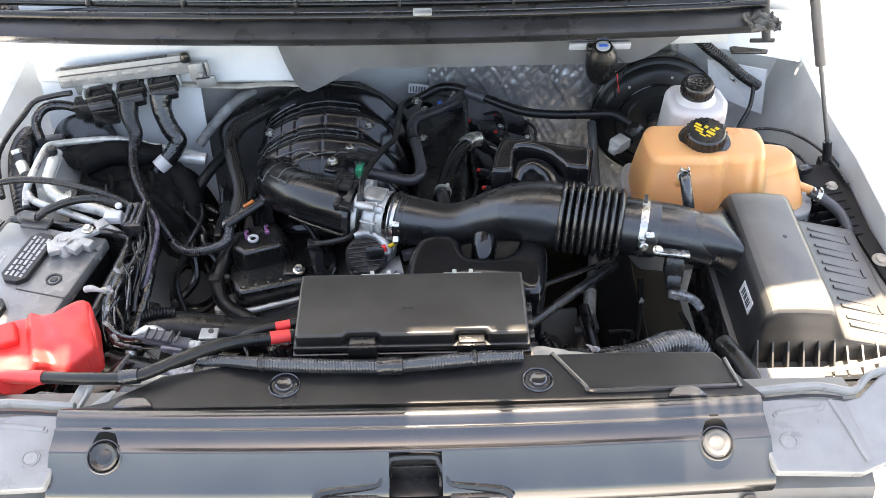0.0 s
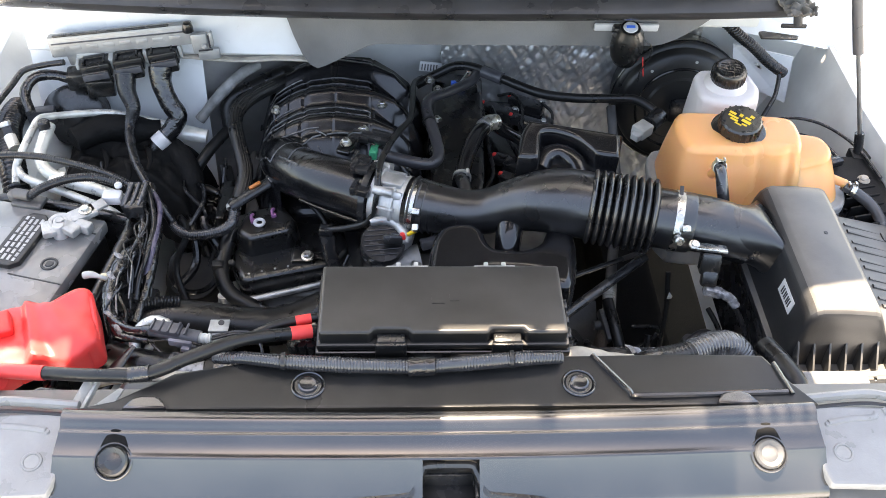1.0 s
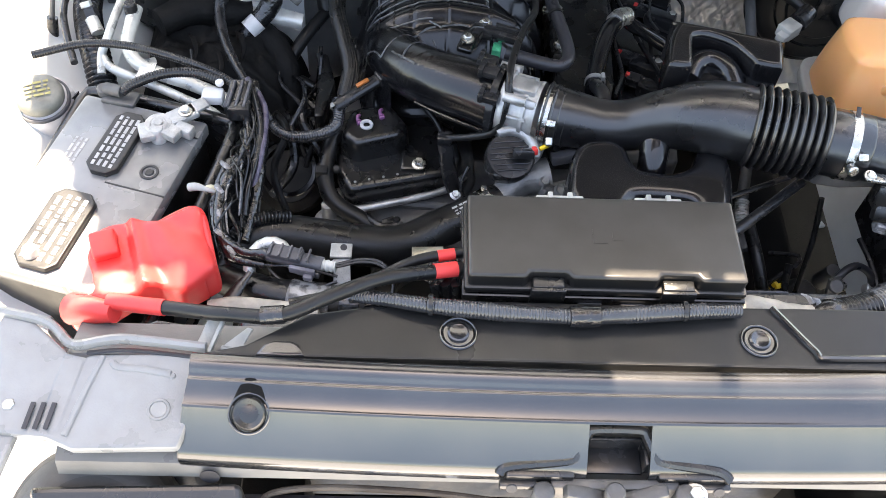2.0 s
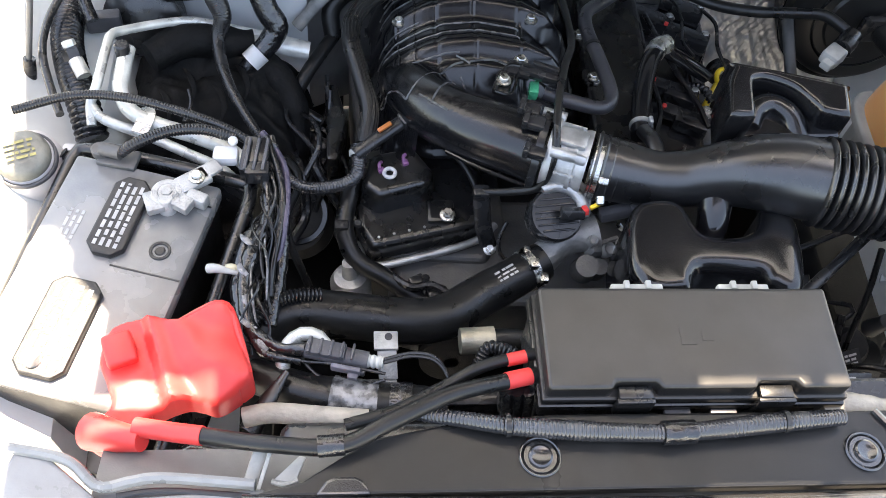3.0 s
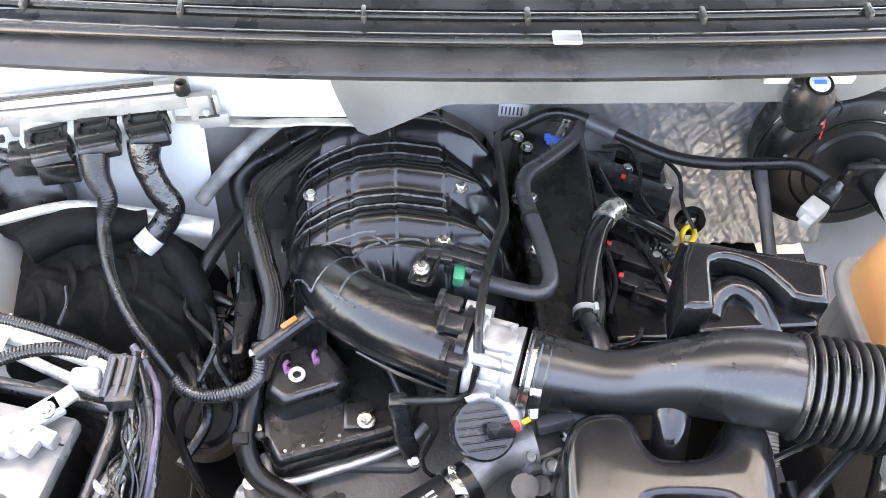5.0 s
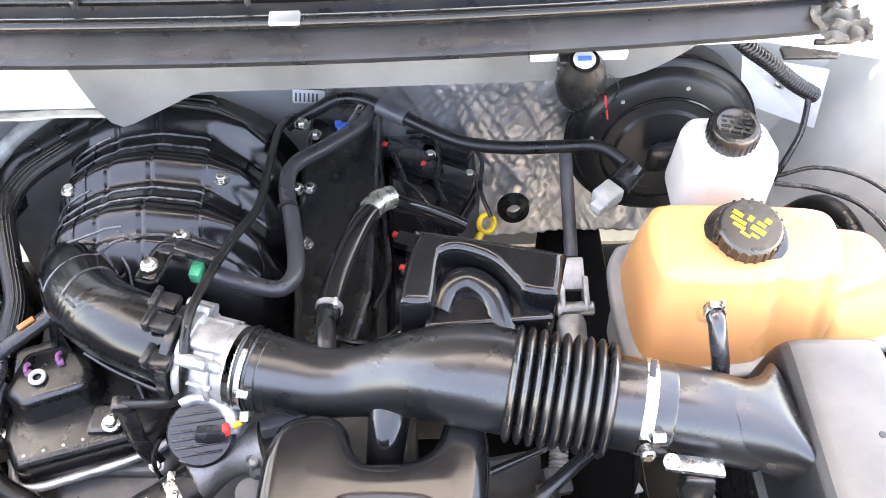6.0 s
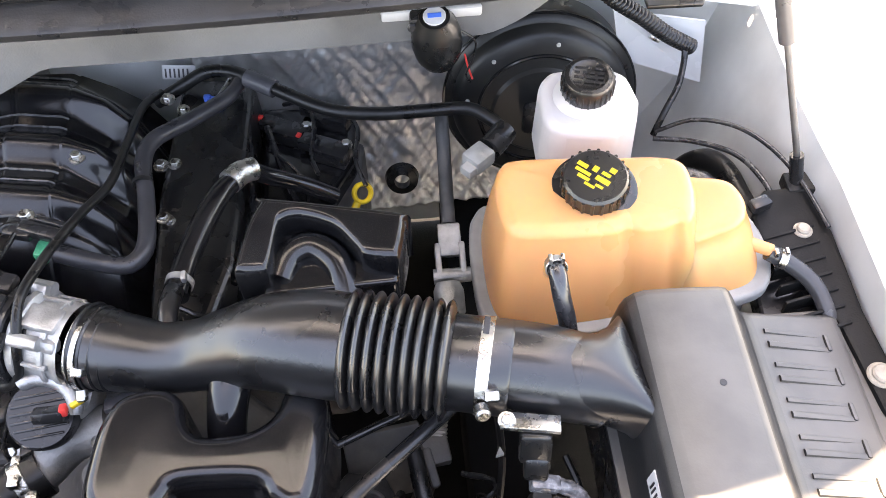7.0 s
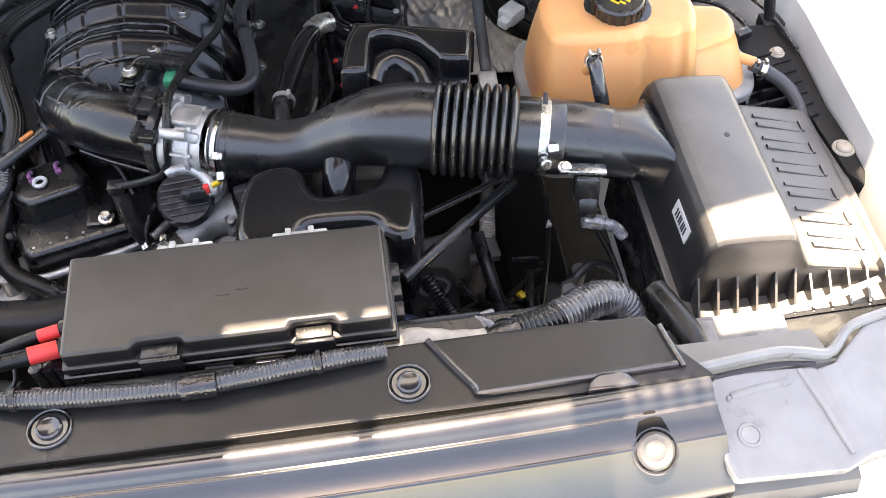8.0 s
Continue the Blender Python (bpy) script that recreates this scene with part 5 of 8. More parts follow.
part("body", merge(box(-0.095, 0.581, 0.962, 0.056, 0.016, 0.014, 0.003, m=turn(0, 0, -22)), box(-0.084, 0.590, 0.966, 0.040, 0.008, 0.010, 0.002, m=turn(0, 0, -22)), box(-0.122, 0.590, 0.960, 0.034, 0.026, 0.012, 0.003, m=turn(0, 0, -15))), BLACK, sens)
part("frame", merge(sweep([(-0.160, 0.545, 0.966), (-0.141, 0.590, 0.966), (-0.118, 0.592, 0.966)], 0.0022, 6, 0.006), sweep([(-0.160, 0.545, 0.966), (-0.138, 0.541, 0.966), (-0.124, 0.580, 0.966)], 0.0022, 6, 0.006), box(-0.146, 0.566, 0.958, 0.024, 0.040, 0.012, 0.003, m=turn(0, 0, -20))), SATIN, sens)
part("green_clip", merge(box(-0.100, 0.570, 0.940, 0.014, 0.022, 0.018, 0.003, m=turn(0, 0, -10)), box(-0.094, 0.585, 0.944, 0.006, 0.018, 0.004, 0.001, m=turn(0, 0, -20))), GREEN, sens, "green locking clip")


# ==== right side of the bay ====
# coolant tank
tank = thing("coolant_tank", (0.55, 0.49, 0.88), "amber translucent coolant tank with a black cap", "coolant tank")
lo = [(0.396, 0.545), (0.397, 0.465), (0.414, 0.432), (0.46, 0.426), (0.53, 0.430), (0.60, 0.442), (0.628, 0.460), (0.634, 0.54), (0.612, 0.585), (0.53, 0.592), (0.43, 0.592), (0.405, 0.578)]
hi = [(0.409, 0.545), (0.411, 0.500), (0.424, 0.478), (0.47, 0.472), (0.53, 0.472), (0.590, 0.475), (0.612, 0.488), (0.621, 0.530), (0.608, 0.566), (0.53, 0.576), (0.44, 0.582), (0.417, 0.572)]
side_lo = [(0.60, 0.446), (0.66, 0.450), (0.696, 0.466), (0.708, 0.51), (0.695, 0.558), (0.655, 0.582), (0.60, 0.585)]
side_hi = [(0.60, 0.480), (0.645, 0.484), (0.674, 0.498), (0.683, 0.525), (0.672, 0.553), (0.64, 0.563), (0.60, 0.563)]


def tank_flute(p, z):
    """Shallow upright flutes in the tank's front wall."""
    c = 0.006 * max(0, 1 - abs(p.x - 0.540) / 0.014) + 0.005 * max(0, 1 - abs(p.x - 0.590) / 0.012)
    return Vector((0, c if p.y < 0.49 else 0))


part("shell", merge(pillow(lo, hi, 0.915, 1.030, 0.016, 110, 0.002, tank_flute), pillow(side_lo, side_hi, 0.915, 0.998, 0.014, 70, 0.002)), AMBER, tank, smooth=60)
whole = [(0.396, 0.545), (0.397, 0.465), (0.414, 0.432), (0.46, 0.426), (0.53, 0.430), (0.60, 0.442), (0.66, 0.450), (0.696, 0.466), (0.708, 0.51), (0.695, 0.558), (0.655, 0.582), (0.53, 0.592), (0.43, 0.592), (0.405, 0.578)]
seam = [(x + (x - 0.55) * 0.085, y + (y - 0.51) * 0.15) for x, y in whole]
part("seam_flange", cushion(seam, 0.908, 0.9225, 0.004, 0.003), CLEARGREY, tank, smooth=60)
part("lower_shell", prism(whole, 0.80, 0.911, 0.01), CLEARGREY, tank)
CAPAX = Vector((-0.05, -0.12, 1)).normalized()
cp = part("cap", merge(lathe([(0.0, 0.0), (0.045, 0.0), (0.0455, 0.004), (0.043, 0.006), (0.0345, 0.007), (0.034, 0.026), (0.0315, 0.029), (0.0, 0.029)], (0.512, 0.527, 1.026), CAPAX, 44)), SATIN, tank, "black ribbed screw cap")
for i in range(22):
    a = 2 * math.pi * i / 22
    v = aim((0.512, 0.527, 1.026), CAPAX) @ Vector((0.0342 * math.cos(a), 0.0342 * math.sin(a), 0.018))
    part("grip", sweep([v - CAPAX * 0.009, v + CAPAX * 0.008], 0.0022, 6, 0.006), SATIN, cp)
face = aim((0.512, 0.527, 1.026), CAPAX)
pr = []
for u, v, w, h in ((-0.016, 0.010, 0.012, 0.005), (-0.014, 0.002, 0.018, 0.004), (-0.012, -0.005, 0.014, 0.004), (0.008, -0.004, 0.016, 0.006), (0.010, 0.004, 0.010, 0.004), (-0.004, -0.013, 0.012, 0.003), (0.006, -0.012, 0.009, 0.003), (-0.002, 0.008, 0.006, 0.007), (0.016, 0.010, 0.007, 0.006)):
    b = box(u, v, 0.0293, w, h, 0.0006, 0.0, m=turn(0, 0, -20))
    bmesh.ops.transform(b, matrix=face, verts=b.verts)
    pr.append(b)
part("print", merge(*pr), YELLOW, cp, "yellow warning print")
for at, axis, long in (((0.456, 0.437, 1.015), (0.05, -0.5, 0.7), 0.012), ((0.705, 0.492, 0.945), (0.9, -0.35, -0.2), 0.010)):
    part("nipple", sweep([Vector(at) - Vector(axis) * 0.02, Vector(at) + Vector(axis) * long], 0.0075, 14, 0.01), AMBER, tank)
hose("bleed_hose", [(0.456, 0.440, 1.026), (0.457, 0.425, 1.030), (0.460, 0.408, 1.012), (0.466, 0.396, 0.985), (0.472, 0.388, 0.94)], 0.0095, LOOMGLOSS, "short black bleed hose on the coolant tank")
hose("overflow_hose", [(0.711, 0.489, 0.9405), (0.735, 0.478, 0.930), (0.758, 0.455, 0.920), (0.768, 0.42, 0.905), (0.766, 0.39, 0.88)], 0.0100, GREYHOSE, "dull grey overflow hose leaving the coolant tank")
for at, axis in (((0.4565, 0.436, 1.029), (0, -0.8, 0.3)), ((0.722, 0.4835, 0.936), (0.9, -0.35, -0.2))):
    sc = thing("spring_clip", at, "small bright spring clip on a coolant hose", "hose clip", "spring clips")
    part("band", ring(0.0098, 0.0115, 0.009, at, axis, 24), STEEL, sc)
    for d in (-0.006, 0.006):
        part("ear", box(at[0] + d, at[1] - 0.002, at[2] + 0.012, 0.004, 0.008, 0.009, 0.001), STEEL, sc)

# brake booster and fluid reservoir
bo = thing("brake_booster", (0.505, 0.86, 0.85), "round black pressed-steel brake booster on the firewall", "brake booster")
BAX = Vector((-0.05, -0.93, 0.16)).normalized()
part("shell", lathe([(0.128, -0.06), (0.134, -0.02), (0.134, 0.0), (0.130, 0.004), (0.124, 0.006), (0.120, 0.018), (0.112, 0.024), (0.090, 0.027), (0.070, 0.029), (0.066, 0.034), (0.035, 0.036), (0, 0.036)], (0.513, 0.845, 0.845), BAX, 56), COVERBACK, bo)
at_b = aim((0.513, 0.845, 0.845), BAX)
part("pressed_rib", lathe([(0.083, 0.024), (0.085, 0.0292), (0.087, 0.0300), (0.089, 0.0292), (0.091, 0.024)], (0.513, 0.845, 0.845), BAX, 56, True), GLOSS, bo)
part("rim", ring(0.128, 0.137, 0.006, Vector((0.513, 0.845, 0.845)) - BAX * 0.006, BAX, 56), GLOSS, bo)
for a in (20, 80, 130, 170):
    v = at_b @ Vector((0.104 * math.cos(radians(a)), 0.104 * math.sin(radians(a)), 0.0255))
    part("rivet", disc(0.003, 0.002, v, BAX, 10, 0.0005), PALECONN, bo)
mc = thing("master_cylinder", (0.55, 0.70, 0.88), "cast brake master cylinder below its reservoir", "brake cylinder")
part("cylinder", sweep([(0.525, 0.80, 0.865), (0.548, 0.66, 0.885), (0.555, 0.62, 0.89)], 0.024, 20, 0.02), DARKSTEEL, mc)
part("flange", box(0.525, 0.785, 0.87, 0.09, 0.016, 0.05, 0.006), BLACK, mc)
rs = thing("brake_reservoir", (0.545, 0.675, 0.92), "milky white brake fluid reservoir with a black cap", "reservoir")
part("tank", prism([(0.487, 0.640), (0.500, 0.622), (0.560, 0.612), (0.592, 0.630), (0.602, 0.665), (0.596, 0.705), (0.575, 0.722), (0.505, 0.722), (0.488, 0.700)], 0.915, 1.008, 0.014, 4, 0.06), MILKY, rs, smooth=60)
part("shoulder", lathe([(0.040, 0), (0.036, 0.010), (0.030, 0.016), (0.029, 0.02)], (0.540, 0.672, 1.004), (-0.02, -0.1, 1), 32), MILKY, rs)
cp = part("cap", lathe([(0.029, 0.0), (0.030, 0.003), (0.0295, 0.022), (0.027, 0.026), (0.022, 0.027), (0.020, 0.0255), (0, 0.0255)], (0.540, 0.671, 1.020), (-0.03, -0.12, 1), 40), SATIN, rs, "black ribbed screw cap")
for i in range(26):
    a = 2 * math.pi * i / 26
    v = aim((0.540, 0.671, 1.020), (-0.03, -0.12, 1)) @ Vector((0.0297 * math.cos(a), 0.0297 * math.sin(a), 0.012))
    part("grip", box(v.x, v.y, v.z, 0.0025, 0.0025, 0.016, 0.0006), SATIN, cp)
bars(0.540, 0.668, 1.0462, 0.034, 0.026, 4, COVER, cp, turn(7, -2, -15), 12)
rs.location += Vector((-0.009, 0.004, 0.006))
sw = thing("brake_sensor_plug", (0.42, 0.72, 0.88), "black hose end with a pale grey wiring plug", "connector")
part("elbow", sweep([(0.452, 0.752, 0.885), (0.440, 0.738, 0.884), (0.428, 0.726, 0.882)], 0.017, 18, 0.006), BLACK, sw)
part("plug", merge(box(0.412, 0.712, 0.880, 0.034, 0.030, 0.024, 0.004, m=turn(0, 0, 40)), box(0.398, 0.695, 0.878, 0.016, 0.018, 0.014, 0.002, m=turn(0, 0, 40))), PALECONN, sw, "pale grey plug")

# alarm siren under the cowl
si = thing("alarm_siren", (0.374, 0.778, 1.0), "black egg-shaped alarm siren hung from the cowl", "siren")
part("horn", lathe([(0, -0.052), (0.012, -0.051), (0.022, -0.044), (0.028, -0.030), (0.031, -0.010), (0.030, 0.008), (0.026, 0.024), (0.019, 0.034), (0.018, 0.038), (0, 0.038)], (0.366, 0.772, 1.036), (-0.05, -0.20, 0.97), 36), SATIN, si)
part("badge", disc(0.0135, 0.0015, (0.364, 0.7645, 1.0735), (-0.05, -0.20, 0.97), 24, 0.0005), LABEL, si, "blue and white round sticker")
part("badge_mark", box(0.364, 0.7642, 1.0752, 0.016, 0.006, 0.001, 0.0, m=turn(17, 0, 0)), BLUE, si)
part("bracket", box(0.362, 0.787, 1.060, 0.12, 0.008, 0.016, 0.003, m=turn(10, 0, 0)), LABEL, si, "white mounting plate")
part("swivel", merge(box(0.345, 0.778, 1.058, 0.02, 0.022, 0.02, 0.004), disc(0.006, 0.004, (0.338, 0.766, 1.058), (0, -1, 0.2), 12)), BLACK, si)
hose("siren_wire", [(0.392, 0.772, 1.045), (0.412, 0.768, 1.03), (0.410, 0.765, 1.005), (0.402, 0.775, 0.97), (0.41, 0.80, 0.93)], 0.0014, LOOM, "thin black wire from the siren", "wire", n=6)
hose("siren_wire", [(0.400, 0.772, 1.005), (0.404, 0.770, 0.985), (0.410, 0.775, 0.96)], 0.0013, RED, "thin red wire from the siren", "wire", n=6)

# black resonator beside the fuse box
r1 = thing("front_resonator", (0.10, 0.30, 0.86), "glossy black resonator box with two notches", "resonator")
o = [(-0.010, 0.262), (-0.010, 0.30), (-0.002, 0.342), (0.016, 0.368), (0.054, 0.374), (0.076, 0.360), (0.084, 0.334), (0.096, 0.320), (0.125, 0.317), (0.150, 0.322), (0.168, 0.336), (0.180, 0.362), (0.198, 0.372), (0.216, 0.366), (0.222, 0.33), (0.217, 0.28), (0.206, 0.240), (0.184, 0.232), (0.164, 0.246), (0.148, 0.262), (0.085, 0.266), (0.070, 0.256), (0.058, 0.234), (0.012, 0.232)]
part("body", cushion(o, 0.845, 0.966, 0.018, 0.0025, 0.003), GLOSS, r1, smooth=75)
part("lower_step", prism([(0.065, 0.222), (0.200, 0.222), (0.206, 0.27), (0.075, 0.27)], 0.84, 0.905, 0.010, 3), GLOSS, r1, smooth=50)
part("pipe", sweep([(0.113, 0.318, 0.885), (0.115, 0.336, 0.920), (0.119, 0.360, 0.943), (0.124, 0.392, 0.955)], [0.019, 0.0195, 0.021, 0.024], 22, 0.006), GLOSS, r1)
# rear resonator with arched pipe
r2 = thing("rear_resonator", (0.23, 0.49, 0.93), "glossy black arched resonator box behind the intake hose", "resonator")
o = [(0.158, 0.548), (0.165, 0.556), (0.306, 0.522), (0.312, 0.512), (0.304, 0.470), (0.296, 0.464), (0.268, 0.470), (0.256, 0.486), (0.236, 0.512), (0.205, 0.527), (0.186, 0.526), (0.180, 0.516), (0.172, 0.468), (0.164, 0.460), (0.140, 0.462), (0.136, 0.470), (0.146, 0.520)]
part("body", cushion(o, 0.95, 1.027, 0.010, 0.002, 0.001), GLOSS, r2, smooth=75)
part("recess", prism([(0.160, 0.450), (0.300, 0.455), (0.305, 0.51), (0.17, 0.535)], 0.93, 0.992, 0.006, 3), GLOSS, r2)
part("arched_pipe", sweep([(0.176, 0.475, 0.985), (0.188, 0.498, 0.992), (0.212, 0.506, 0.994), (0.236, 0.488, 0.990), (0.245, 0.455, 0.975), (0.246, 0.42, 0.955)], 0.017, 22, 0.006), GLOSS, r2)
part("foot", box(0.185, 0.447, 0.975, 0.05, 0.008, 0.03, 0.003), GLOSS, r2)

# right valve cover, coil plate, breather pipe
rv = thing("right_valve_cover", (0.10, 0.70, 0.80), "black plastic valve cover beside the manifold", "valve cover")
part("cover", prism([(0.005, 0.50), (0.075, 0.49), (0.10, 0.58), (0.115, 0.90), (0.015, 0.91), (0.0, 0.70)], 0.74, 0.872, 0.010, 3, 0.04), SATIN, rv)
part("coil_deck", prism([(0.115, 0.55), (0.200, 0.55), (0.212, 0.66), (0.218, 0.74), (0.25, 0.80), (0.25, 0.895), (0.115, 0.91)], 0.72, 0.805, 0.012, 3), GLOSS, rv)
for x, y in ((0.218, 0.865), (0.215, 0.800), (0.172, 0.675), (0.180, 0.62), (0.160, 0.84)):
    cl = part("ignition_coil", merge(box(x, y, 0.815, 0.055, 0.032, 0.028, 0.005, m=turn(0, 0, -25)), box(x - 0.03, y + 0.018, 0.82, 0.028, 0.022, 0.018, 0.003, m=turn(0, 0, -25))), BLACK, rv)
    part("red_lock", box(x - 0.043, y + 0.024, 0.828, 0.007, 0.008, 0.006, 0.001, m=turn(0, 0, -25)), RED, cl, "small red lock")
    bolt(rv, (x + 0.022, y + 0.004, 0.824), r=0.006)
for p in ((0.012, 0.655, 0.878), (0.018, 0.745, 0.876), (0.022, 0.842, 0.876), (0.215, 0.655, 0.806)):
    bolt(rv, p, r=0.006)
bp = thing("breather_pipe", (0.10, 0.60, 0.90), "black breather pipe with a silver printed band", "pipe")
part("lower", sweep([(0.050, 0.505, 0.925), (0.056, 0.545, 0.922), (0.070, 0.60, 0.920), (0.088, 0.65, 0.918), (0.104, 0.676, 0.915)], [0.015, 0.014, 0.0145, 0.0145, 0.013], 18, 0.008), GLOSS, bp)
part("band", sweep([(0.100, 0.672, 0.916), (0.112, 0.690, 0.912), (0.126, 0.702, 0.905)], 0.0155, 18, 0.006), STEEL, bp, "silver printed band")
part("upper", sweep([(0.122, 0.700, 0.906), (0.140, 0.708, 0.882), (0.165, 0.714, 0.862), (0.195, 0.716, 0.840), (0.222, 0.714, 0.822)], [0.012, 0.012, 0.011, 0.012, 0.011], 16, 0.008), GLOSS, bp)
part("clip", merge(ring(0.0145, 0.0162, 0.008, (0.0525, 0.52, 0.924), (0.1, 0.7, -0.05), 22), box(0.062, 0.52, 0.940, 0.006, 0.012, 0.010, 0.002)), CAST, bp)
for pts in ([(0.15, 0.885, 0.83), (0.18, 0.87, 0.845), (0.195, 0.83, 0.84), (0.19, 0.78, 0.835), (0.20, 0.74, 0.84)], [(0.24, 0.86, 0.83), (0.255, 0.82, 0.835), (0.25, 0.77, 0.83), (0.262, 0.73, 0.82)], [(0.13, 0.80, 0.83), (0.15, 0.77, 0.845), (0.17, 0.75, 0.84), (0.185, 0.72, 0.83), (0.18, 0.67, 0.825)]):
    hose("coil_wire", pts, 0.0032, LOOM, "thin black ignition coil wire", "wire", "coil wires", n=8)
hose("coiled_lead", [(0.226, 0.670, 0.812), (0.216, 0.684, 0.820), (0.205, 0.695, 0.818), (0.19, 0.70, 0.812)], 0.008, LOOM, "short black corrugated lead beside the dipstick", "wire", n=14, rib=0.0024, pitch=0.007)
ds = thing("dipstick", (0.244, 0.713, 0.78), "yellow ring handle of the oil dipstick", "dipstick")
part("ring", lathe([(0.0125 + 0.0035 * math.cos(a), 0.005 * math.sin(a)) for a in steps(0, 2 * math.pi, 10)[:-1]], (0.256, 0.728, 0.808), (0.45, -0.65, 0.62), 24, True), YELLOW, ds)
part("stem", sweep([(0.248, 0.718, 0.800), (0.239, 0.704, 0.790), (0.230, 0.692, 0.76)], 0.0055, 10, 0.006), YELLOW, ds)

# mass-air-flow sensor on the air cleaner outlet
mf = thing("air_flow_sensor", (0.41, 0.28, 0.95), "black air flow sensor with a bright screwed plate", "sensor")
part("plate", box(0.412, 0.283, 0.998, 0.056, 0.020, 0.005, 0.001, m=turn(-18, 0, -10)), STEEL, mf)
part("body", merge(box(0.416, 0.272, 0.978, 0.030, 0.024, 0.036, 0.004, m=turn(-20, 0, -8)), box(0.416, 0.258, 0.958, 0.024, 0.018, 0.026, 0.004, m=turn(-30, 0, -8)), box(0.428, 0.262, 0.972, 0.004, 0.010, 0.034, 0.001, m=turn(-20, 0, -8))), SATIN, mf)
bolt(mf, (0.390, 0.286, 1.001), (0, -0.3, 1), 0.0055)
part("plug", merge(box(0.424, 0.246, 0.940, 0.030, 0.016, 0.014, 0.003, m=turn(0, 15, -5)), sweep([(0.436, 0.245, 0.938), (0.452, 0.240, 0.930), (0.462, 0.232, 0.920)], [0.007, 0.0085, 0.007], 10, 0.004, wobble=0.2)), FRAY, mf, "plug in torn shiny tape")
hose("sensor_lead", [(0.458, 0.234, 0.922), (0.472, 0.222, 0.90), (0.485, 0.205, 0.87), (0.492, 0.18, 0.83)], 0.0042, LOOM, "black taped lead from the air flow sensor", "wire")

# steering shaft, stays and low clutter below the intake hose
ss = thing("steering_shaft", (0.35, 0.60, 0.72), "grey steel steering shaft with a universal joint", "steering shaft")
part("upper_shaft", sweep([(0.372, 0.815, 0.855), (0.368, 0.67, 0.80)], 0.0095, 14, 0.03), DULLCAST, ss)
part("yoke", merge(box(0.367, 0.645, 0.797, 0.030, 0.045, 0.014, 0.003, m=turn(22, 0, 0)), box(0.350, 0.618, 0.785, 0.008, 0.05, 0.024, 0.003, m=turn(22, 0, 0)), box(0.382, 0.618, 0.785, 0.008, 0.05, 0.024, 0.003, m=turn(22, 0, 0)), disc(0.010, 0.05, (0.342, 0.60, 0.78), (1, 0, 0), 14)), CAST, ss)
part("joint_cup", lathe([(0.016, 0), (0.020, 0.01), (0.020, 0.04), (0.012, 0.05), (0, 0.05)], (0.360, 0.592, 0.775), (0, -0.9, -0.35), 22), CAST, ss)
part("lower_shaft", sweep([(0.355, 0.56, 0.76), (0.336, 0.459, 0.71)], 0.010, 14, 0.03), DULLCAST, ss)
part("splined_sleeve", sweep([(0.337, 0.465, 0.713), (0.329, 0.410, 0.70)], 0.013, 18, 0.01, 0.0022, 0.005), CAST, ss, "grey ribbed sleeve")
part("lower_yoke", merge(box(0.326, 0.395, 0.696, 0.034, 0.036, 0.022, 0.004, m=turn(18, 0, 10)), box(0.318, 0.375, 0.69, 0.012, 0.05, 0.028, 0.004, m=turn(18, 0, 12)), disc(0.009, 0.046, (0.298, 0.383, 0.69), (1, 0.1, 0), 14)), DULLCAST, ss)
part("stub_shaft", sweep([(0.316, 0.37, 0.685), (0.300, 0.335, 0.672), (0.285, 0.30, 0.655)], [0.012, 0.013, 0.016], 16, 0.01), RUST, ss, "rusty stub shaft")
part("rubber_collar", lathe([(0.014, 0), (0.034, 0.004), (0.036, 0.016), (0.018, 0.022)], (0.288, 0.312, 0.66), (0.25, 0.55, 0.4), 26), RUBBER, ss)
for a, b, r in (((0.185, 0.222, 0.90), (0.345, 0.352, 0.905), 0.0080), ((0.195, 0.325, 0.87), (0.345, 0.380, 0.885), 0.0045)):
    hose("engine_stay", [a, b], r, BLACK, "black tubular stay beside the engine", "stay", "engine stays", n=14, step=0.03)
solo("oil_filter", lathe([(0.030, -0.04), (0.034, -0.035), (0.034, 0.03), (0.028, 0.038), (0, 0.04)], (0.185, 0.250, 0.70), (0, -0.4, 0.9), 30), FILTERBLUE, "dark blue oil filter low beside the engine", "oil filter")
wl_ = thing("warning_label_plate", (0.20, 0.13, 0.90), "small orange and white warning label on a black plate", "label")
part("plate", box(0.212, 0.1165, 0.9420, 0.10, 0.034, 0.008, 0.002, m=turn(35, 0, 0)), BLACK, wl_)
part("white_field", box(0.212, 0.114, 0.9460, 0.058, 0.024, 0.001, 0.0, m=turn(35, 0, 0)), LABEL, wl_)
part("orange_field", box(0.199, 0.1135, 0.9468, 0.026, 0.019, 0.001, 0.0, m=turn(35, 0, 0)), ORANGE, wl_)
bars(0.226, 0.1135, 0.9469, 0.020, 0.014, 3, BARS, wl_, turn(35, 0, 0), 21)
gus = thing("steering_bracket", (0.23, 0.30, 0.70), "dull dark steel bracket plate with an oval opening", "bracket")
part("plate", prism([(0.195, 0.35), (0.215, 0.375), (0.262, 0.365), (0.275, 0.335), (0.262, 0.25), (0.235, 0.225), (0.20, 0.27)], 0.690, 0.705, 0.005), DARKSTEEL, gus)
part("opening_rim", sweep([(0.236 + 0.022 * math.cos(a), 0.330 + 0.015 * math.sin(a), 0.708) for a in steps(0, 2 * math.pi, 16)], 0.0035, 8, 0.006), DULLCAST, gus)
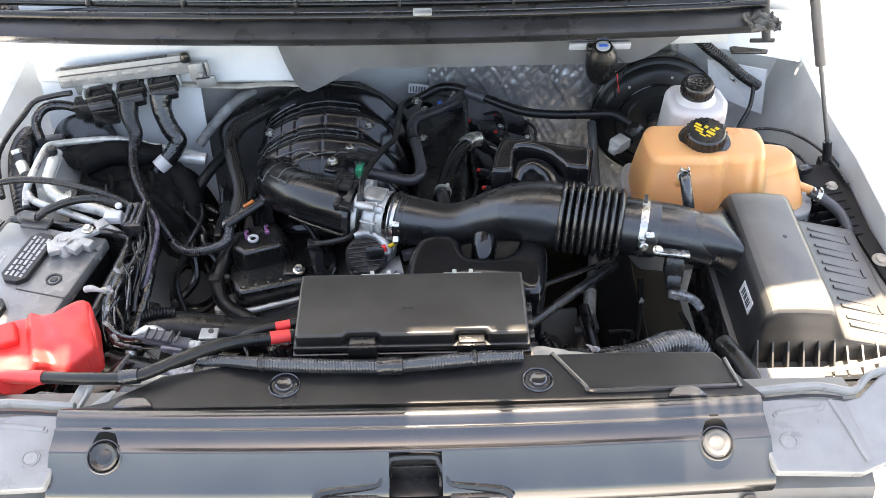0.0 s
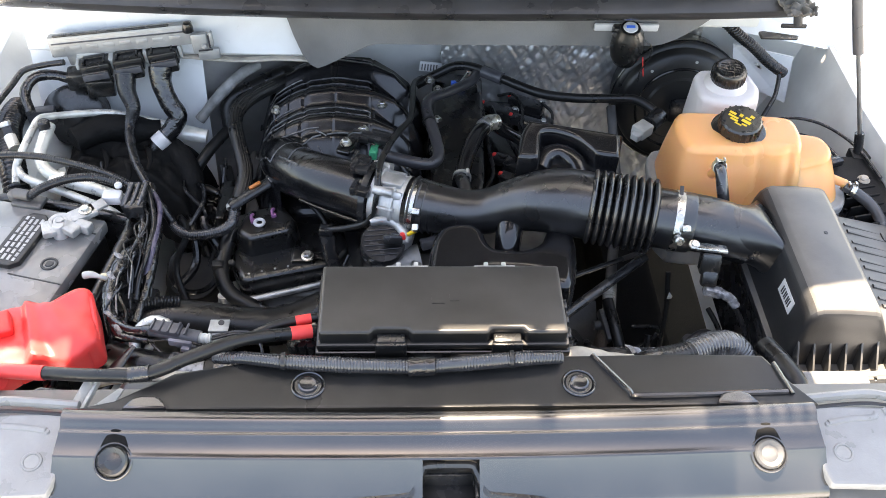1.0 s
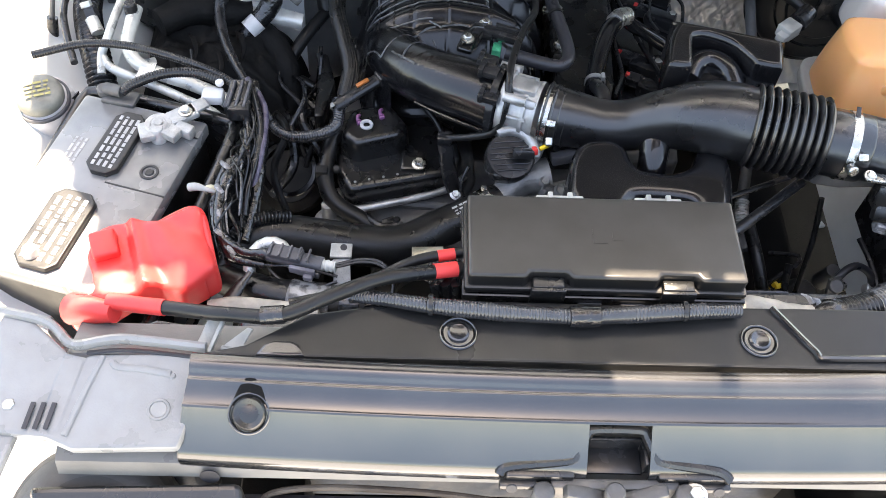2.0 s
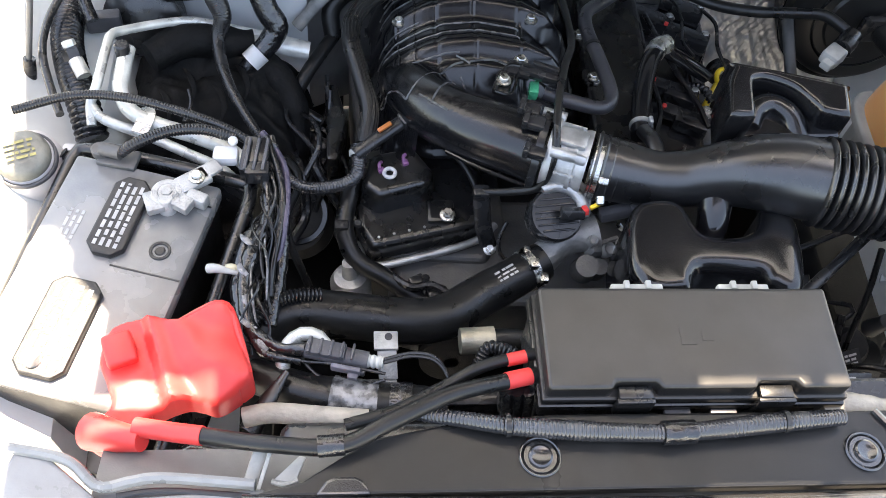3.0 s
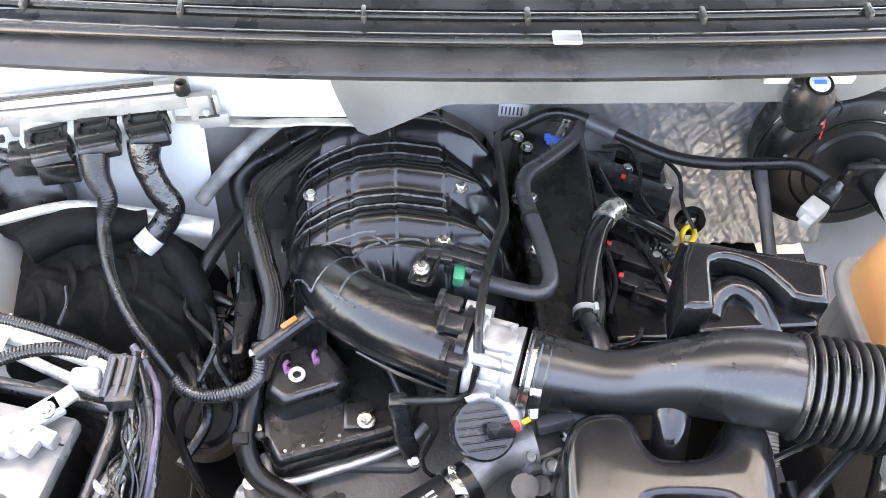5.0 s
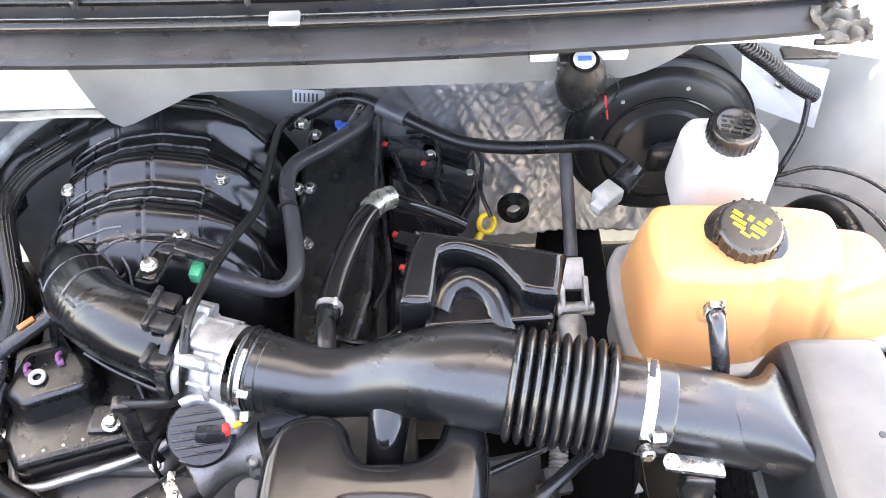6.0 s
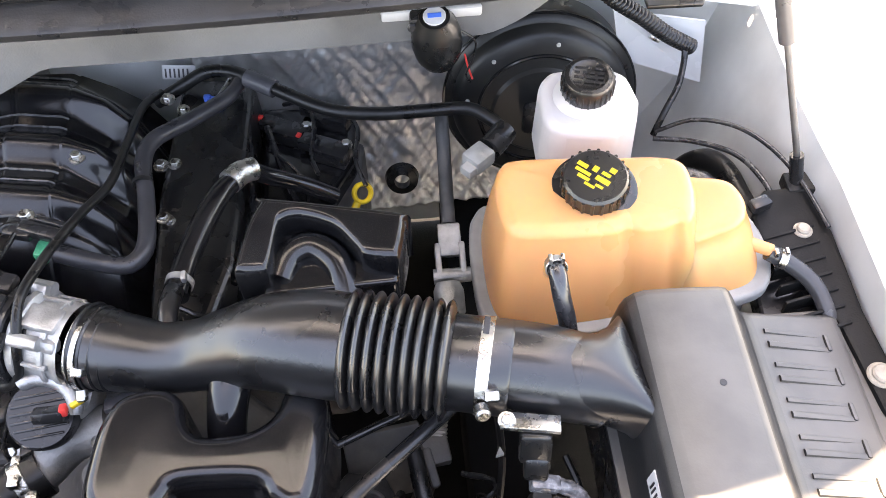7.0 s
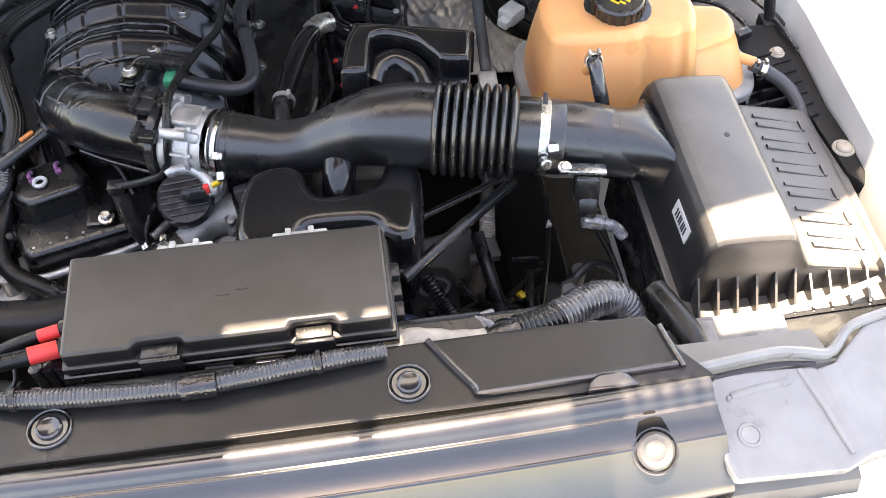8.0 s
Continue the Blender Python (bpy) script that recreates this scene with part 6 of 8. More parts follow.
part("opening", lathe([(0, 0), (0.016, 0), (0.016, 0.002), (0, 0.002)], (0.236, 0.330, 0.705), n=24), BARS, gus)
part("back_plate", box(0.262, 0.400, 0.66, 0.10, 0.012, 0.10, 0.004, m=turn(-35, 0, 8)), DULLCAST, gus)
pump = thing("power_steering_rack", (0.42, 0.28, 0.66), "dark steering gear with pipe fittings low in the bay", "steering gear")
part("housing", merge(sweep([(0.30, 0.27, 0.63), (0.38, 0.285, 0.64), (0.47, 0.29, 0.64)], [0.03, 0.036, 0.032], 22, 0.01), lathe([(0, 0), (0.030, 0), (0.030, 0.05), (0.022, 0.06), (0, 0.06)], (0.40, 0.30, 0.655), (0.05, -0.3, 0.95), 24)), DARKSTEEL, pump)
part("pale_fitting", sweep([(0.443, 0.315, 0.70), (0.443, 0.303, 0.75)], [0.014, 0.011], 16, 0.008), DULLCAST, pump)
part("curved_line", sweep([(0.41, 0.245, 0.775), (0.425, 0.262, 0.80), (0.450, 0.276, 0.803), (0.475, 0.272, 0.79), (0.485, 0.262, 0.77)], 0.006, 12, 0.006), GREYRUBBER, pump)
part("line_end", disc(0.010, 0.016, (0.481, 0.262, 0.758), (0.2, -0.3, 0.9), 18), CAST, pump)
part("bracket", merge(box(0.408, 0.237, 0.79, 0.022, 0.006, 0.05, 0.002, m=turn(-25, 8, 20)), disc(0.011, 0.006, (0.404, 0.232, 0.812), (0, -0.5, 0.8), 18)), DULLCAST, pump, "pale cast bracket")
part("yellow_tag", merge(box(0.364, 0.288, 0.725, 0.022, 0.008, 0.006, 0.001, m=turn(20, 10, 20)), box(0.356, 0.292, 0.722, 0.010, 0.006, 0.008, 0.001, m=turn(10, 30, 40))), YELLOW, pump, "yellow paper tag")
lbp = part("label", box(0.381, 0.248, 0.725, 0.036, 0.034, 0.001, 0.0, m=turn(30, 0, 15)), BARS, pump, "black label with white print")
bars(0.383, 0.2475, 0.7265, 0.022, 0.026, 4, LABEL, lbp, turn(30, 0, 15), 14)
part("clip_end", prism([(0.388, 0.318), (0.398, 0.320), (0.394, 0.330)], 0.838, 0.844, 0.001), PALECONN, pump)
part("pale_web", merge(box(0.284, 0.172, 0.835, 0.03, 0.05, 0.012, 0.003, m=turn(35, 0, 15)), box(0.262, 0.18, 0.80, 0.02, 0.05, 0.012, 0.003, m=turn(40, 0, 0))), LEAD, pump)
for i, (x, y, z) in enumerate(((0.418, 0.22, 0.77), (0.452, 0.235, 0.765), (0.47, 0.30, 0.71))):
    bolt(pump, (x, y, z), (0.2 * (-1) ** i, -0.4, 0.9), 0.006, 0.009)
for pts in ([(0.395, 0.36, 0.86), (0.398, 0.33, 0.80), (0.392, 0.30, 0.75), (0.385, 0.27, 0.70)], [(0.345, 0.24, 0.72), (0.37, 0.225, 0.76), (0.40, 0.215, 0.77), (0.43, 0.215, 0.75)], [(0.47, 0.33, 0.80), (0.482, 0.29, 0.79), (0.488, 0.24, 0.77), (0.480, 0.19, 0.72)]):
    hose("thin_line", pts, 0.0045, RUBBER, "thin black line among the steering parts", "hose", "thin lines", n=8)
hose("pump_line", [(0.30, 0.35, 0.80), (0.31, 0.29, 0.78), (0.33, 0.22, 0.72), (0.36, 0.15, 0.66)], 0.010, RUBBER, "thin black hose beside the pump")
hose("lower_loom", [(0.22, 0.30, 0.78), (0.25, 0.25, 0.76), (0.28, 0.18, 0.78), (0.30, 0.13, 0.84)], 0.012, LOOM, "black corrugated loom low in the bay", "wiring loom", rib=0.002, pitch=0.006)

# front right: taped hose, beige wrap, dark pipes by the air cleaner
th = thing("taped_hose", (0.35, 0.08, 0.96), "corrugated black hose wrapped in shiny tape", "hose")
part("wrap", sweep([(0.248, 0.058, 1.004), (0.268, 0.060, 1.008), (0.290, 0.063, 1.008)], [0.012, 0.018, 0.019], 16, 0.004, wobble=0.3), TAPE, th)
for k in range(6):
    a = 1.1 * k
    part("tape_end", sweep([(0.262 + 0.004 * k, 0.062, 1.012), (0.256 + 0.005 * k, 0.062 + 0.018 * math.cos(a), 1.014 + 0.010 * abs(math.sin(a))), (0.248 + 0.006 * k, 0.062 + 0.026 * math.cos(a), 1.012 + 0.014 * math.sin(a))], [0.003, 0.004, 0.001], 6, 0.004, flat=0.3), FRAY, th)
part("corrugated_run", sweep([(0.282, 0.062, 1.008), (0.318, 0.071, 1.006), (0.345, 0.083, 1.002)], 0.0185, 24, 0.01, 0.002, 0.0055), LOOM, th)
part("taped_run", sweep([(0.335, 0.078, 1.003), (0.365, 0.094, 0.998), (0.395, 0.104, 0.990), (0.415, 0.104, 0.978), (0.426, 0.092, 0.958), (0.430, 0.078, 0.93)], [0.0190, 0.0198, 0.0205, 0.0205, 0.0200, 0.0195], 24, 0.004, 0.0010, 0.0055, wobble=0.05), CLEARTAPE, th)
solo("wrapped_pipe", sweep([(0.150, 0.058, 1.018), (0.165, 0.060, 1.02), (0.205, 0.060, 1.018), (0.262, 0.059, 1.008)], [0.013, 0.015, 0.011, 0.012], 16, 0.004, wobble=0.15), BEIGE, "beige cloth-wrapped pipe behind the radiator cover", "pipe")
hose("wrapped_pipe", [(0.285, 0.075, 0.985), (0.34, 0.073, 0.985), (0.39, 0.068, 0.98), (0.425, 0.055, 0.975)], 0.011, BEIGE, "dusty beige pipe behind the radiator cover", "pipe", wobble=0.12)
solo("mount_block", merge(box(0.54, 0.060, 0.925, 0.13, 0.06, 0.05, 0.006), box(0.50, 0.055, 0.955, 0.03, 0.04, 0.025, 0.005)), HUMPEDGE, "pale painted mount below the air cleaner", "mount")
hose("return_hose", [(0.700, 0.750, 0.770), (0.716, 0.742, 0.800), (0.732, 0.728, 0.818), (0.744, 0.700, 0.826), (0.748, 0.660, 0.830), (0.750, 0.620, 0.832), (0.742, 0.585, 0.815)], 0.017, RUBBER, "thick black rubber hose behind the coolant tank", n=18)
hose("rubber_pipe", [(0.458, 0.115, 0.975), (0.470, 0.070, 0.985), (0.478, 0.035, 0.985), (0.480, 0.01, 0.96)], 0.015, RUBBER, "black rubber pipe beside the air cleaner")
hose("edge_strip", [(0.47, 0.082, 0.93), (0.56, 0.086, 0.934), (0.66, 0.098, 0.936), (0.74, 0.118, 0.936)], 0.0045, HUMPEDGE, "dirty grey edge strip under the air cleaner", "strip", flat=0.6)

# black fender bracket with bolts, and looms along the right apron
br = thing("fender_bracket", (0.78, 0.44, 0.88), "black ribbed plastic bracket bolted along the fender", "bracket")
part("rail", prism([(0.745, 0.60), (0.795, 0.60), (0.808, 0.53), (0.806, 0.42), (0.8115, 0.36), (0.8115, 0.30), (0.800, 0.275), (0.785, 0.30), (0.775, 0.40), (0.755, 0.48), (0.720, 0.52), (0.720, 0.56)], 0.888, 0.912, 0.005), SPLASH, br)
for i in range(7):
    y = 0.40 + i * 0.022
    part("rib", box(0.755, y, 0.904, 0.065, 0.004, 0.022, 0.001, m=turn(0, 0, 12)), SPLASH, br)
part("web", prism([(0.70, 0.40), (0.79, 0.40), (0.79, 0.55), (0.71, 0.55)], 0.86, 0.888, 0.004), BLACK, br)
for p, r in (((0.773, 0.534, 0.912), 0.008), ((0.796, 0.341, 0.912), 0.011)):
    part("washer", disc(r * 1.4, 0.003, p, n=24), BEIGE, br)
    part("bolt", disc(r, 0.004, (p[0], p[1], p[2] + 0.003), n=20), BEIGE, br)
part("connector", box(0.728, 0.567, 0.925, 0.026, 0.016, 0.014, 0.003, m=turn(0, 0, 20)), BLACK, br)
hose("apron_wire", [(0.655, 0.752, 0.86), (0.70, 0.745, 0.885), (0.745, 0.715, 0.90), (0.775, 0.665, 0.91), (0.790, 0.60, 0.92), (0.800, 0.53, 0.92)], 0.0030, LOOMGLOSS, "thin black wiring along the fender apron", "wire")
hose("apron_wire", [(0.65, 0.74, 0.86), (0.70, 0.72, 0.87), (0.74, 0.68, 0.885), (0.76, 0.63, 0.89), (0.765, 0.58, 0.89)], 0.0036, LOOMGLOSS, "black taped wiring along the fender apron", "wire")
hose("cowl_loom", [(0.560, 0.862, 1.035), (0.577, 0.855, 1.026), (0.603, 0.848, 1.006), (0.639, 0.845, 0.980), (0.677, 0.845, 0.947), (0.717, 0.848, 0.918)], 0.0115, LOOM, "black corrugated loom coming out of the cowl", "wiring loom", rib=0.0016, pitch=0.006)
hose("cowl_wire", [(0.706, 0.844, 0.925), (0.704, 0.83, 0.910), (0.692, 0.80, 0.895), (0.67, 0.77, 0.88), (0.655, 0.755, 0.85)], 0.0045, LOOM, "thin black wire below the cowl loom", "wire")
hose("wheel_loom", [(0.62, 0.70, 0.84), (0.66, 0.675, 0.86), (0.70, 0.655, 0.86), (0.72, 0.62, 0.85), (0.70, 0.60, 0.83)], 0.014, TAPE, "black taped bundle beside the coolant tank", "wiring loom", wobble=0.2)
pb = thing("hinge_support", (0.66, 0.84, 0.90), "pale blue-white painted hinge support panel", "panel", kind="structure")
part("plate", sheet([[(0.610, 0.878, 0.965), (0.738, 0.872, 0.940)], [(0.625, 0.868, 0.888), (0.752, 0.868, 0.829)]], 0.004), PAINT, pb)
part("upper_plate", sheet([[(0.545, 0.945, 1.06), (0.83, 0.93, 1.04)], [(0.565, 0.885, 1.0), (0.815, 0.875, 0.955)]], 0.004), PAINT, pb)
part("stud", box(0.668, 0.862, 0.925, 0.018, 0.006, 0.005, 0.001, m=turn(0, 35, 0)), STEEL, pb)


# ==== left side of the bay ====
# left valve cover with coil plate
lv = thing("left_valve_cover", (-0.25, 0.48, 0.76), "black plastic valve cover with a pale gasket edge", "valve cover")
part("cover", prism([(-0.345, 0.43), (-0.325, 0.395), (-0.17, 0.435), (-0.145, 0.47), (-0.16, 0.54), (-0.25, 0.60), (-0.36, 0.56)], 0.755, 0.800, 0.010, 3), SATIN, lv)
part("gasket_edge", sweep([(-0.345, 0.425, 0.762), (-0.325, 0.388, 0.762), (-0.25, 0.402, 0.765), (-0.17, 0.428, 0.768), (-0.14, 0.455, 0.77)], 0.006, 10, 0.01), CAST, lv, "pale machined gasket edge")
part("coil_tower", prism([(-0.340, 0.475), (-0.315, 0.455), (-0.245, 0.478), (-0.235, 0.50), (-0.265, 0.545), (-0.325, 0.53)], 0.79, 0.842, 0.010, 3, 0.12), SATIN, lv)
part("bolt_boss", merge(prism([(-0.245, 0.435), (-0.205, 0.435), (-0.205, 0.475), (-0.245, 0.475)], 0.79, 0.808, 0.005)), SATIN, lv)
for x, y in ((-0.312, 0.498), (-0.277, 0.512)):
    part("purple_clip", merge(box(x, y, 0.844, 0.009, 0.009, 0.007, 0.002, m=turn(0, 0, 20)), sweep([(x - 0.002, y, 0.848), (x - 0.003, y + 0.006, 0.851), (x, y + 0.011, 0.849)], 0.0028, 8, 0.003)), PURPLE, lv, "purple locking clip")
part("white_ring", lathe([(0.008 + 0.003 * math.cos(a), 0.003 * math.sin(a)) for a in steps(0, 2 * math.pi, 8)[:-1]], (-0.300, 0.492, 0.846), (0, 0, 1), 18, True), LABEL, lv)
for p in ((-0.2155, 0.446, 0.808), (-0.357, 0.445, 0.79)):
    bolt(lv, p, (0, -0.1, 1), 0.0075, 0.010)
for i in range(4):
    part("rivet", disc(0.0022, 0.0015, (-0.315 + i * 0.022, 0.412 + i * 0.006, 0.800), n=10, bev=0.0004), CAST, lv)
cc = thing("coil_connector", (-0.31, 0.54, 0.87), "black wiring plug with an orange lock", "connector")
part("body", sweep([(-0.350, 0.508, 0.868), (-0.285, 0.552, 0.885)], 0.011, 10, 0.02, flat=0.8), BLACK, cc)
part("rear_body", box(-0.268, 0.560, 0.89, 0.04, 0.024, 0.022, 0.004, m=turn(0, -10, 32)), BLACK, cc)
part("orange_lock", box(-0.308, 0.540, 0.890, 0.022, 0.007, 0.004, 0.001, m=turn(0, -12, 32)), ORANGE, cc, "orange lock")
hose("coil_lead", [(-0.255, 0.548, 0.88), (-0.22, 0.53, 0.865), (-0.19, 0.50, 0.85), (-0.17, 0.46, 0.835)], 0.005, RUBBER, "thin black lead over the valve cover", "wire")
hose("coil_lead", [(-0.14, 0.40, 0.86), (-0.15, 0.385, 0.84), (-0.145, 0.37, 0.82), (-0.125, 0.365, 0.81)], 0.003, LOOM, "thin black lead below the throttle body", "wire")
tk = thing("throttle_bracket", (-0.16, 0.41, 0.78), "black steel bracket with a vapour line and bolt", "bracket")
part("arm", sweep([(-0.176, 0.425, 0.880), (-0.170, 0.408, 0.84), (-0.158, 0.398, 0.80)], 0.012, 12, 0.01, flat=0.4), BLACK, tk)
part("line", sweep([(-0.178, 0.428, 0.892), (-0.14, 0.420, 0.905), (-0.105, 0.412, 0.93), (-0.092, 0.430, 0.975), (-0.088, 0.47, 0.995), (-0.075, 0.53, 0.985), (-0.055, 0.60, 0.965), (-0.035, 0.66, 0.945), (-0.03, 0.74, 0.925), (-0.025, 0.83, 0.90), (-0.01, 0.875, 0.88)], 0.0055, 12, 0.008), RUBBER, tk, "black vapour line")
bolt(tk, (-0.157, 0.394, 0.80), (0, -0.5, 0.9), 0.006)
part("connector", box(-0.178, 0.428, 0.890, 0.022, 0.018, 0.016, 0.003), BLACK, tk)

# thermostat housing and radiator hose
tm = thing("thermostat_housing", (-0.05, 0.37, 0.82), "cast aluminium thermostat outlet with bolts", "housing")
part("neck", sweep([(-0.10, 0.345, 0.845), (-0.06, 0.372, 0.862), (-0.02, 0.380, 0.868)], [0.022, 0.023, 0.028], 22, 0.006, wobble=0.05), CASTMID, tm)
part("flange", merge(box(-0.005, 0.375, 0.855, 0.075, 0.045, 0.025, 0.008, m=turn(10, 20, 20)), lathe([(0, 0), (0.018, 0), (0.016, 0.03), (0, 0.03)], (-0.035, 0.34, 0.83), (0, -0.3, 1), 18), lathe([(0, 0), (0.014, 0), (0.012, 0.03), (0, 0.03)], (-0.015, 0.345, 0.82), (0, -0.3, 1), 18)), DULLCAST, tm)
bolt(tm, (0.02, 0.388, 0.872), (0, 0, 1), 0.0065)
for x, y, z, r in ((-0.005, 0.352, 0.868, 0.010), (0.018, 0.362, 0.860, 0.012), (-0.030, 0.358, 0.880, 0.008), (0.034, 0.380, 0.858, 0.009)):
    part("boss", lathe([(0, -0.02), (r, -0.02), (r, 0.004), (r * 0.8, 0.007), (r * 0.5, 0.004), (0, 0.004)], (x, y, z), (0.1, -0.35, 0.93), 16), CASTMID, tm)
part("web", merge(box(-0.012, 0.362, 0.862, 0.050, 0.006, 0.022, 0.002, m=turn(0, 10, 25)), box(0.010, 0.348, 0.850, 0.006, 0.045, 0.020, 0.002, m=turn(0, 0, 15))), CASTMID, tm)
part("plug_block", merge(box(0.004, 0.392, 0.900, 0.050, 0.018, 0.016, 0.003, m=turn(-15, -5, 12)), box(0.030, 0.394, 0.904, 0.016, 0.022, 0.020, 0.003, m=turn(-15, -5, 12))), GREYCONN, tm, "dark grey wiring block")
rh = thing("radiator_hose", (-0.3, 0.26, 0.82), "thick black upper radiator hose with a bright clamp", "hose")
part("hose", sweep([(-0.475, 0.195, 0.855), (-0.462, 0.232, 0.868), (-0.425, 0.252, 0.872), (-0.36, 0.250, 0.870), (-0.29, 0.246, 0.862), (-0.235, 0.256, 0.852), (-0.185, 0.290, 0.846), (-0.135, 0.320, 0.846), (-0.095, 0.345, 0.848)], [0.026, 0.028, 0.030, 0.030, 0.030, 0.030, 0.029, 0.028, 0.027], 26, 0.008), RUBBER, rh)
part("clamp", merge(ring(0.0275, 0.0295, 0.013, (-0.120, 0.329, 0.8465), (0.6, 0.35, 0.02), 32), box(-0.112, 0.322, 0.878, 0.012, 0.014, 0.012, 0.002), box(-0.098, 0.310, 0.862, 0.012, 0.014, 0.010, 0.002), box(-0.118, 0.348, 0.868, 0.010, 0.014, 0.010, 0.002)), STEEL, rh)
bars(-0.150, 0.3115, 0.8735, 0.030, 0.018, 3, PRINT, rh, turn(0, 0, 32), 31)
solo("loom_over_hose", sweep([(-0.478, 0.20, 0.89), (-0.470, 0.225, 0.902), (-0.452, 0.246, 0.905), (-0.425, 0.258, 0.905), (-0.39, 0.262, 0.902)], 0.010, 14, 0.01, 0.0022, 0.005), LOOM, "black corrugated loom over the radiator hose", "wiring loom")
for x0, x1, z in ((-0.222, -0.180, 0.905),):
    pc = thing("pipe_coupling", (x0, 0.198, 0.89), "dull gold steel pipe coupling beside the fuse box", "coupling")
    part("sleeve", sweep([(x0, 0.196, z), (x1, 0.198, z)], 0.0165, 24, 0.02), material("passivated_steel", (0.46, 0.42, 0.33), 0.4, 0.7, scale=40, bump=0.3), pc)
    part("hose_end", sweep([(x1, 0.198, z), (-0.165, 0.198, z), (-0.10, 0.198, z - 0.01)], 0.0135, 18, 0.01), RUBBER, pc)
hose("fuse_loom", [(-0.200, 0.165, 0.90), (-0.19, 0.180, 0.915), (-0.175, 0.178, 0.92), (-0.158, 0.17, 0.92)], 0.010, LOOM, "black corrugated loom entering the fuse box", "wiring loom", rib=0.002, pitch=0.005)

# heater and coolant hoses at the left of the engine
hh = thing("heater_hose", (-0.35, 0.65, 0.80), "ribbed black heater hose curving past the manifold", "hose")
main = [(-0.262, 0.838, 0.905), (-0.298, 0.795, 0.915), (-0.341, 0.742, 0.920), (-0.357, 0.692, 0.916), (-0.343, 0.630, 0.902), (-0.329, 0.575, 0.885), (-0.335, 0.528, 0.866)]
part("run", sweep(main, 0.0138, 18, 0.008), RUBBER, hh)
for k in range(8):
    a = math.pi * (0.1 + 0.8 * k / 7)
    part("flute", sweep([Vector(p) + Vector((0.0138 * math.cos(a) * 0.95, 0.0138 * math.cos(a) * -0.3, 0.0138 * math.sin(a))) for p in main[1:]], 0.0013, 6, 0.012), RUBBER, hh)
part("joint", ring(0.011, 0.0130, 0.008, (-0.345, 0.512, 0.860), (-0.1, 0.9, 0.4), 22), PALECONN, hh)
part("lower_run", sweep([(-0.346, 0.526, 0.866), (-0.344, 0.500, 0.855), (-0.350, 0.482, 0.848), (-0.372, 0.472, 0.842), (-0.41, 0.470, 0.836), (-0.436, 0.480, 0.836), (-0.452, 0.497, 0.839)], [0.0105, 0.010, 0.010, 0.0098, 0.0095, 0.009, 0.0085], 14, 0.006, 0.0006, 0.004), LOOMGLOSS, hh)
part("elbow", sweep([(-0.262, 0.835, 0.905), (-0.275, 0.852, 0.905), (-0.300, 0.845, 0.90), (-0.34, 0.818, 0.895), (-0.372, 0.800, 0.888), (-0.388, 0.785, 0.87), (-0.385, 0.765, 0.84)], [0.0155, 0.016, 0.015, 0.0135, 0.0145, 0.0145, 0.014], 18, 0.006), RUBBER, hh)
for x, y, z in ((-0.315, 0.836, 0.8985), (-0.345, 0.8155, 0.894)):
    part("band", ring(0.0145, 0.0165, 0.007, (x, y, z), (-0.8, -0.5, -0.1), 22), GLOSS, hh)
hose("coolant_pipe", [(-0.350, 0.50, 0.82), (-0.362, 0.455, 0.805), (-0.362, 0.415, 0.795), (-0.345, 0.385, 0.78), (-0.30, 0.362, 0.765), (-0.255, 0.335, 0.745), (-0.23, 0.31, 0.72)], 0.0135, RUBBER, "curved black coolant pipe below the valve cover", n=18)
solo("pipe_clip", merge(box(-0.368, 0.425, 0.80, 0.02, 0.016, 0.03, 0.003), disc(0.006, 0.01, (-0.345, 0.43, 0.805), (0, -0.3, 1), 12)), DARKSTEEL, "dark clip on the coolant pipe", "clip")
cn = thing("canister", (-0.36, 0.37, 0.66), "dull grey metal canister low beside the engine", "canister")
part("can", lathe([(0.0, 0), (0.028, 0), (0.030, 0.01), (0.030, 0.055), (0.024, 0.068), (0.012, 0.072), (0.010, 0.10), (0, 0.10)], (-0.352, 0.372, 0.68), (-0.05, 0.1, 1), 28), CAST, cn)
ac = thing("compressor", (-0.47, 0.52, 0.55), "black compressor and belt pulley low beside the battery", "compressor")
part("body", lathe([(0, 0), (0.055, 0), (0.06, 0.02), (0.06, 0.10), (0.045, 0.11), (0.045, 0.13), (0, 0.13)], (-0.44, 0.58, 0.58), (0.0, -0.55, 0.85), 30), DARKSTEEL, ac)
part("pulley_groove", ring(0.040, 0.050, 0.02, (-0.44, 0.53, 0.682), (0.0, -0.55, 0.85), 36), GLOSS, ac)
part("bracket", prism([(-0.392, 0.55), (-0.376, 0.55), (-0.362, 0.63), (-0.378, 0.70), (-0.394, 0.70)], 0.66, 0.80, 0.006), SATIN, ac)
part("hub", lathe([(0, 0.026), (0.010, 0.026), (0.012, 0.018), (0.024, 0.016), (0.026, 0.022), (0.032, 0.022), (0.034, 0.014), (0.044, 0.012), (0.046, 0.0)], (-0.425, 0.612, 0.725), (0.0, -0.45, 0.9), 36), SATIN, ac)
part("clutch_ring", ring(0.046, 0.056, 0.018, (-0.425, 0.612, 0.718), (0.0, -0.45, 0.9), 40), SATIN, ac)
part("mount_arm", merge(sweep([(-0.46, 0.655, 0.76), (-0.43, 0.66, 0.772), (-0.40, 0.650, 0.765)], [0.008, 0.010, 0.008], 10, 0.008), sweep([(-0.475, 0.60, 0.73), (-0.468, 0.565, 0.70), (-0.455, 0.54, 0.66)], [0.010, 0.013, 0.012], 12, 0.008)), SATIN, ac)
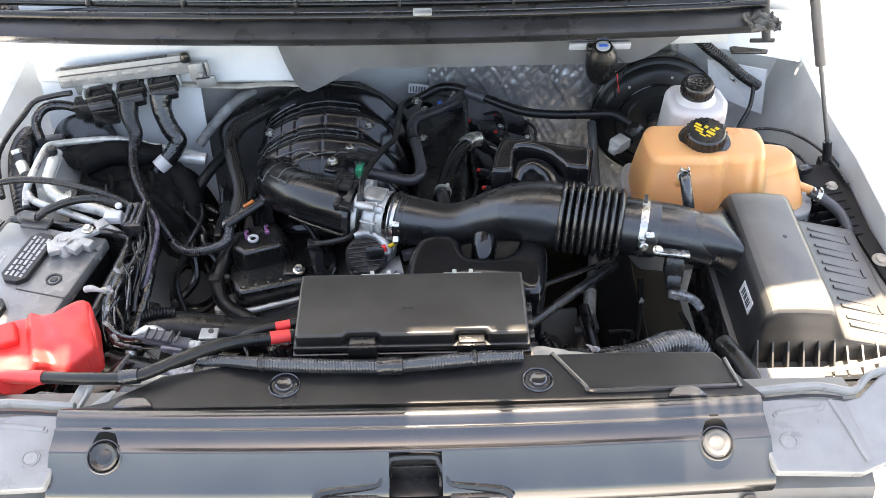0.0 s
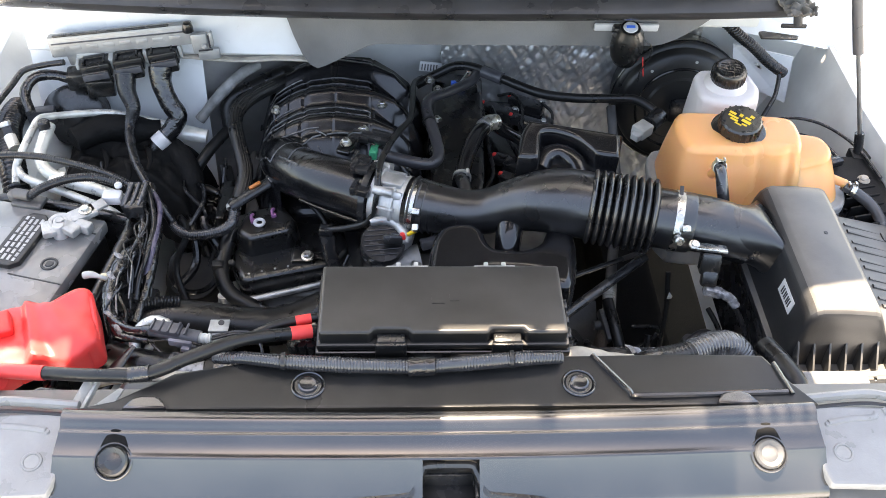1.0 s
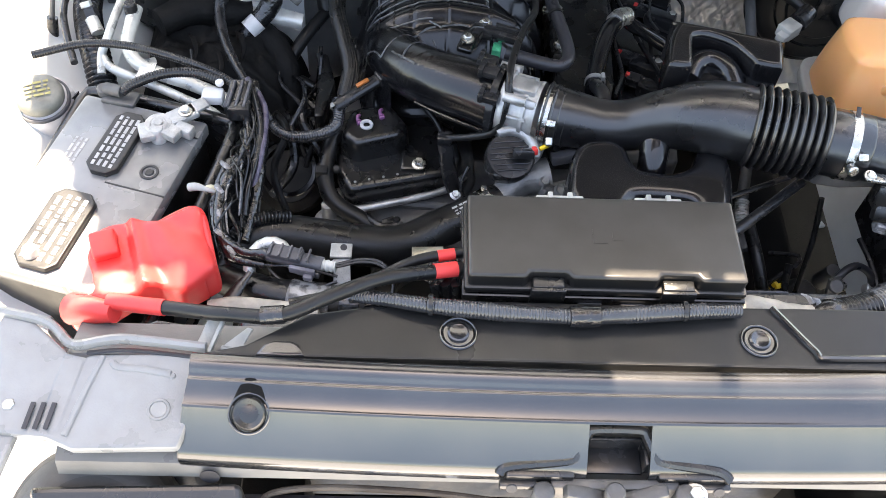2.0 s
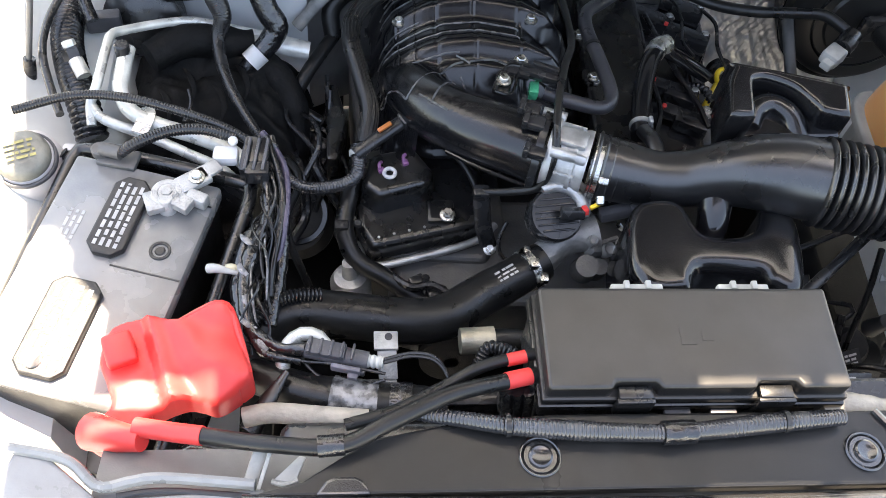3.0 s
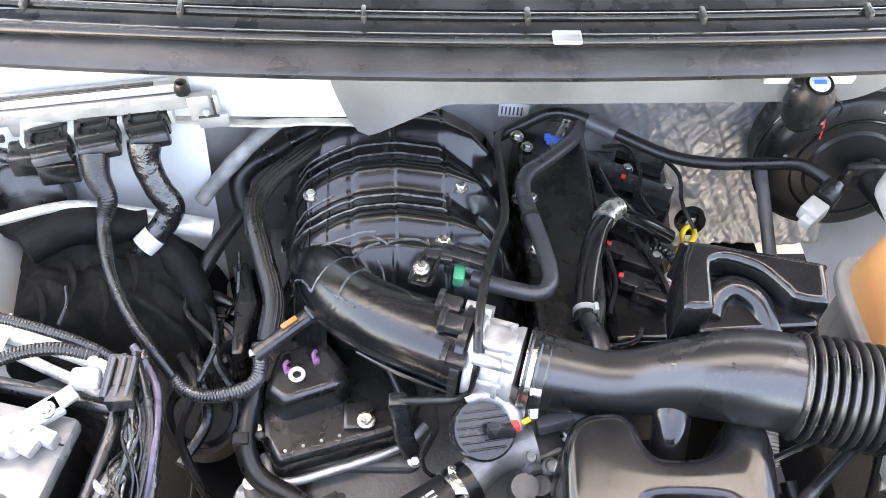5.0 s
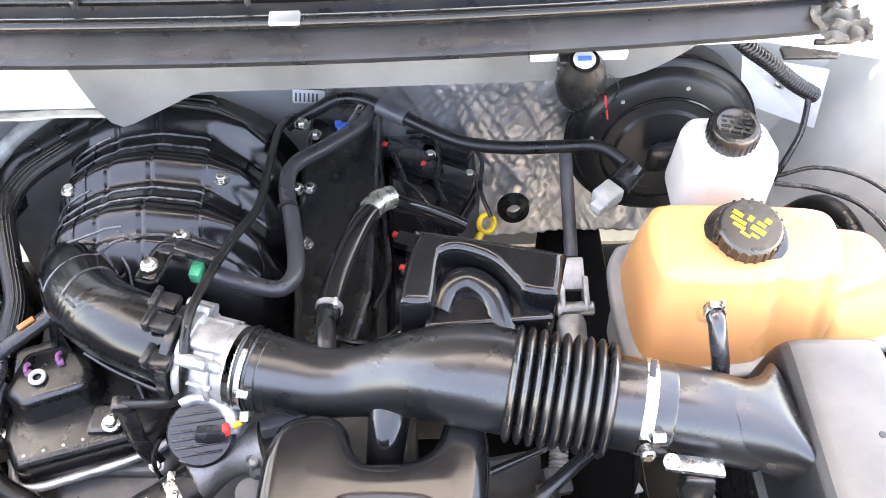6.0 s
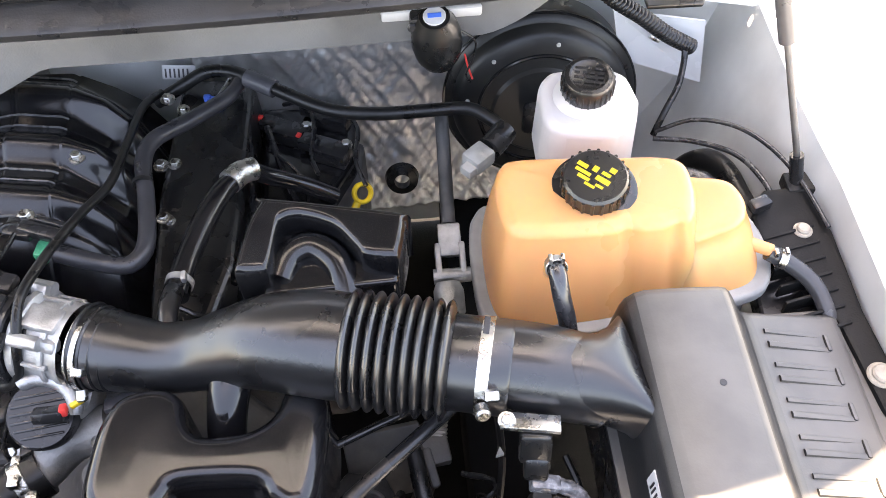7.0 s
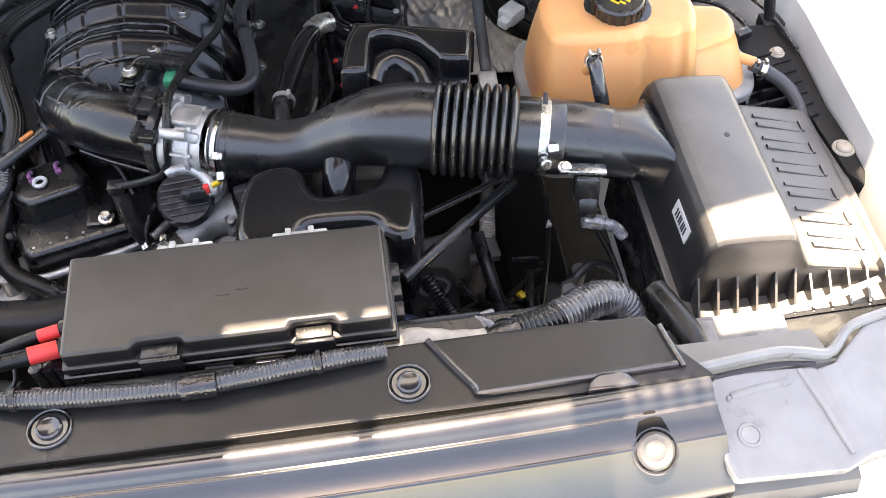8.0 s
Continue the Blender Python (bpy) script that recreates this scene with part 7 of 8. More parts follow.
for k, r in enumerate((0.018, 0.027)):
    part("arch_rib", sweep([(-0.428 + r * math.cos(a) * 1.25, 0.632 + 0.002 * k, 0.742 + r * math.sin(a) * 0.8) for a in steps(0, math.pi, 14)], 0.0042, 8, 0.005), GLOSS, ac)
part("mount_face", prism([(-0.482, 0.565), (-0.392, 0.560), (-0.388, 0.622), (-0.470, 0.628)], 0.60, 0.728, 0.008, 3), SATIN, ac)
part("mount_edge", sweep([(-0.486, 0.640, 0.742), (-0.470, 0.652, 0.760), (-0.445, 0.660, 0.766), (-0.405, 0.655, 0.764)], [0.004, 0.006, 0.006, 0.004], 8, 0.006), CASTMID, ac, "grey worn casting edge")
part("alloy_arm", prism([(-0.448, 0.735), (-0.432, 0.72), (-0.420, 0.69), (-0.428, 0.665), (-0.442, 0.68)], 0.685, 0.70, 0.004), LEAD, ac, "pale alloy casting edge")

# long grey breather hose and booster hose over the rear of the engine
pv = thing("breather_hose", (0.0, 0.68, 0.90), "grey rubber breather hose with a blue quick clip", "hose")
part("hose", sweep([(-0.085, 0.568, 0.938), (-0.050, 0.556, 0.936), (-0.010, 0.545, 0.936), (0.008, 0.553, 0.936), (0.014, 0.580, 0.935), (0.006, 0.645, 0.932), (-0.004, 0.705, 0.930), (0.004, 0.745, 0.925), (0.040, 0.785, 0.912), (0.085, 0.835, 0.90), (0.103, 0.875, 0.895)], 0.0105, 16, 0.008), GREYRUBBER, pv)
part("sleeve", ring(0.0105, 0.0125, 0.006, (0.0, 0.665, 0.932), (-0.1, 1, 0), 20), RUBBER, pv)
qf = part("quick_fitting", sweep([(0.058, 0.842, 0.872), (0.078, 0.872, 0.878), (0.088, 0.893, 0.882)], 0.0065, 14, 0.008), STEEL, pv, "bright quick fitting")
part("blue_clip", merge(box(0.0645, 0.853, 0.876, 0.024, 0.012, 0.014, 0.003, m=turn(0, 0, -20)), box(0.054, 0.858, 0.880, 0.010, 0.008, 0.010, 0.002)), BLUE, qf, "blue locking clip")
bh = thing("booster_hose", (0.2, 0.82, 0.87), "black vacuum hose running to the brake booster", "hose")
part("hose", sweep([(-0.02, 0.872, 0.865), (0.02, 0.880, 0.885), (0.056, 0.888, 0.900), (0.095, 0.880, 0.903), (0.148, 0.845, 0.902), (0.22, 0.800, 0.900), (0.285, 0.785, 0.900), (0.345, 0.784, 0.900), (0.405, 0.783, 0.899), (0.432, 0.768, 0.893), (0.448, 0.755, 0.886)], 0.0092, 14, 0.008), RUBBER, bh)
part("joint", sweep([(0.112, 0.868, 0.903), (0.150, 0.843, 0.902)], 0.0125, 14, 0.01), GREYCONN, bh, "grey tape joint")
solo("hose_grommet", lathe([(0.022, 0), (0.026, 0.004), (0.024, 0.014), (0.012, 0.018), (0.012, 0.002)], (0.311, 0.845, 0.70), (0, -0.9, 0.3), 26, True), RUBBER, "black rubber grommet in the firewall", "grommet")
pl = thing("paper_label", (0.009, 0.921, 0.866), "small white barcode label behind the manifold", "label")
part("sheet", box(0.010, 0.9160, 0.878, 0.046, 0.0012, 0.020, 0.0, m=turn(-25, 6, 0)), LABEL, pl)
part("print_bar", merge(*[box(-0.008 + i * 0.006, 0.9150, 0.879 - 0.0006 * i, 0.0025, 0.0012, 0.013, 0.0, m=turn(-25, 6, 0)) for i in range(6)]), GREYCONN, pl)

# battery cable along the radiator cover
bc = thing("battery_cable", (-0.38, 0.03, 1.03), "thick black battery cable with red end sleeves", "cable")
part("cable", sweep([(-0.560, 0.045, 1.021), (-0.498, 0.031, 1.035), (-0.431, 0.016, 1.050), (-0.365, 0.010, 1.060), (-0.311, 0.034, 1.064), (-0.254, 0.061, 1.062), (-0.194, 0.080, 1.050), (-0.152, 0.092, 1.042)], 0.0085, 18, 0.008, wobble=0.03), RUBBER, bc)
part("red_sleeve", sweep([(-0.567, 0.047, 1.020), (-0.53, 0.038, 1.028), (-0.498, 0.031, 1.035)], 0.0098, 18, 0.008), RED, bc, "red sleeve")
part("red_sleeve", sweep([(-0.196, 0.0795, 1.0505), (-0.170, 0.0870, 1.0460)], 0.0092, 18, 0.008), RED, bc, "red sleeve")
part("tape_joint", sweep([(-0.385, 0.010, 1.058), (-0.36, 0.011, 1.0605)], 0.0105, 16, 0.006, wobble=0.1), TAPE, bc)
b2 = thing("battery_cable", (-0.22, 0.09, 1.02), "second black battery cable entering the fuse box", "cable")
part("cable", sweep([(-0.36, 0.040, 1.035), (-0.31, 0.055, 1.035), (-0.262, 0.079, 1.035), (-0.215, 0.101, 1.042), (-0.153, 0.116, 1.042)], 0.0065, 16, 0.008), RUBBER, b2)
part("red_sleeve", sweep([(-0.192, 0.1065, 1.0425), (-0.172, 0.1110, 1.0425)], 0.0072, 16, 0.008), RED, b2, "red sleeve")
fl = thing("front_loom", (-0.05, 0.02, 1.05), "black corrugated loom taped and lying along the fuse box", "wiring loom")
part("sleeve", sweep([(-0.290, 0.052, 1.035), (-0.255, 0.040, 1.052), (-0.20, 0.029, 1.058), (-0.116, 0.021, 1.060), (-0.04, 0.018, 1.060), (-0.015, 0.019, 1.060), (0.06, 0.026, 1.060), (0.110, 0.030, 1.060), (0.150, 0.034, 1.056)], [0.0075, 0.0085, 0.0098, 0.0104, 0.0094, 0.0094, 0.0104, 0.0099, 0.0085], n=18, rib=0.0010, pitch=0.0040), LOOMGLOSS, fl)
part("tape_band", sweep([(-0.045, 0.0182, 1.060), (-0.012, 0.0192, 1.060)], 0.0118, 16, 0.006, wobble=0.12), TAPE, fl, "black tape band")
for x, y in ((-0.20, 0.0292), (0.085, 0.0285)):
    part("tie_wrap", ring(0.0102, 0.0118, 0.005, (x - 0.0025, y, 1.0585 if x < 0 else 1.0602), (1, 0.0, 0.0), 24), BLACK, fl)
solo("cable_drop", merge(*[sweep([(-0.195 + i * 0.012, 0.075, 1.035), (-0.19 + i * 0.011, 0.07, 1.0), (-0.188 + i * 0.010, 0.065, 0.955)], 0.007, 10, 0.01) for i in range(3)]), TAPE, "taped wires dropping beside the fuse box", "wiring loom")

# clutter between battery and fuse box
gc = thing("grey_connector", (-0.36, 0.15, 0.94), "grey wiring connector with a twisted lead", "connector")
part("body", merge(sweep([(-0.405, 0.160, 0.962), (-0.335, 0.145, 0.960)], 0.011, 12, 0.01, flat=0.8), box(-0.382, 0.156, 0.967, 0.045, 0.020, 0.012, 0.003, m=turn(0, 0, -12)), box(-0.352, 0.140, 0.955, 0.03, 0.016, 0.01, 0.002, m=turn(0, 0, -12))), GREYCONN, gc)
for k in range(5):
    part("grip_rib", box(-0.400 + 0.012 * k, 0.1598 - 0.0025 * k, 0.9735, 0.003, 0.020, 0.004, 0.001, m=turn(0, 0, -12)), GREYCONN, gc)
part("latch", merge(box(-0.360, 0.134, 0.962, 0.034, 0.006, 0.012, 0.002, m=turn(0, 0, -12)), box(-0.352, 0.128, 0.958, 0.012, 0.010, 0.008, 0.002, m=turn(0, 0, -12))), VIOLETGREY, gc, "violet-grey latch")
part("seal_end", sweep([(-0.335, 0.145, 0.960), (-0.318, 0.142, 0.961)], 0.008, 12, 0.004, 0.0015, 0.006), PALECONN, gc)
for d in (0, 0.004):
    part("lead", sweep([(-0.318, 0.142 + d, 0.961), (-0.285, 0.148 + d, 0.965), (-0.258, 0.140 + d, 0.968), (-0.245, 0.118, 0.965), (-0.250, 0.10 + d, 0.955), (-0.28, 0.092, 0.95)], 0.0022, 8, 0.006), LOOM, gc)
sb = thing("lifting_bracket", (-0.313, 0.165, 0.90), "pale steel bracket with a bolt hole", "bracket")
part("plate", merge(box(-0.314, 0.176, 0.948, 0.028, 0.026, 0.004, 0.001, m=turn(-12, 0, 0)), box(-0.312, 0.150, 0.938, 0.022, 0.034, 0.004, 0.001, m=turn(28, 0, 4)), box(-0.312, 0.134, 0.905, 0.022, 0.005, 0.05, 0.002)), LEAD, sb)
part("hole", disc(0.0045, 0.001, (-0.311, 0.180, 0.9505), (0, -0.2, 0.97), 14, 0.0002), BARS, sb)
rb = thing("taped_pipe", (-0.37, 0.11, 0.90), "black pipe joint wrapped in crinkled tape", "pipe")
part("run", sweep([(-0.47, 0.15, 0.915), (-0.435, 0.135, 0.92), (-0.40, 0.122, 0.922), (-0.345, 0.110, 0.925), (-0.29, 0.105, 0.928), (-0.245, 0.10, 0.93)], [0.020, 0.022, 0.024, 0.025, 0.024, 0.020], 20, 0.006, wobble=0.08), RUBBER, rb)
part("silver_tape", sweep([(-0.375, 0.116, 0.924), (-0.345, 0.110, 0.926), (-0.322, 0.107, 0.928)], 0.0262, 20, 0.006, wobble=0.06), material("grey_worn_tape", (0.20, 0.20, 0.20), 0.28, 0.2, scale=70, var=0.95, bump=0.8, bump_scale=90), rb, "worn grey tape")
part("tape_tail", sweep([(-0.31, 0.106, 0.929), (-0.285, 0.104, 0.93)], 0.0255, 20, 0.005, wobble=0.12), TAPE, rb)
hose("gold_pipe", [(-0.47, 0.085, 0.945), (-0.44, 0.088, 0.95), (-0.39, 0.083, 0.952), (-0.335, 0.078, 0.952)], 0.0115, BEIGE, "dusty beige metal pipe in front of the taped joint", "pipe", n=16)
hose("chrome_arc", [(-0.432, 0.140, 0.925), (-0.430, 0.165, 0.942), (-0.415, 0.182, 0.950), (-0.394, 0.182, 0.950), (-0.380, 0.168, 0.942)], 0.0085, PIPE, "small curved aluminium pipe", "pipe")
solo("drain_spout", merge(sweep([(-0.425, 0.135, 0.955), (-0.445, 0.105, 0.945), (-0.465, 0.075, 0.93)], [0.004, 0.010, 0.013], 12, 0.006, flat=0.5)), SATIN, "black plastic spout beside the battery", "spout")

# wiring along the battery
wl1 = [(-0.463, 0.452, 0.975), (-0.448, 0.41, 0.965), (-0.440, 0.37, 0.955), (-0.444, 0.32, 0.945), (-0.450, 0.28, 0.935), (-0.452, 0.25, 0.92)]
hose("battery_loom", wl1, 0.0045, LOOM, "black wiring loom down the side of the battery", "wiring loom", wobble=0.1)
hose("battery_loom", [(-0.470, 0.468, 0.962), (-0.455, 0.448, 0.960), (-0.439, 0.416, 0.955), (-0.435, 0.373, 0.952), (-0.437, 0.333, 0.945), (-0.446, 0.29, 0.92)], 0.0045, VIOLETWIRE, "pale violet wire down the side of the battery", "wire")
hose("taped_loom", [(-0.452, 0.350, 0.925), (-0.468, 0.335, 0.94), (-0.482, 0.305, 0.942), (-0.487, 0.27, 0.94), (-0.486, 0.235, 0.94), (-0.476, 0.205, 0.942), (-0.462, 0.185, 0.945), (-0.435, 0.165, 0.953), (-0.405, 0.160, 0.96)], [0.008, 0.010, 0.011, 0.010, 0.009, 0.009, 0.008, 0.007, 0.007], TAPE, "shiny taped loom turning towards the grey connector", "wiring loom", n=16, step=0.005, wobble=0.28)
hose("taped_loom", [(-0.455, 0.36, 0.91), (-0.450, 0.32, 0.915), (-0.452, 0.28, 0.90), (-0.455, 0.25, 0.88)], [0.010, 0.013, 0.013, 0.011], TAPE, "thick taped loom standing beside the battery tray", "wiring loom", n=16, step=0.005, wobble=0.15)
solo("fir_clip", sweep([(-0.502, 0.275, 0.945), (-0.495, 0.272, 0.948), (-0.486, 0.268, 0.945)], [0.005, 0.006, 0.004], 10, 0.003), material("cream_plastic", (0.62, 0.58, 0.42), 0.45), "small cream loom clip", "clip")
hose("rear_wire", [(-0.775, 0.478, 0.985), (-0.707, 0.499, 0.990), (-0.647, 0.499, 0.990), (-0.585, 0.484, 0.988), (-0.524, 0.463, 0.983), (-0.480, 0.445, 0.970)], 0.0062, LOOM, "black corrugated wire arching behind the battery", "wire", rib=0.0006, pitch=0.0036)
hose("rear_wire", [(-0.640, 0.424, 0.972), (-0.620, 0.432, 0.982), (-0.582, 0.447, 0.987), (-0.54, 0.453, 0.985), (-0.500, 0.448, 0.975)], 0.0075, LOOM, "short black corrugated wire behind the battery", "wire", rib=0.0008, pitch=0.0038)
jb = thing("junction_plug", (-0.485, 0.43, 0.95), "dark junction plug with a white cap behind the battery", "connector")
part("body", merge(box(-0.475, 0.425, 0.962, 0.034, 0.050, 0.03, 0.003, m=turn(10, 0, -8)), box(-0.472, 0.402, 0.965, 0.03, 0.02, 0.024, 0.002)), BLACK, jb)
for dx in (-0.011, 0.0, 0.011):
    part("fin", box(-0.473 + dx, 0.42, 0.979, 0.004, 0.045, 0.006, 0.001, m=turn(10, 0, -8)), GREYCONN, jb)
part("white_cap", merge(box(-0.512, 0.425, 0.968, 0.032, 0.024, 0.018, 0.006), disc(0.006, 0.006, (-0.503, 0.438, 0.98))), LABEL, jb)
solo("ground_lug", merge(box(-0.645, 0.425, 0.958, 0.05, 0.028, 0.008, 0.003, m=turn(0, 0, -12)), disc(0.010, 0.012, (-0.668, 0.432, 0.96)), sweep([(-0.665, 0.432, 0.97), (-0.64, 0.424, 0.972)], 0.009, 12, 0.005)), DULLCAST, "dark and silver hold-down lug at the battery's end", "lug")
solo("shelf_plate", prism([(-0.75, 0.44), (-0.66, 0.455), (-0.65, 0.50), (-0.74, 0.50)], 0.885, 0.893, 0.003), PAINT, "white painted shelf beside the battery", "bracket")

# fluid reservoir beside the battery
pr = thing("washer_reservoir", (-0.765, 0.445, 0.88), "milky reservoir neck with a black and yellow cap", "reservoir")
part("neck", lathe([(0.050, -0.08), (0.047, -0.01), (0.044, 0.012), (0.036, 0.02), (0, 0.02)], (-0.770, 0.447, 0.915), (0.0, -0.15, 1), 34), MILKY, pr)
cp = part("cap", lathe([(0, 0), (0.0335, 0), (0.0345, 0.006), (0.033, 0.014), (0.029, 0.018), (0.018, 0.021), (0, 0.022)], (-0.768, 0.440, 0.936), (0.0, -0.15, 1), 40), CAPDUST, pr, "dusty olive cap with worn yellow print")
bars(-0.767, 0.436, 0.9595, 0.036, 0.030, 4, YELLOWDUST, cp, turn(8, 0, 20), 17)
part("neck_ring", ring(0.036, 0.0405, 0.006, (-0.768, 0.441, 0.929), (0, -0.15, 1), 40), GREYCONN, pr)
part("strap", sweep([(-0.725, 0.455, 0.93), (-0.712, 0.45, 0.915), (-0.705, 0.44, 0.895)], 0.008, 10, 0.01, 0.002, 0.006), BLACK, pr)

# air-conditioning lines
al = thing("air_conditioning_lines", (-0.62, 0.55, 0.88), "pale aluminium air-conditioning pipes with service caps", "pipes")
part("pipe", sweep([(-0.695, 0.500, 0.930), (-0.697, 0.525, 0.945), (-0.688, 0.545, 0.962), (-0.684, 0.60, 0.966), (-0.682, 0.632, 0.962), (-0.668, 0.652, 0.952), (-0.615, 0.698, 0.924), (-0.575, 0.714, 0.91), (-0.50, 0.722, 0.882), (-0.43, 0.722, 0.862)], 0.0065, 14, 0.008), PIPE, al)
part("pipe", sweep([(-0.653, 0.598, 0.975), (-0.656, 0.570, 0.968), (-0.658, 0.540, 0.958), (-0.645, 0.515, 0.945), (-0.610, 0.500, 0.935), (-0.56, 0.487, 0.928), (-0.515, 0.470, 0.92), (-0.49, 0.45, 0.91)], 0.0105, 16, 0.008), PIPE, al)
part("pipe", sweep([(-0.698, 0.526, 0.944), (-0.680, 0.508, 0.934), (-0.624, 0.491, 0.922), (-0.565, 0.462, 0.92), (-0.52, 0.438, 0.918), (-0.49, 0.41, 0.90)], 0.007, 14, 0.008), PIPE, al)
part("strap", band([(-0.630, 0.525, 0.940), (-0.622, 0.505, 0.948), (-0.630, 0.480, 0.942)], 0.022, 0.002), STEEL, al)
part("service_port", sweep([(-0.712, 0.572, 0.945), (-0.724, 0.592, 0.955)], 0.010, 14, 0.01), PIPE, al)
part("service_cap", lathe([(0, 0), (0.014, 0), (0.014, 0.016), (0, 0.018)], (-0.726, 0.596, 0.952), (-0.3, 0.6, 0.7), 6), BLACK, al)
part("cap_bolt", disc(0.009, 0.008, (-0.731, 0.606, 0.966), (-0.3, 0.5, 0.8), 6, 0.001), PIPE, al)
part("service_cap", lathe([(0, 0), (0.010, 0), (0.010, 0.026), (0.008, 0.028), (0, 0.028)], (-0.657, 0.585, 0.965), (0, 0.1, 1), 18), BLACK, al)
hose("apron_loom", [(-0.762, 0.735, 0.905), (-0.760, 0.70, 0.915), (-0.752, 0.65, 0.92), (-0.735, 0.595, 0.92), (-0.715, 0.545, 0.92), (-0.700, 0.50, 0.90)], 0.0225, LOOM, "wide black corrugated loom along the apron by the battery", "wiring loom", n=22, rib=0.0032, pitch=0.0085)
hose("apron_wire", [(-0.660, 0.750, 0.998), (-0.70, 0.752, 0.99), (-0.735, 0.746, 0.982), (-0.750, 0.717, 0.972), (-0.768, 0.662, 0.962), (-0.767, 0.60, 0.96), (-0.745, 0.535, 0.955), (-0.730, 0.50, 0.95)], 0.0055, LOOM, "thin black loom looping over the apron by the battery", "wire")
hose("apron_wire", [(-0.650, 0.752, 0.958), (-0.69, 0.756, 0.966), (-0.720, 0.746, 0.966), (-0.734, 0.72, 0.952), (-0.722, 0.69, 0.93)], 0.0095, TAPE, "black taped loom behind the control unit plug", "wiring loom", wobble=0.12)

# insulated receiver and blower housing below the control unit
iv = thing("insulated_receiver", (-0.58, 0.62, 0.78), "black insulated receiver and pipes below the control unit", "receiver")
rows = []
for i in range(57):
    row = []
    for j in range(41):
        u, v = i / 56, j / 40
        x, y = -0.690 + 0.275 * u, 0.535 + 0.185 * v + 0.02 * math.sin(3 * u)
        q = Vector((x * 11, y * 13, 0.7))
        fold = 0.030 * abs(noise.noise(q)) + 0.016 * abs(noise.noise(q * 2.3)) + 0.006 * noise.noise(q * 6)
        edge = min(1.0, 5.0 * min(u, 1 - u), 4.0 * min(v, 1 - v))
        row.append((x + 0.008 * noise.noise(q * 3), y + 0.008 * noise.noise(q * 3 + Vector((4, 0, 0))), 0.845 + fold - 0.10 * (1 - edge) ** 2 - 0.05 * max(0.0, u - 0.7) / 0.3 + 0.020 * v))
    rows.append(row)
part("foam_mat", sheet(rows, 0.006), FOAM, iv, "crumpled black foam mat", smooth=60)
for k, (x, y) in enumerate(((-0.600, 0.655), (-0.555, 0.625), (-0.525, 0.665), (-0.630, 0.615))):
    part("fold_edge", sweep([(x, y, 0.874), (x + 0.012, y - 0.02, 0.880), (x + 0.020, y - 0.045, 0.878), (x + 0.016, y - 0.060, 0.868)], [0.002, 0.005, 0.0045, 0.002], 8, 0.006, flat=0.6, wobble=0.3), FOAM, iv)
part("lower_can", lathe([(0, 0), (0.06, 0.0), (0.064, 0.01), (0.064, 0.09), (0.05, 0.10), (0, 0.10)], (-0.585, 0.615, 0.70), (0, -0.15, 1), 30), FOAM, iv)
part("insulated_pipe", sweep([(-0.645, 0.655, 0.895), (-0.60, 0.690, 0.895), (-0.545, 0.705, 0.88), (-0.505, 0.715, 0.872)], [0.022, 0.026, 0.026, 0.020], 20, 0.008, wobble=0.1), FOAM, iv)
part("pipe_end", sweep([(-0.505, 0.715, 0.872), (-0.475, 0.718, 0.864), (-0.42, 0.715, 0.855)], 0.014, 18, 0.01), PIPE, iv)
part("drain_elbow", sweep([(-0.500, 0.700, 0.855), (-0.470, 0.675, 0.845), (-0.445, 0.640, 0.82), (-0.440, 0.60, 0.775), (-0.445, 0.57, 0.73)], [0.018, 0.022, 0.023, 0.022, 0.020], 18, 0.006, wobble=0.10), FOAM, iv)
part("hanging_lead", sweep([(-0.585, 0.60, 0.89), (-0.58, 0.575, 0.888), (-0.588, 0.55, 0.88)], 0.003, 8, 0.006), LOOM, iv)
bw = thing("blower_housing", (-0.69, 0.74, 0.85), "round black blower housing behind the apron loom", "blower")
part("drum", lathe([(0, 0), (0.05, 0), (0.058, 0.012), (0.058, 0.05), (0.045, 0.06), (0, 0.062)], (-0.665, 0.78, 0.865), (0.0, -0.9, 0.45), 34), SATIN, bw)
part("side_block", box(-0.715, 0.715, 0.905, 0.05, 0.02, 0.03, 0.004, m=turn(0, 0, 10)), GREYCONN, bw)
hose("floor_pipe", [(-0.44, 0.76, 0.86), (-0.40, 0.785, 0.90), (-0.36, 0.81, 0.93), (-0.33, 0.845, 0.93)], [0.010, 0.011, 0.011, 0.010], HUMPEDGE, "dusty pale pipe rising along the firewall hump", "pipe", n=16, wobble=0.12)
hose("floor_pipe", [(-0.38, 0.77, 0.84), (-0.42, 0.70, 0.83), (-0.45, 0.65, 0.80), (-0.47, 0.60, 0.76)], 0.011, RUBBER, "black drain hose on the firewall hump", "hose", n=14)

# engine control unit with three plugs
eu = thing("control_unit", (-0.55, 0.80, 0.96), "silver engine control unit with three large plugs", "control unit")
EM = Matrix.Translation((-0.545, 0.802, 0.996)) @ turn(0, -6, 10)


def in_unit(bm):
    bmesh.ops.transform(bm, matrix=EM, verts=bm.verts)
    return bm


part("case", box(-0.560, 0.789, 1.022, 0.262, 0.020, 0.040, 0.004, m=turn(-8, -6, 2)), ALLOY, eu)
part("seam", merge(box(-0.560, 0.7785, 1.008, 0.256, 0.003, 0.0022, 0.0005, m=turn(-8, -6, 2)), box(-0.560, 0.7785, 1.031, 0.250, 0.003, 0.0018, 0.0005, m=turn(-8, -6, 2))), GREYCONN, eu)
part("lower_case", in_unit(box(0, -0.002, 0.004, 0.24, 0.012, 0.03, 0.004)), ALLOY, eu)
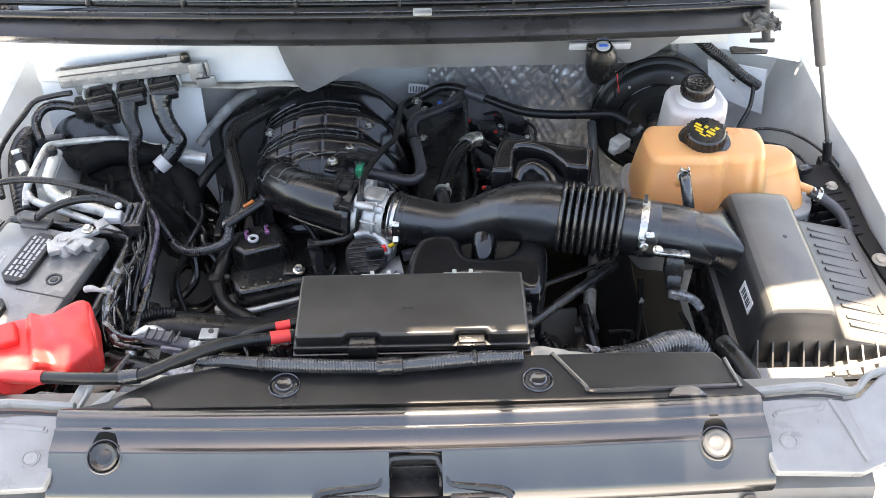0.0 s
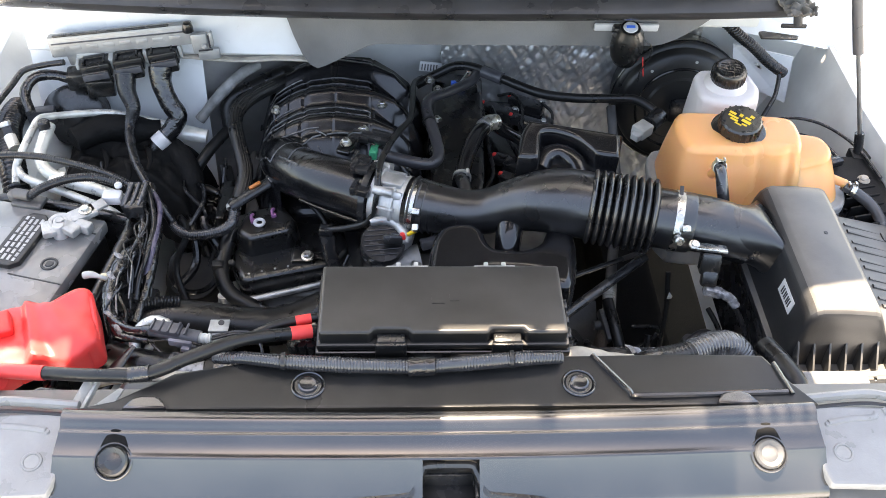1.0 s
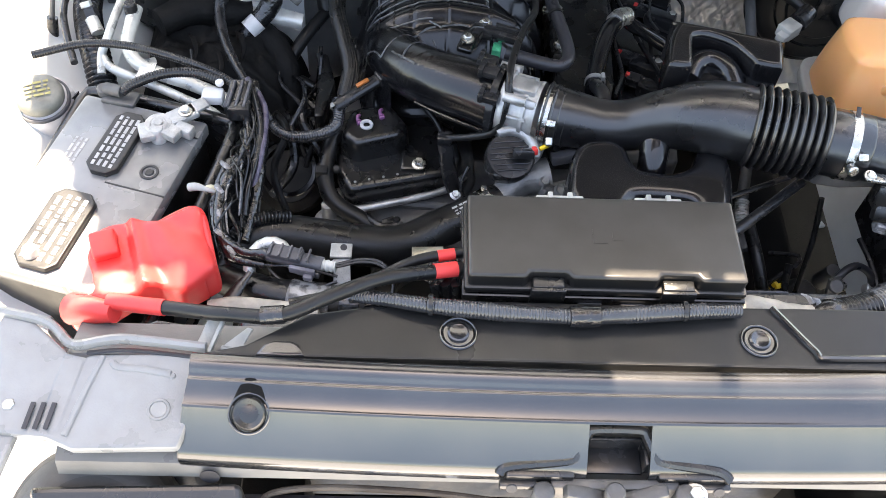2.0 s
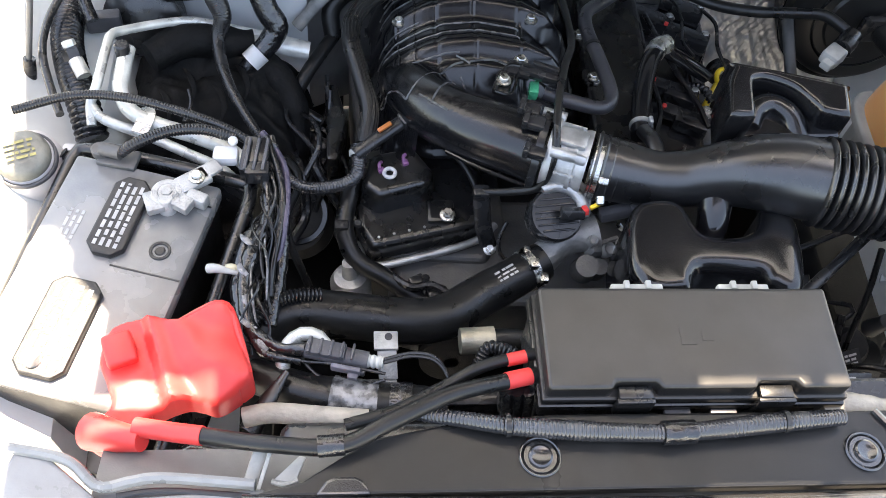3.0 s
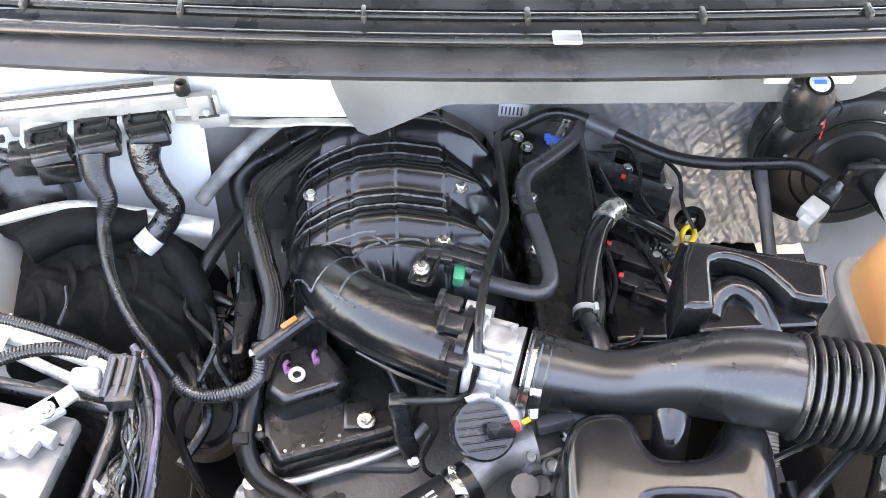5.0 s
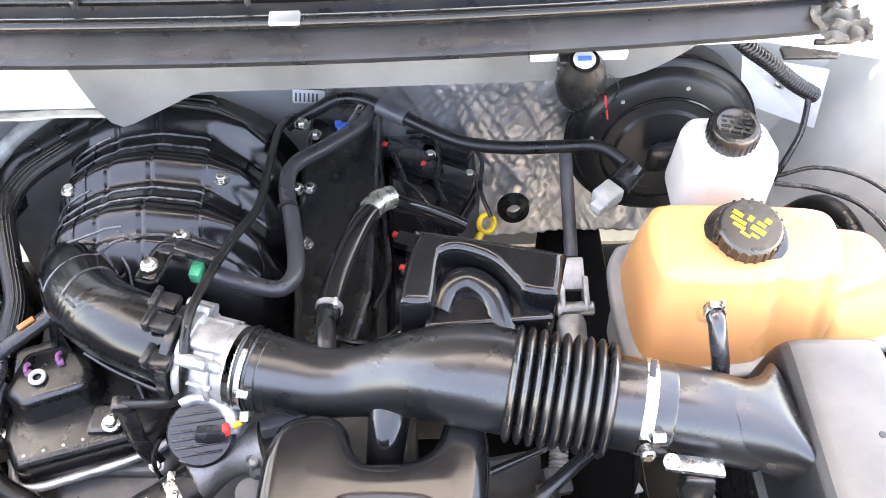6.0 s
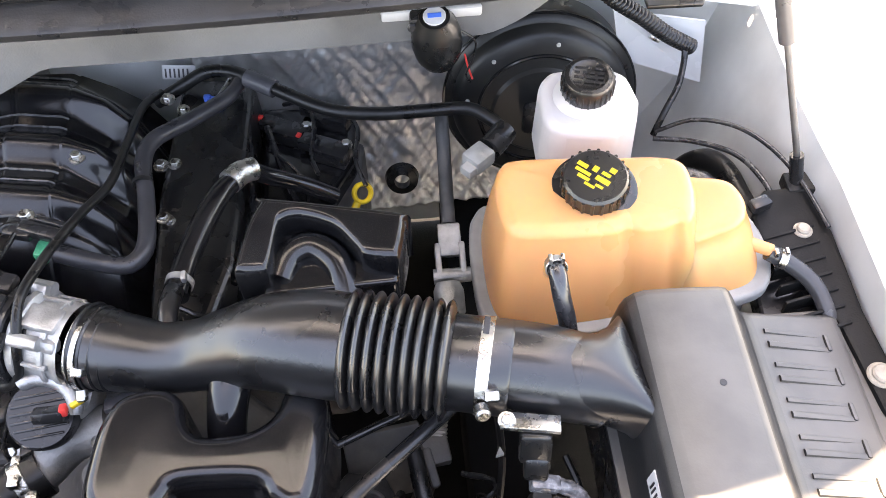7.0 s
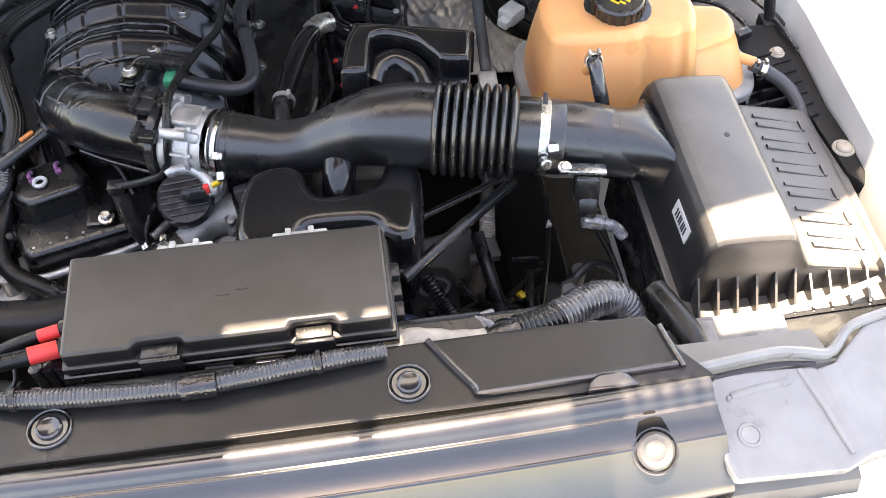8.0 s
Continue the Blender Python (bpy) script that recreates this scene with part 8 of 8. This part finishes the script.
for i in range(8):
    part("cooling_fin", box(-0.672 + i * 0.030, 0.7775 + 0.001 * i, 1.008 + 0.0032 * i, 0.022, 0.007, 0.010, 0.002, m=turn(-8, -6, 2)), ALLOY, eu)
part("top_slot", box(-0.575, 0.784, 1.0430, 0.21, 0.008, 0.003, 0.001, m=turn(-8, -6, 2)), BLACK, eu)
part("end_bracket", merge(box(-0.418, 0.783, 1.020, 0.030, 0.014, 0.040, 0.004, m=turn(-6, -4, 4)), box(-0.404, 0.780, 0.999, 0.040, 0.010, 0.022, 0.004, m=turn(-6, -4, 4)), box(-0.396, 0.779, 1.032, 0.006, 0.012, 0.028, 0.002, m=turn(-6, -4, 4)), disc(0.005, 0.004, (-0.410, 0.774, 1.018), (0, -1, 0.2), 14)), ALLOY, eu)
part("bracket_gap", merge(box(-0.408, 0.7745, 1.010, 0.026, 0.002, 0.003, 0.0005, m=turn(-6, -4, 4)), box(-0.400, 0.7745, 1.028, 0.003, 0.002, 0.026, 0.0005, m=turn(-6, -4, 4))), BARS, eu)
part("rubber_foot", merge(lathe([(0, 0), (0.010, 0), (0.010, 0.008), (0.007, 0.016), (0, 0.018)], (-0.436, 0.783, 1.045), n=16)), BLACK, eu)
for i, x in enumerate((-0.070, -0.011, 0.052)):
    sk = part("socket", in_unit(merge(box(x, -0.010, 0.001, 0.066, 0.012, 0.026, 0.005), box(x - 0.031, -0.022, -0.004, 0.006, 0.03, 0.024, 0.002), box(x + 0.031, -0.022, -0.004, 0.006, 0.03, 0.024, 0.002))), PALECONN, eu, "pale grey socket")
    pl = part("plug", in_unit(merge(box(x, -0.030, -0.006, 0.054, 0.040, 0.028, 0.004), box(x, -0.052, -0.014, 0.048, 0.016, 0.030, 0.004))), SATIN, eu)
    part("lever", in_unit(merge(box(x, -0.024, 0.0098, 0.040, 0.010, 0.005, 0.001), box(x - 0.018, -0.034, 0.0098, 0.004, 0.022, 0.005, 0.001), box(x + 0.018, -0.034, 0.0098, 0.004, 0.022, 0.005, 0.001))), GLOSS, pl)
    part("grey_edge", in_unit(box(x, -0.0615, -0.008, 0.046, 0.004, 0.012, 0.001)), GREYCONN, pl)
part("plug_shell", merge(box(-0.640, 0.748, 0.965, 0.04, 0.035, 0.035, 0.005, m=turn(0, 0, 8)), box(-0.600, 0.735, 0.955, 0.05, 0.02, 0.035, 0.004, m=turn(0, 0, 8))), SATIN, eu)
hose("unit_loom", [(-0.554, 0.745, 0.976), (-0.552, 0.725, 0.954), (-0.542, 0.706, 0.930), (-0.549, 0.690, 0.908), (-0.546, 0.662, 0.900), (-0.532, 0.615, 0.897), (-0.508, 0.565, 0.892), (-0.478, 0.522, 0.876), (-0.452, 0.495, 0.845)], [0.019, 0.0155, 0.0115, 0.0095, 0.0085, 0.0080, 0.0078, 0.0078, 0.0080], LOOM, "black corrugated loom hanging from the control unit", "wiring loom", n=18, rib=0.0003, pitch=0.0036)
ul = thing("taped_unit_loom", (-0.48, 0.72, 0.86), "black taped loom with a white label band", "wiring loom")
part("run", sweep([(-0.492, 0.758, 0.984), (-0.492, 0.742, 0.960), (-0.480, 0.724, 0.930), (-0.466, 0.712, 0.908), (-0.476, 0.70, 0.89), (-0.490, 0.688, 0.878)], [0.022, 0.019, 0.018, 0.018, 0.017, 0.016], 18, 0.005, wobble=0.06), TAPE, ul)
part("white_band", sweep([(-0.490, 0.688, 0.878), (-0.506, 0.676, 0.868)], 0.0168, 18, 0.006), LABEL, ul, "white label band")
part("tail", sweep([(-0.504, 0.677, 0.869), (-0.515, 0.665, 0.855), (-0.51, 0.64, 0.82)], 0.012, 14, 0.006), LOOM, ul)

# loose wires beside the battery and across the middle of the bay
rng = random.Random(7)
for pts, r in (([(-0.475, 0.45, 0.975), (-0.462, 0.40, 0.955), (-0.458, 0.345, 0.945), (-0.472, 0.295, 0.953), (-0.480, 0.255, 0.955), (-0.477, 0.217, 0.95), (-0.467, 0.189, 0.945), (-0.452, 0.163, 0.945), (-0.410, 0.153, 0.945)], [0.006, 0.007, 0.008, 0.010, 0.0095, 0.008, 0.008, 0.007, 0.006]),
               ([(-0.46, 0.46, 0.965), (-0.445, 0.402, 0.935), (-0.440, 0.344, 0.93), (-0.443, 0.28, 0.915), (-0.452, 0.22, 0.90)], [0.008, 0.009, 0.009, 0.009, 0.009])):
    tl = thing("taped_loom", pts[0], "black taped wiring loom beside the battery tray", "wiring loom", "taped looms")
    part("run", sweep(pts, r, 12, 0.004, wobble=0.28), TAPE, tl)
    for i in range(1, len(pts) - 1):
        part("torn_tape", sweep([Vector(pts[i]) + Vector((0.004, 0, max(r) * 0.7)), Vector(pts[i]) + Vector((-0.010 + 0.005 * (i % 3), 0.010, max(r) * 0.9)), Vector(pts[i]) + Vector((-0.016 + 0.012 * (i % 3), 0.020, max(r) * 0.5))], [0.003, 0.004, 0.001], 6, 0.004, flat=0.3), FRAY, tl, "torn shiny tape end")
for run in (((-0.47, 0.45, 0.965), (-0.432, 0.39, 0.95), (-0.428, 0.31, 0.93), (-0.436, 0.25, 0.90)), ((-0.478, 0.44, 0.97), (-0.450, 0.36, 0.965), (-0.462, 0.29, 0.965), (-0.455, 0.22, 0.945)), ((-0.42, 0.17, 0.955), (-0.40, 0.14, 0.94), (-0.36, 0.13, 0.945), (-0.31, 0.12, 0.955)), ((-0.45, 0.18, 0.96), (-0.425, 0.15, 0.95), (-0.37, 0.14, 0.955), (-0.32, 0.135, 0.95))):
    pts = [(x + rng.uniform(-0.010, 0.010), y + rng.uniform(-0.012, 0.012), z + rng.uniform(-0.008, 0.008)) for x, y, z in run]
    hose("loose_wire", pts, rng.uniform(0.0018, 0.0030), LOOM, "thin loose black wire beside the battery", "wire", "loose wires", n=7, step=0.012)
for k in range(9):
    y0 = rng.uniform(0.20, 0.40)
    x0 = -0.468 + rng.uniform(-0.014, 0.018)
    pts = [(x0, y0 + 0.045, 0.955 + rng.uniform(-0.008, 0.006)), (x0 + rng.uniform(-0.012, 0.012), y0 + 0.015, 0.965 + rng.uniform(-0.006, 0.006)), (x0 + rng.uniform(-0.014, 0.014), y0 - 0.020, 0.958 + rng.uniform(-0.008, 0.006)), (x0 + rng.uniform(-0.006, 0.012), y0 - 0.055, 0.940 + rng.uniform(-0.008, 0.006))]
    hose("loose_wire", pts, rng.uniform(0.0012, 0.0020), FRAY if k % 5 == 0 else LOOM, "thin loose wire with torn tape beside the battery", "wire", "loose wires", n=6, step=0.008)
hose("cable_tie", [(-0.522, 0.266, 0.958), (-0.512, 0.264, 0.962), (-0.500, 0.262, 0.960), (-0.488, 0.262, 0.955)], [0.006, 0.0055, 0.0035, 0.003], PALECONN, "pale yellow loose tie end beside the battery", "cable tie", n=10, step=0.004)
for pts, r in (([(-0.42, 0.49, 0.84), (-0.40, 0.53, 0.86), (-0.41, 0.58, 0.85), (-0.43, 0.62, 0.82)], 0.004),
               ([(-0.30, 0.37, 0.77), (-0.27, 0.345, 0.775), (-0.24, 0.35, 0.772), (-0.21, 0.335, 0.765)], 0.006),
               ([(0.05, 0.505, 0.90), (0.08, 0.49, 0.90), (0.115, 0.50, 0.89), (0.135, 0.53, 0.87)], 0.0035),
               ([(0.10, 0.56, 0.86), (0.12, 0.62, 0.85), (0.115, 0.70, 0.85), (0.11, 0.80, 0.86), (0.10, 0.87, 0.87)], 0.004),
               ([(0.20, 0.60, 0.83), (0.19, 0.64, 0.835), (0.17, 0.70, 0.835), (0.15, 0.76, 0.84), (0.13, 0.83, 0.845)], 0.0045)):
    hose("engine_wire", pts, r, LOOM, "thin black engine wire in a plastic sleeve", "wire", "engine wires", n=8)
for k in range(10):
    x0, y0 = rng.uniform(-0.47, -0.38), rng.uniform(0.50, 0.72)
    pts = [(x0, y0, 0.80 + rng.uniform(-0.03, 0.03)), (x0 + rng.uniform(-0.03, 0.03), y0 - 0.05, 0.79 + rng.uniform(-0.03, 0.04)), (x0 + rng.uniform(-0.03, 0.04), y0 - 0.10, 0.77 + rng.uniform(-0.04, 0.03)), (x0 + rng.uniform(-0.02, 0.05), y0 - 0.16, 0.74 + rng.uniform(-0.04, 0.02))]
    hose("engine_wire", pts, rng.uniform(0.003, 0.008), RUBBER if k % 2 else LOOM, "dark hose low beside the engine", "hose", "low hoses", n=9, step=0.012)
for k in range(12):
    x0, y0 = rng.uniform(0.25, 0.47), rng.uniform(0.16, 0.36)
    pts = [(x0, y0, 0.70 + rng.uniform(-0.04, 0.06)), (x0 + rng.uniform(-0.05, 0.05), y0 - 0.03, 0.71 + rng.uniform(-0.04, 0.05)), (x0 + rng.uniform(-0.06, 0.06), y0 - 0.07, 0.70 + rng.uniform(-0.05, 0.05)), (x0 + rng.uniform(-0.06, 0.06), y0 - 0.11, 0.67 + rng.uniform(-0.04, 0.04))]
    hose("engine_wire", pts, rng.uniform(0.003, 0.009), RUBBER if k % 2 else LOOM, "dark hose low among the steering parts", "hose", "low hoses", n=9, step=0.012)
sc = thing("sensor_cluster", (-0.27, 0.35, 0.755), "small dark sensors on the engine front cover", "sensor")
for x, y, z in ((-0.285, 0.352, 0.757), (-0.26, 0.362, 0.760), (-0.235, 0.345, 0.757)):
    part("sensor_body", merge(box(x, y, z, 0.022, 0.016, 0.016, 0.003, m=turn(0, 0, 25)), disc(0.006, 0.014, (x + 0.012, y, z))), BLACK, sc)
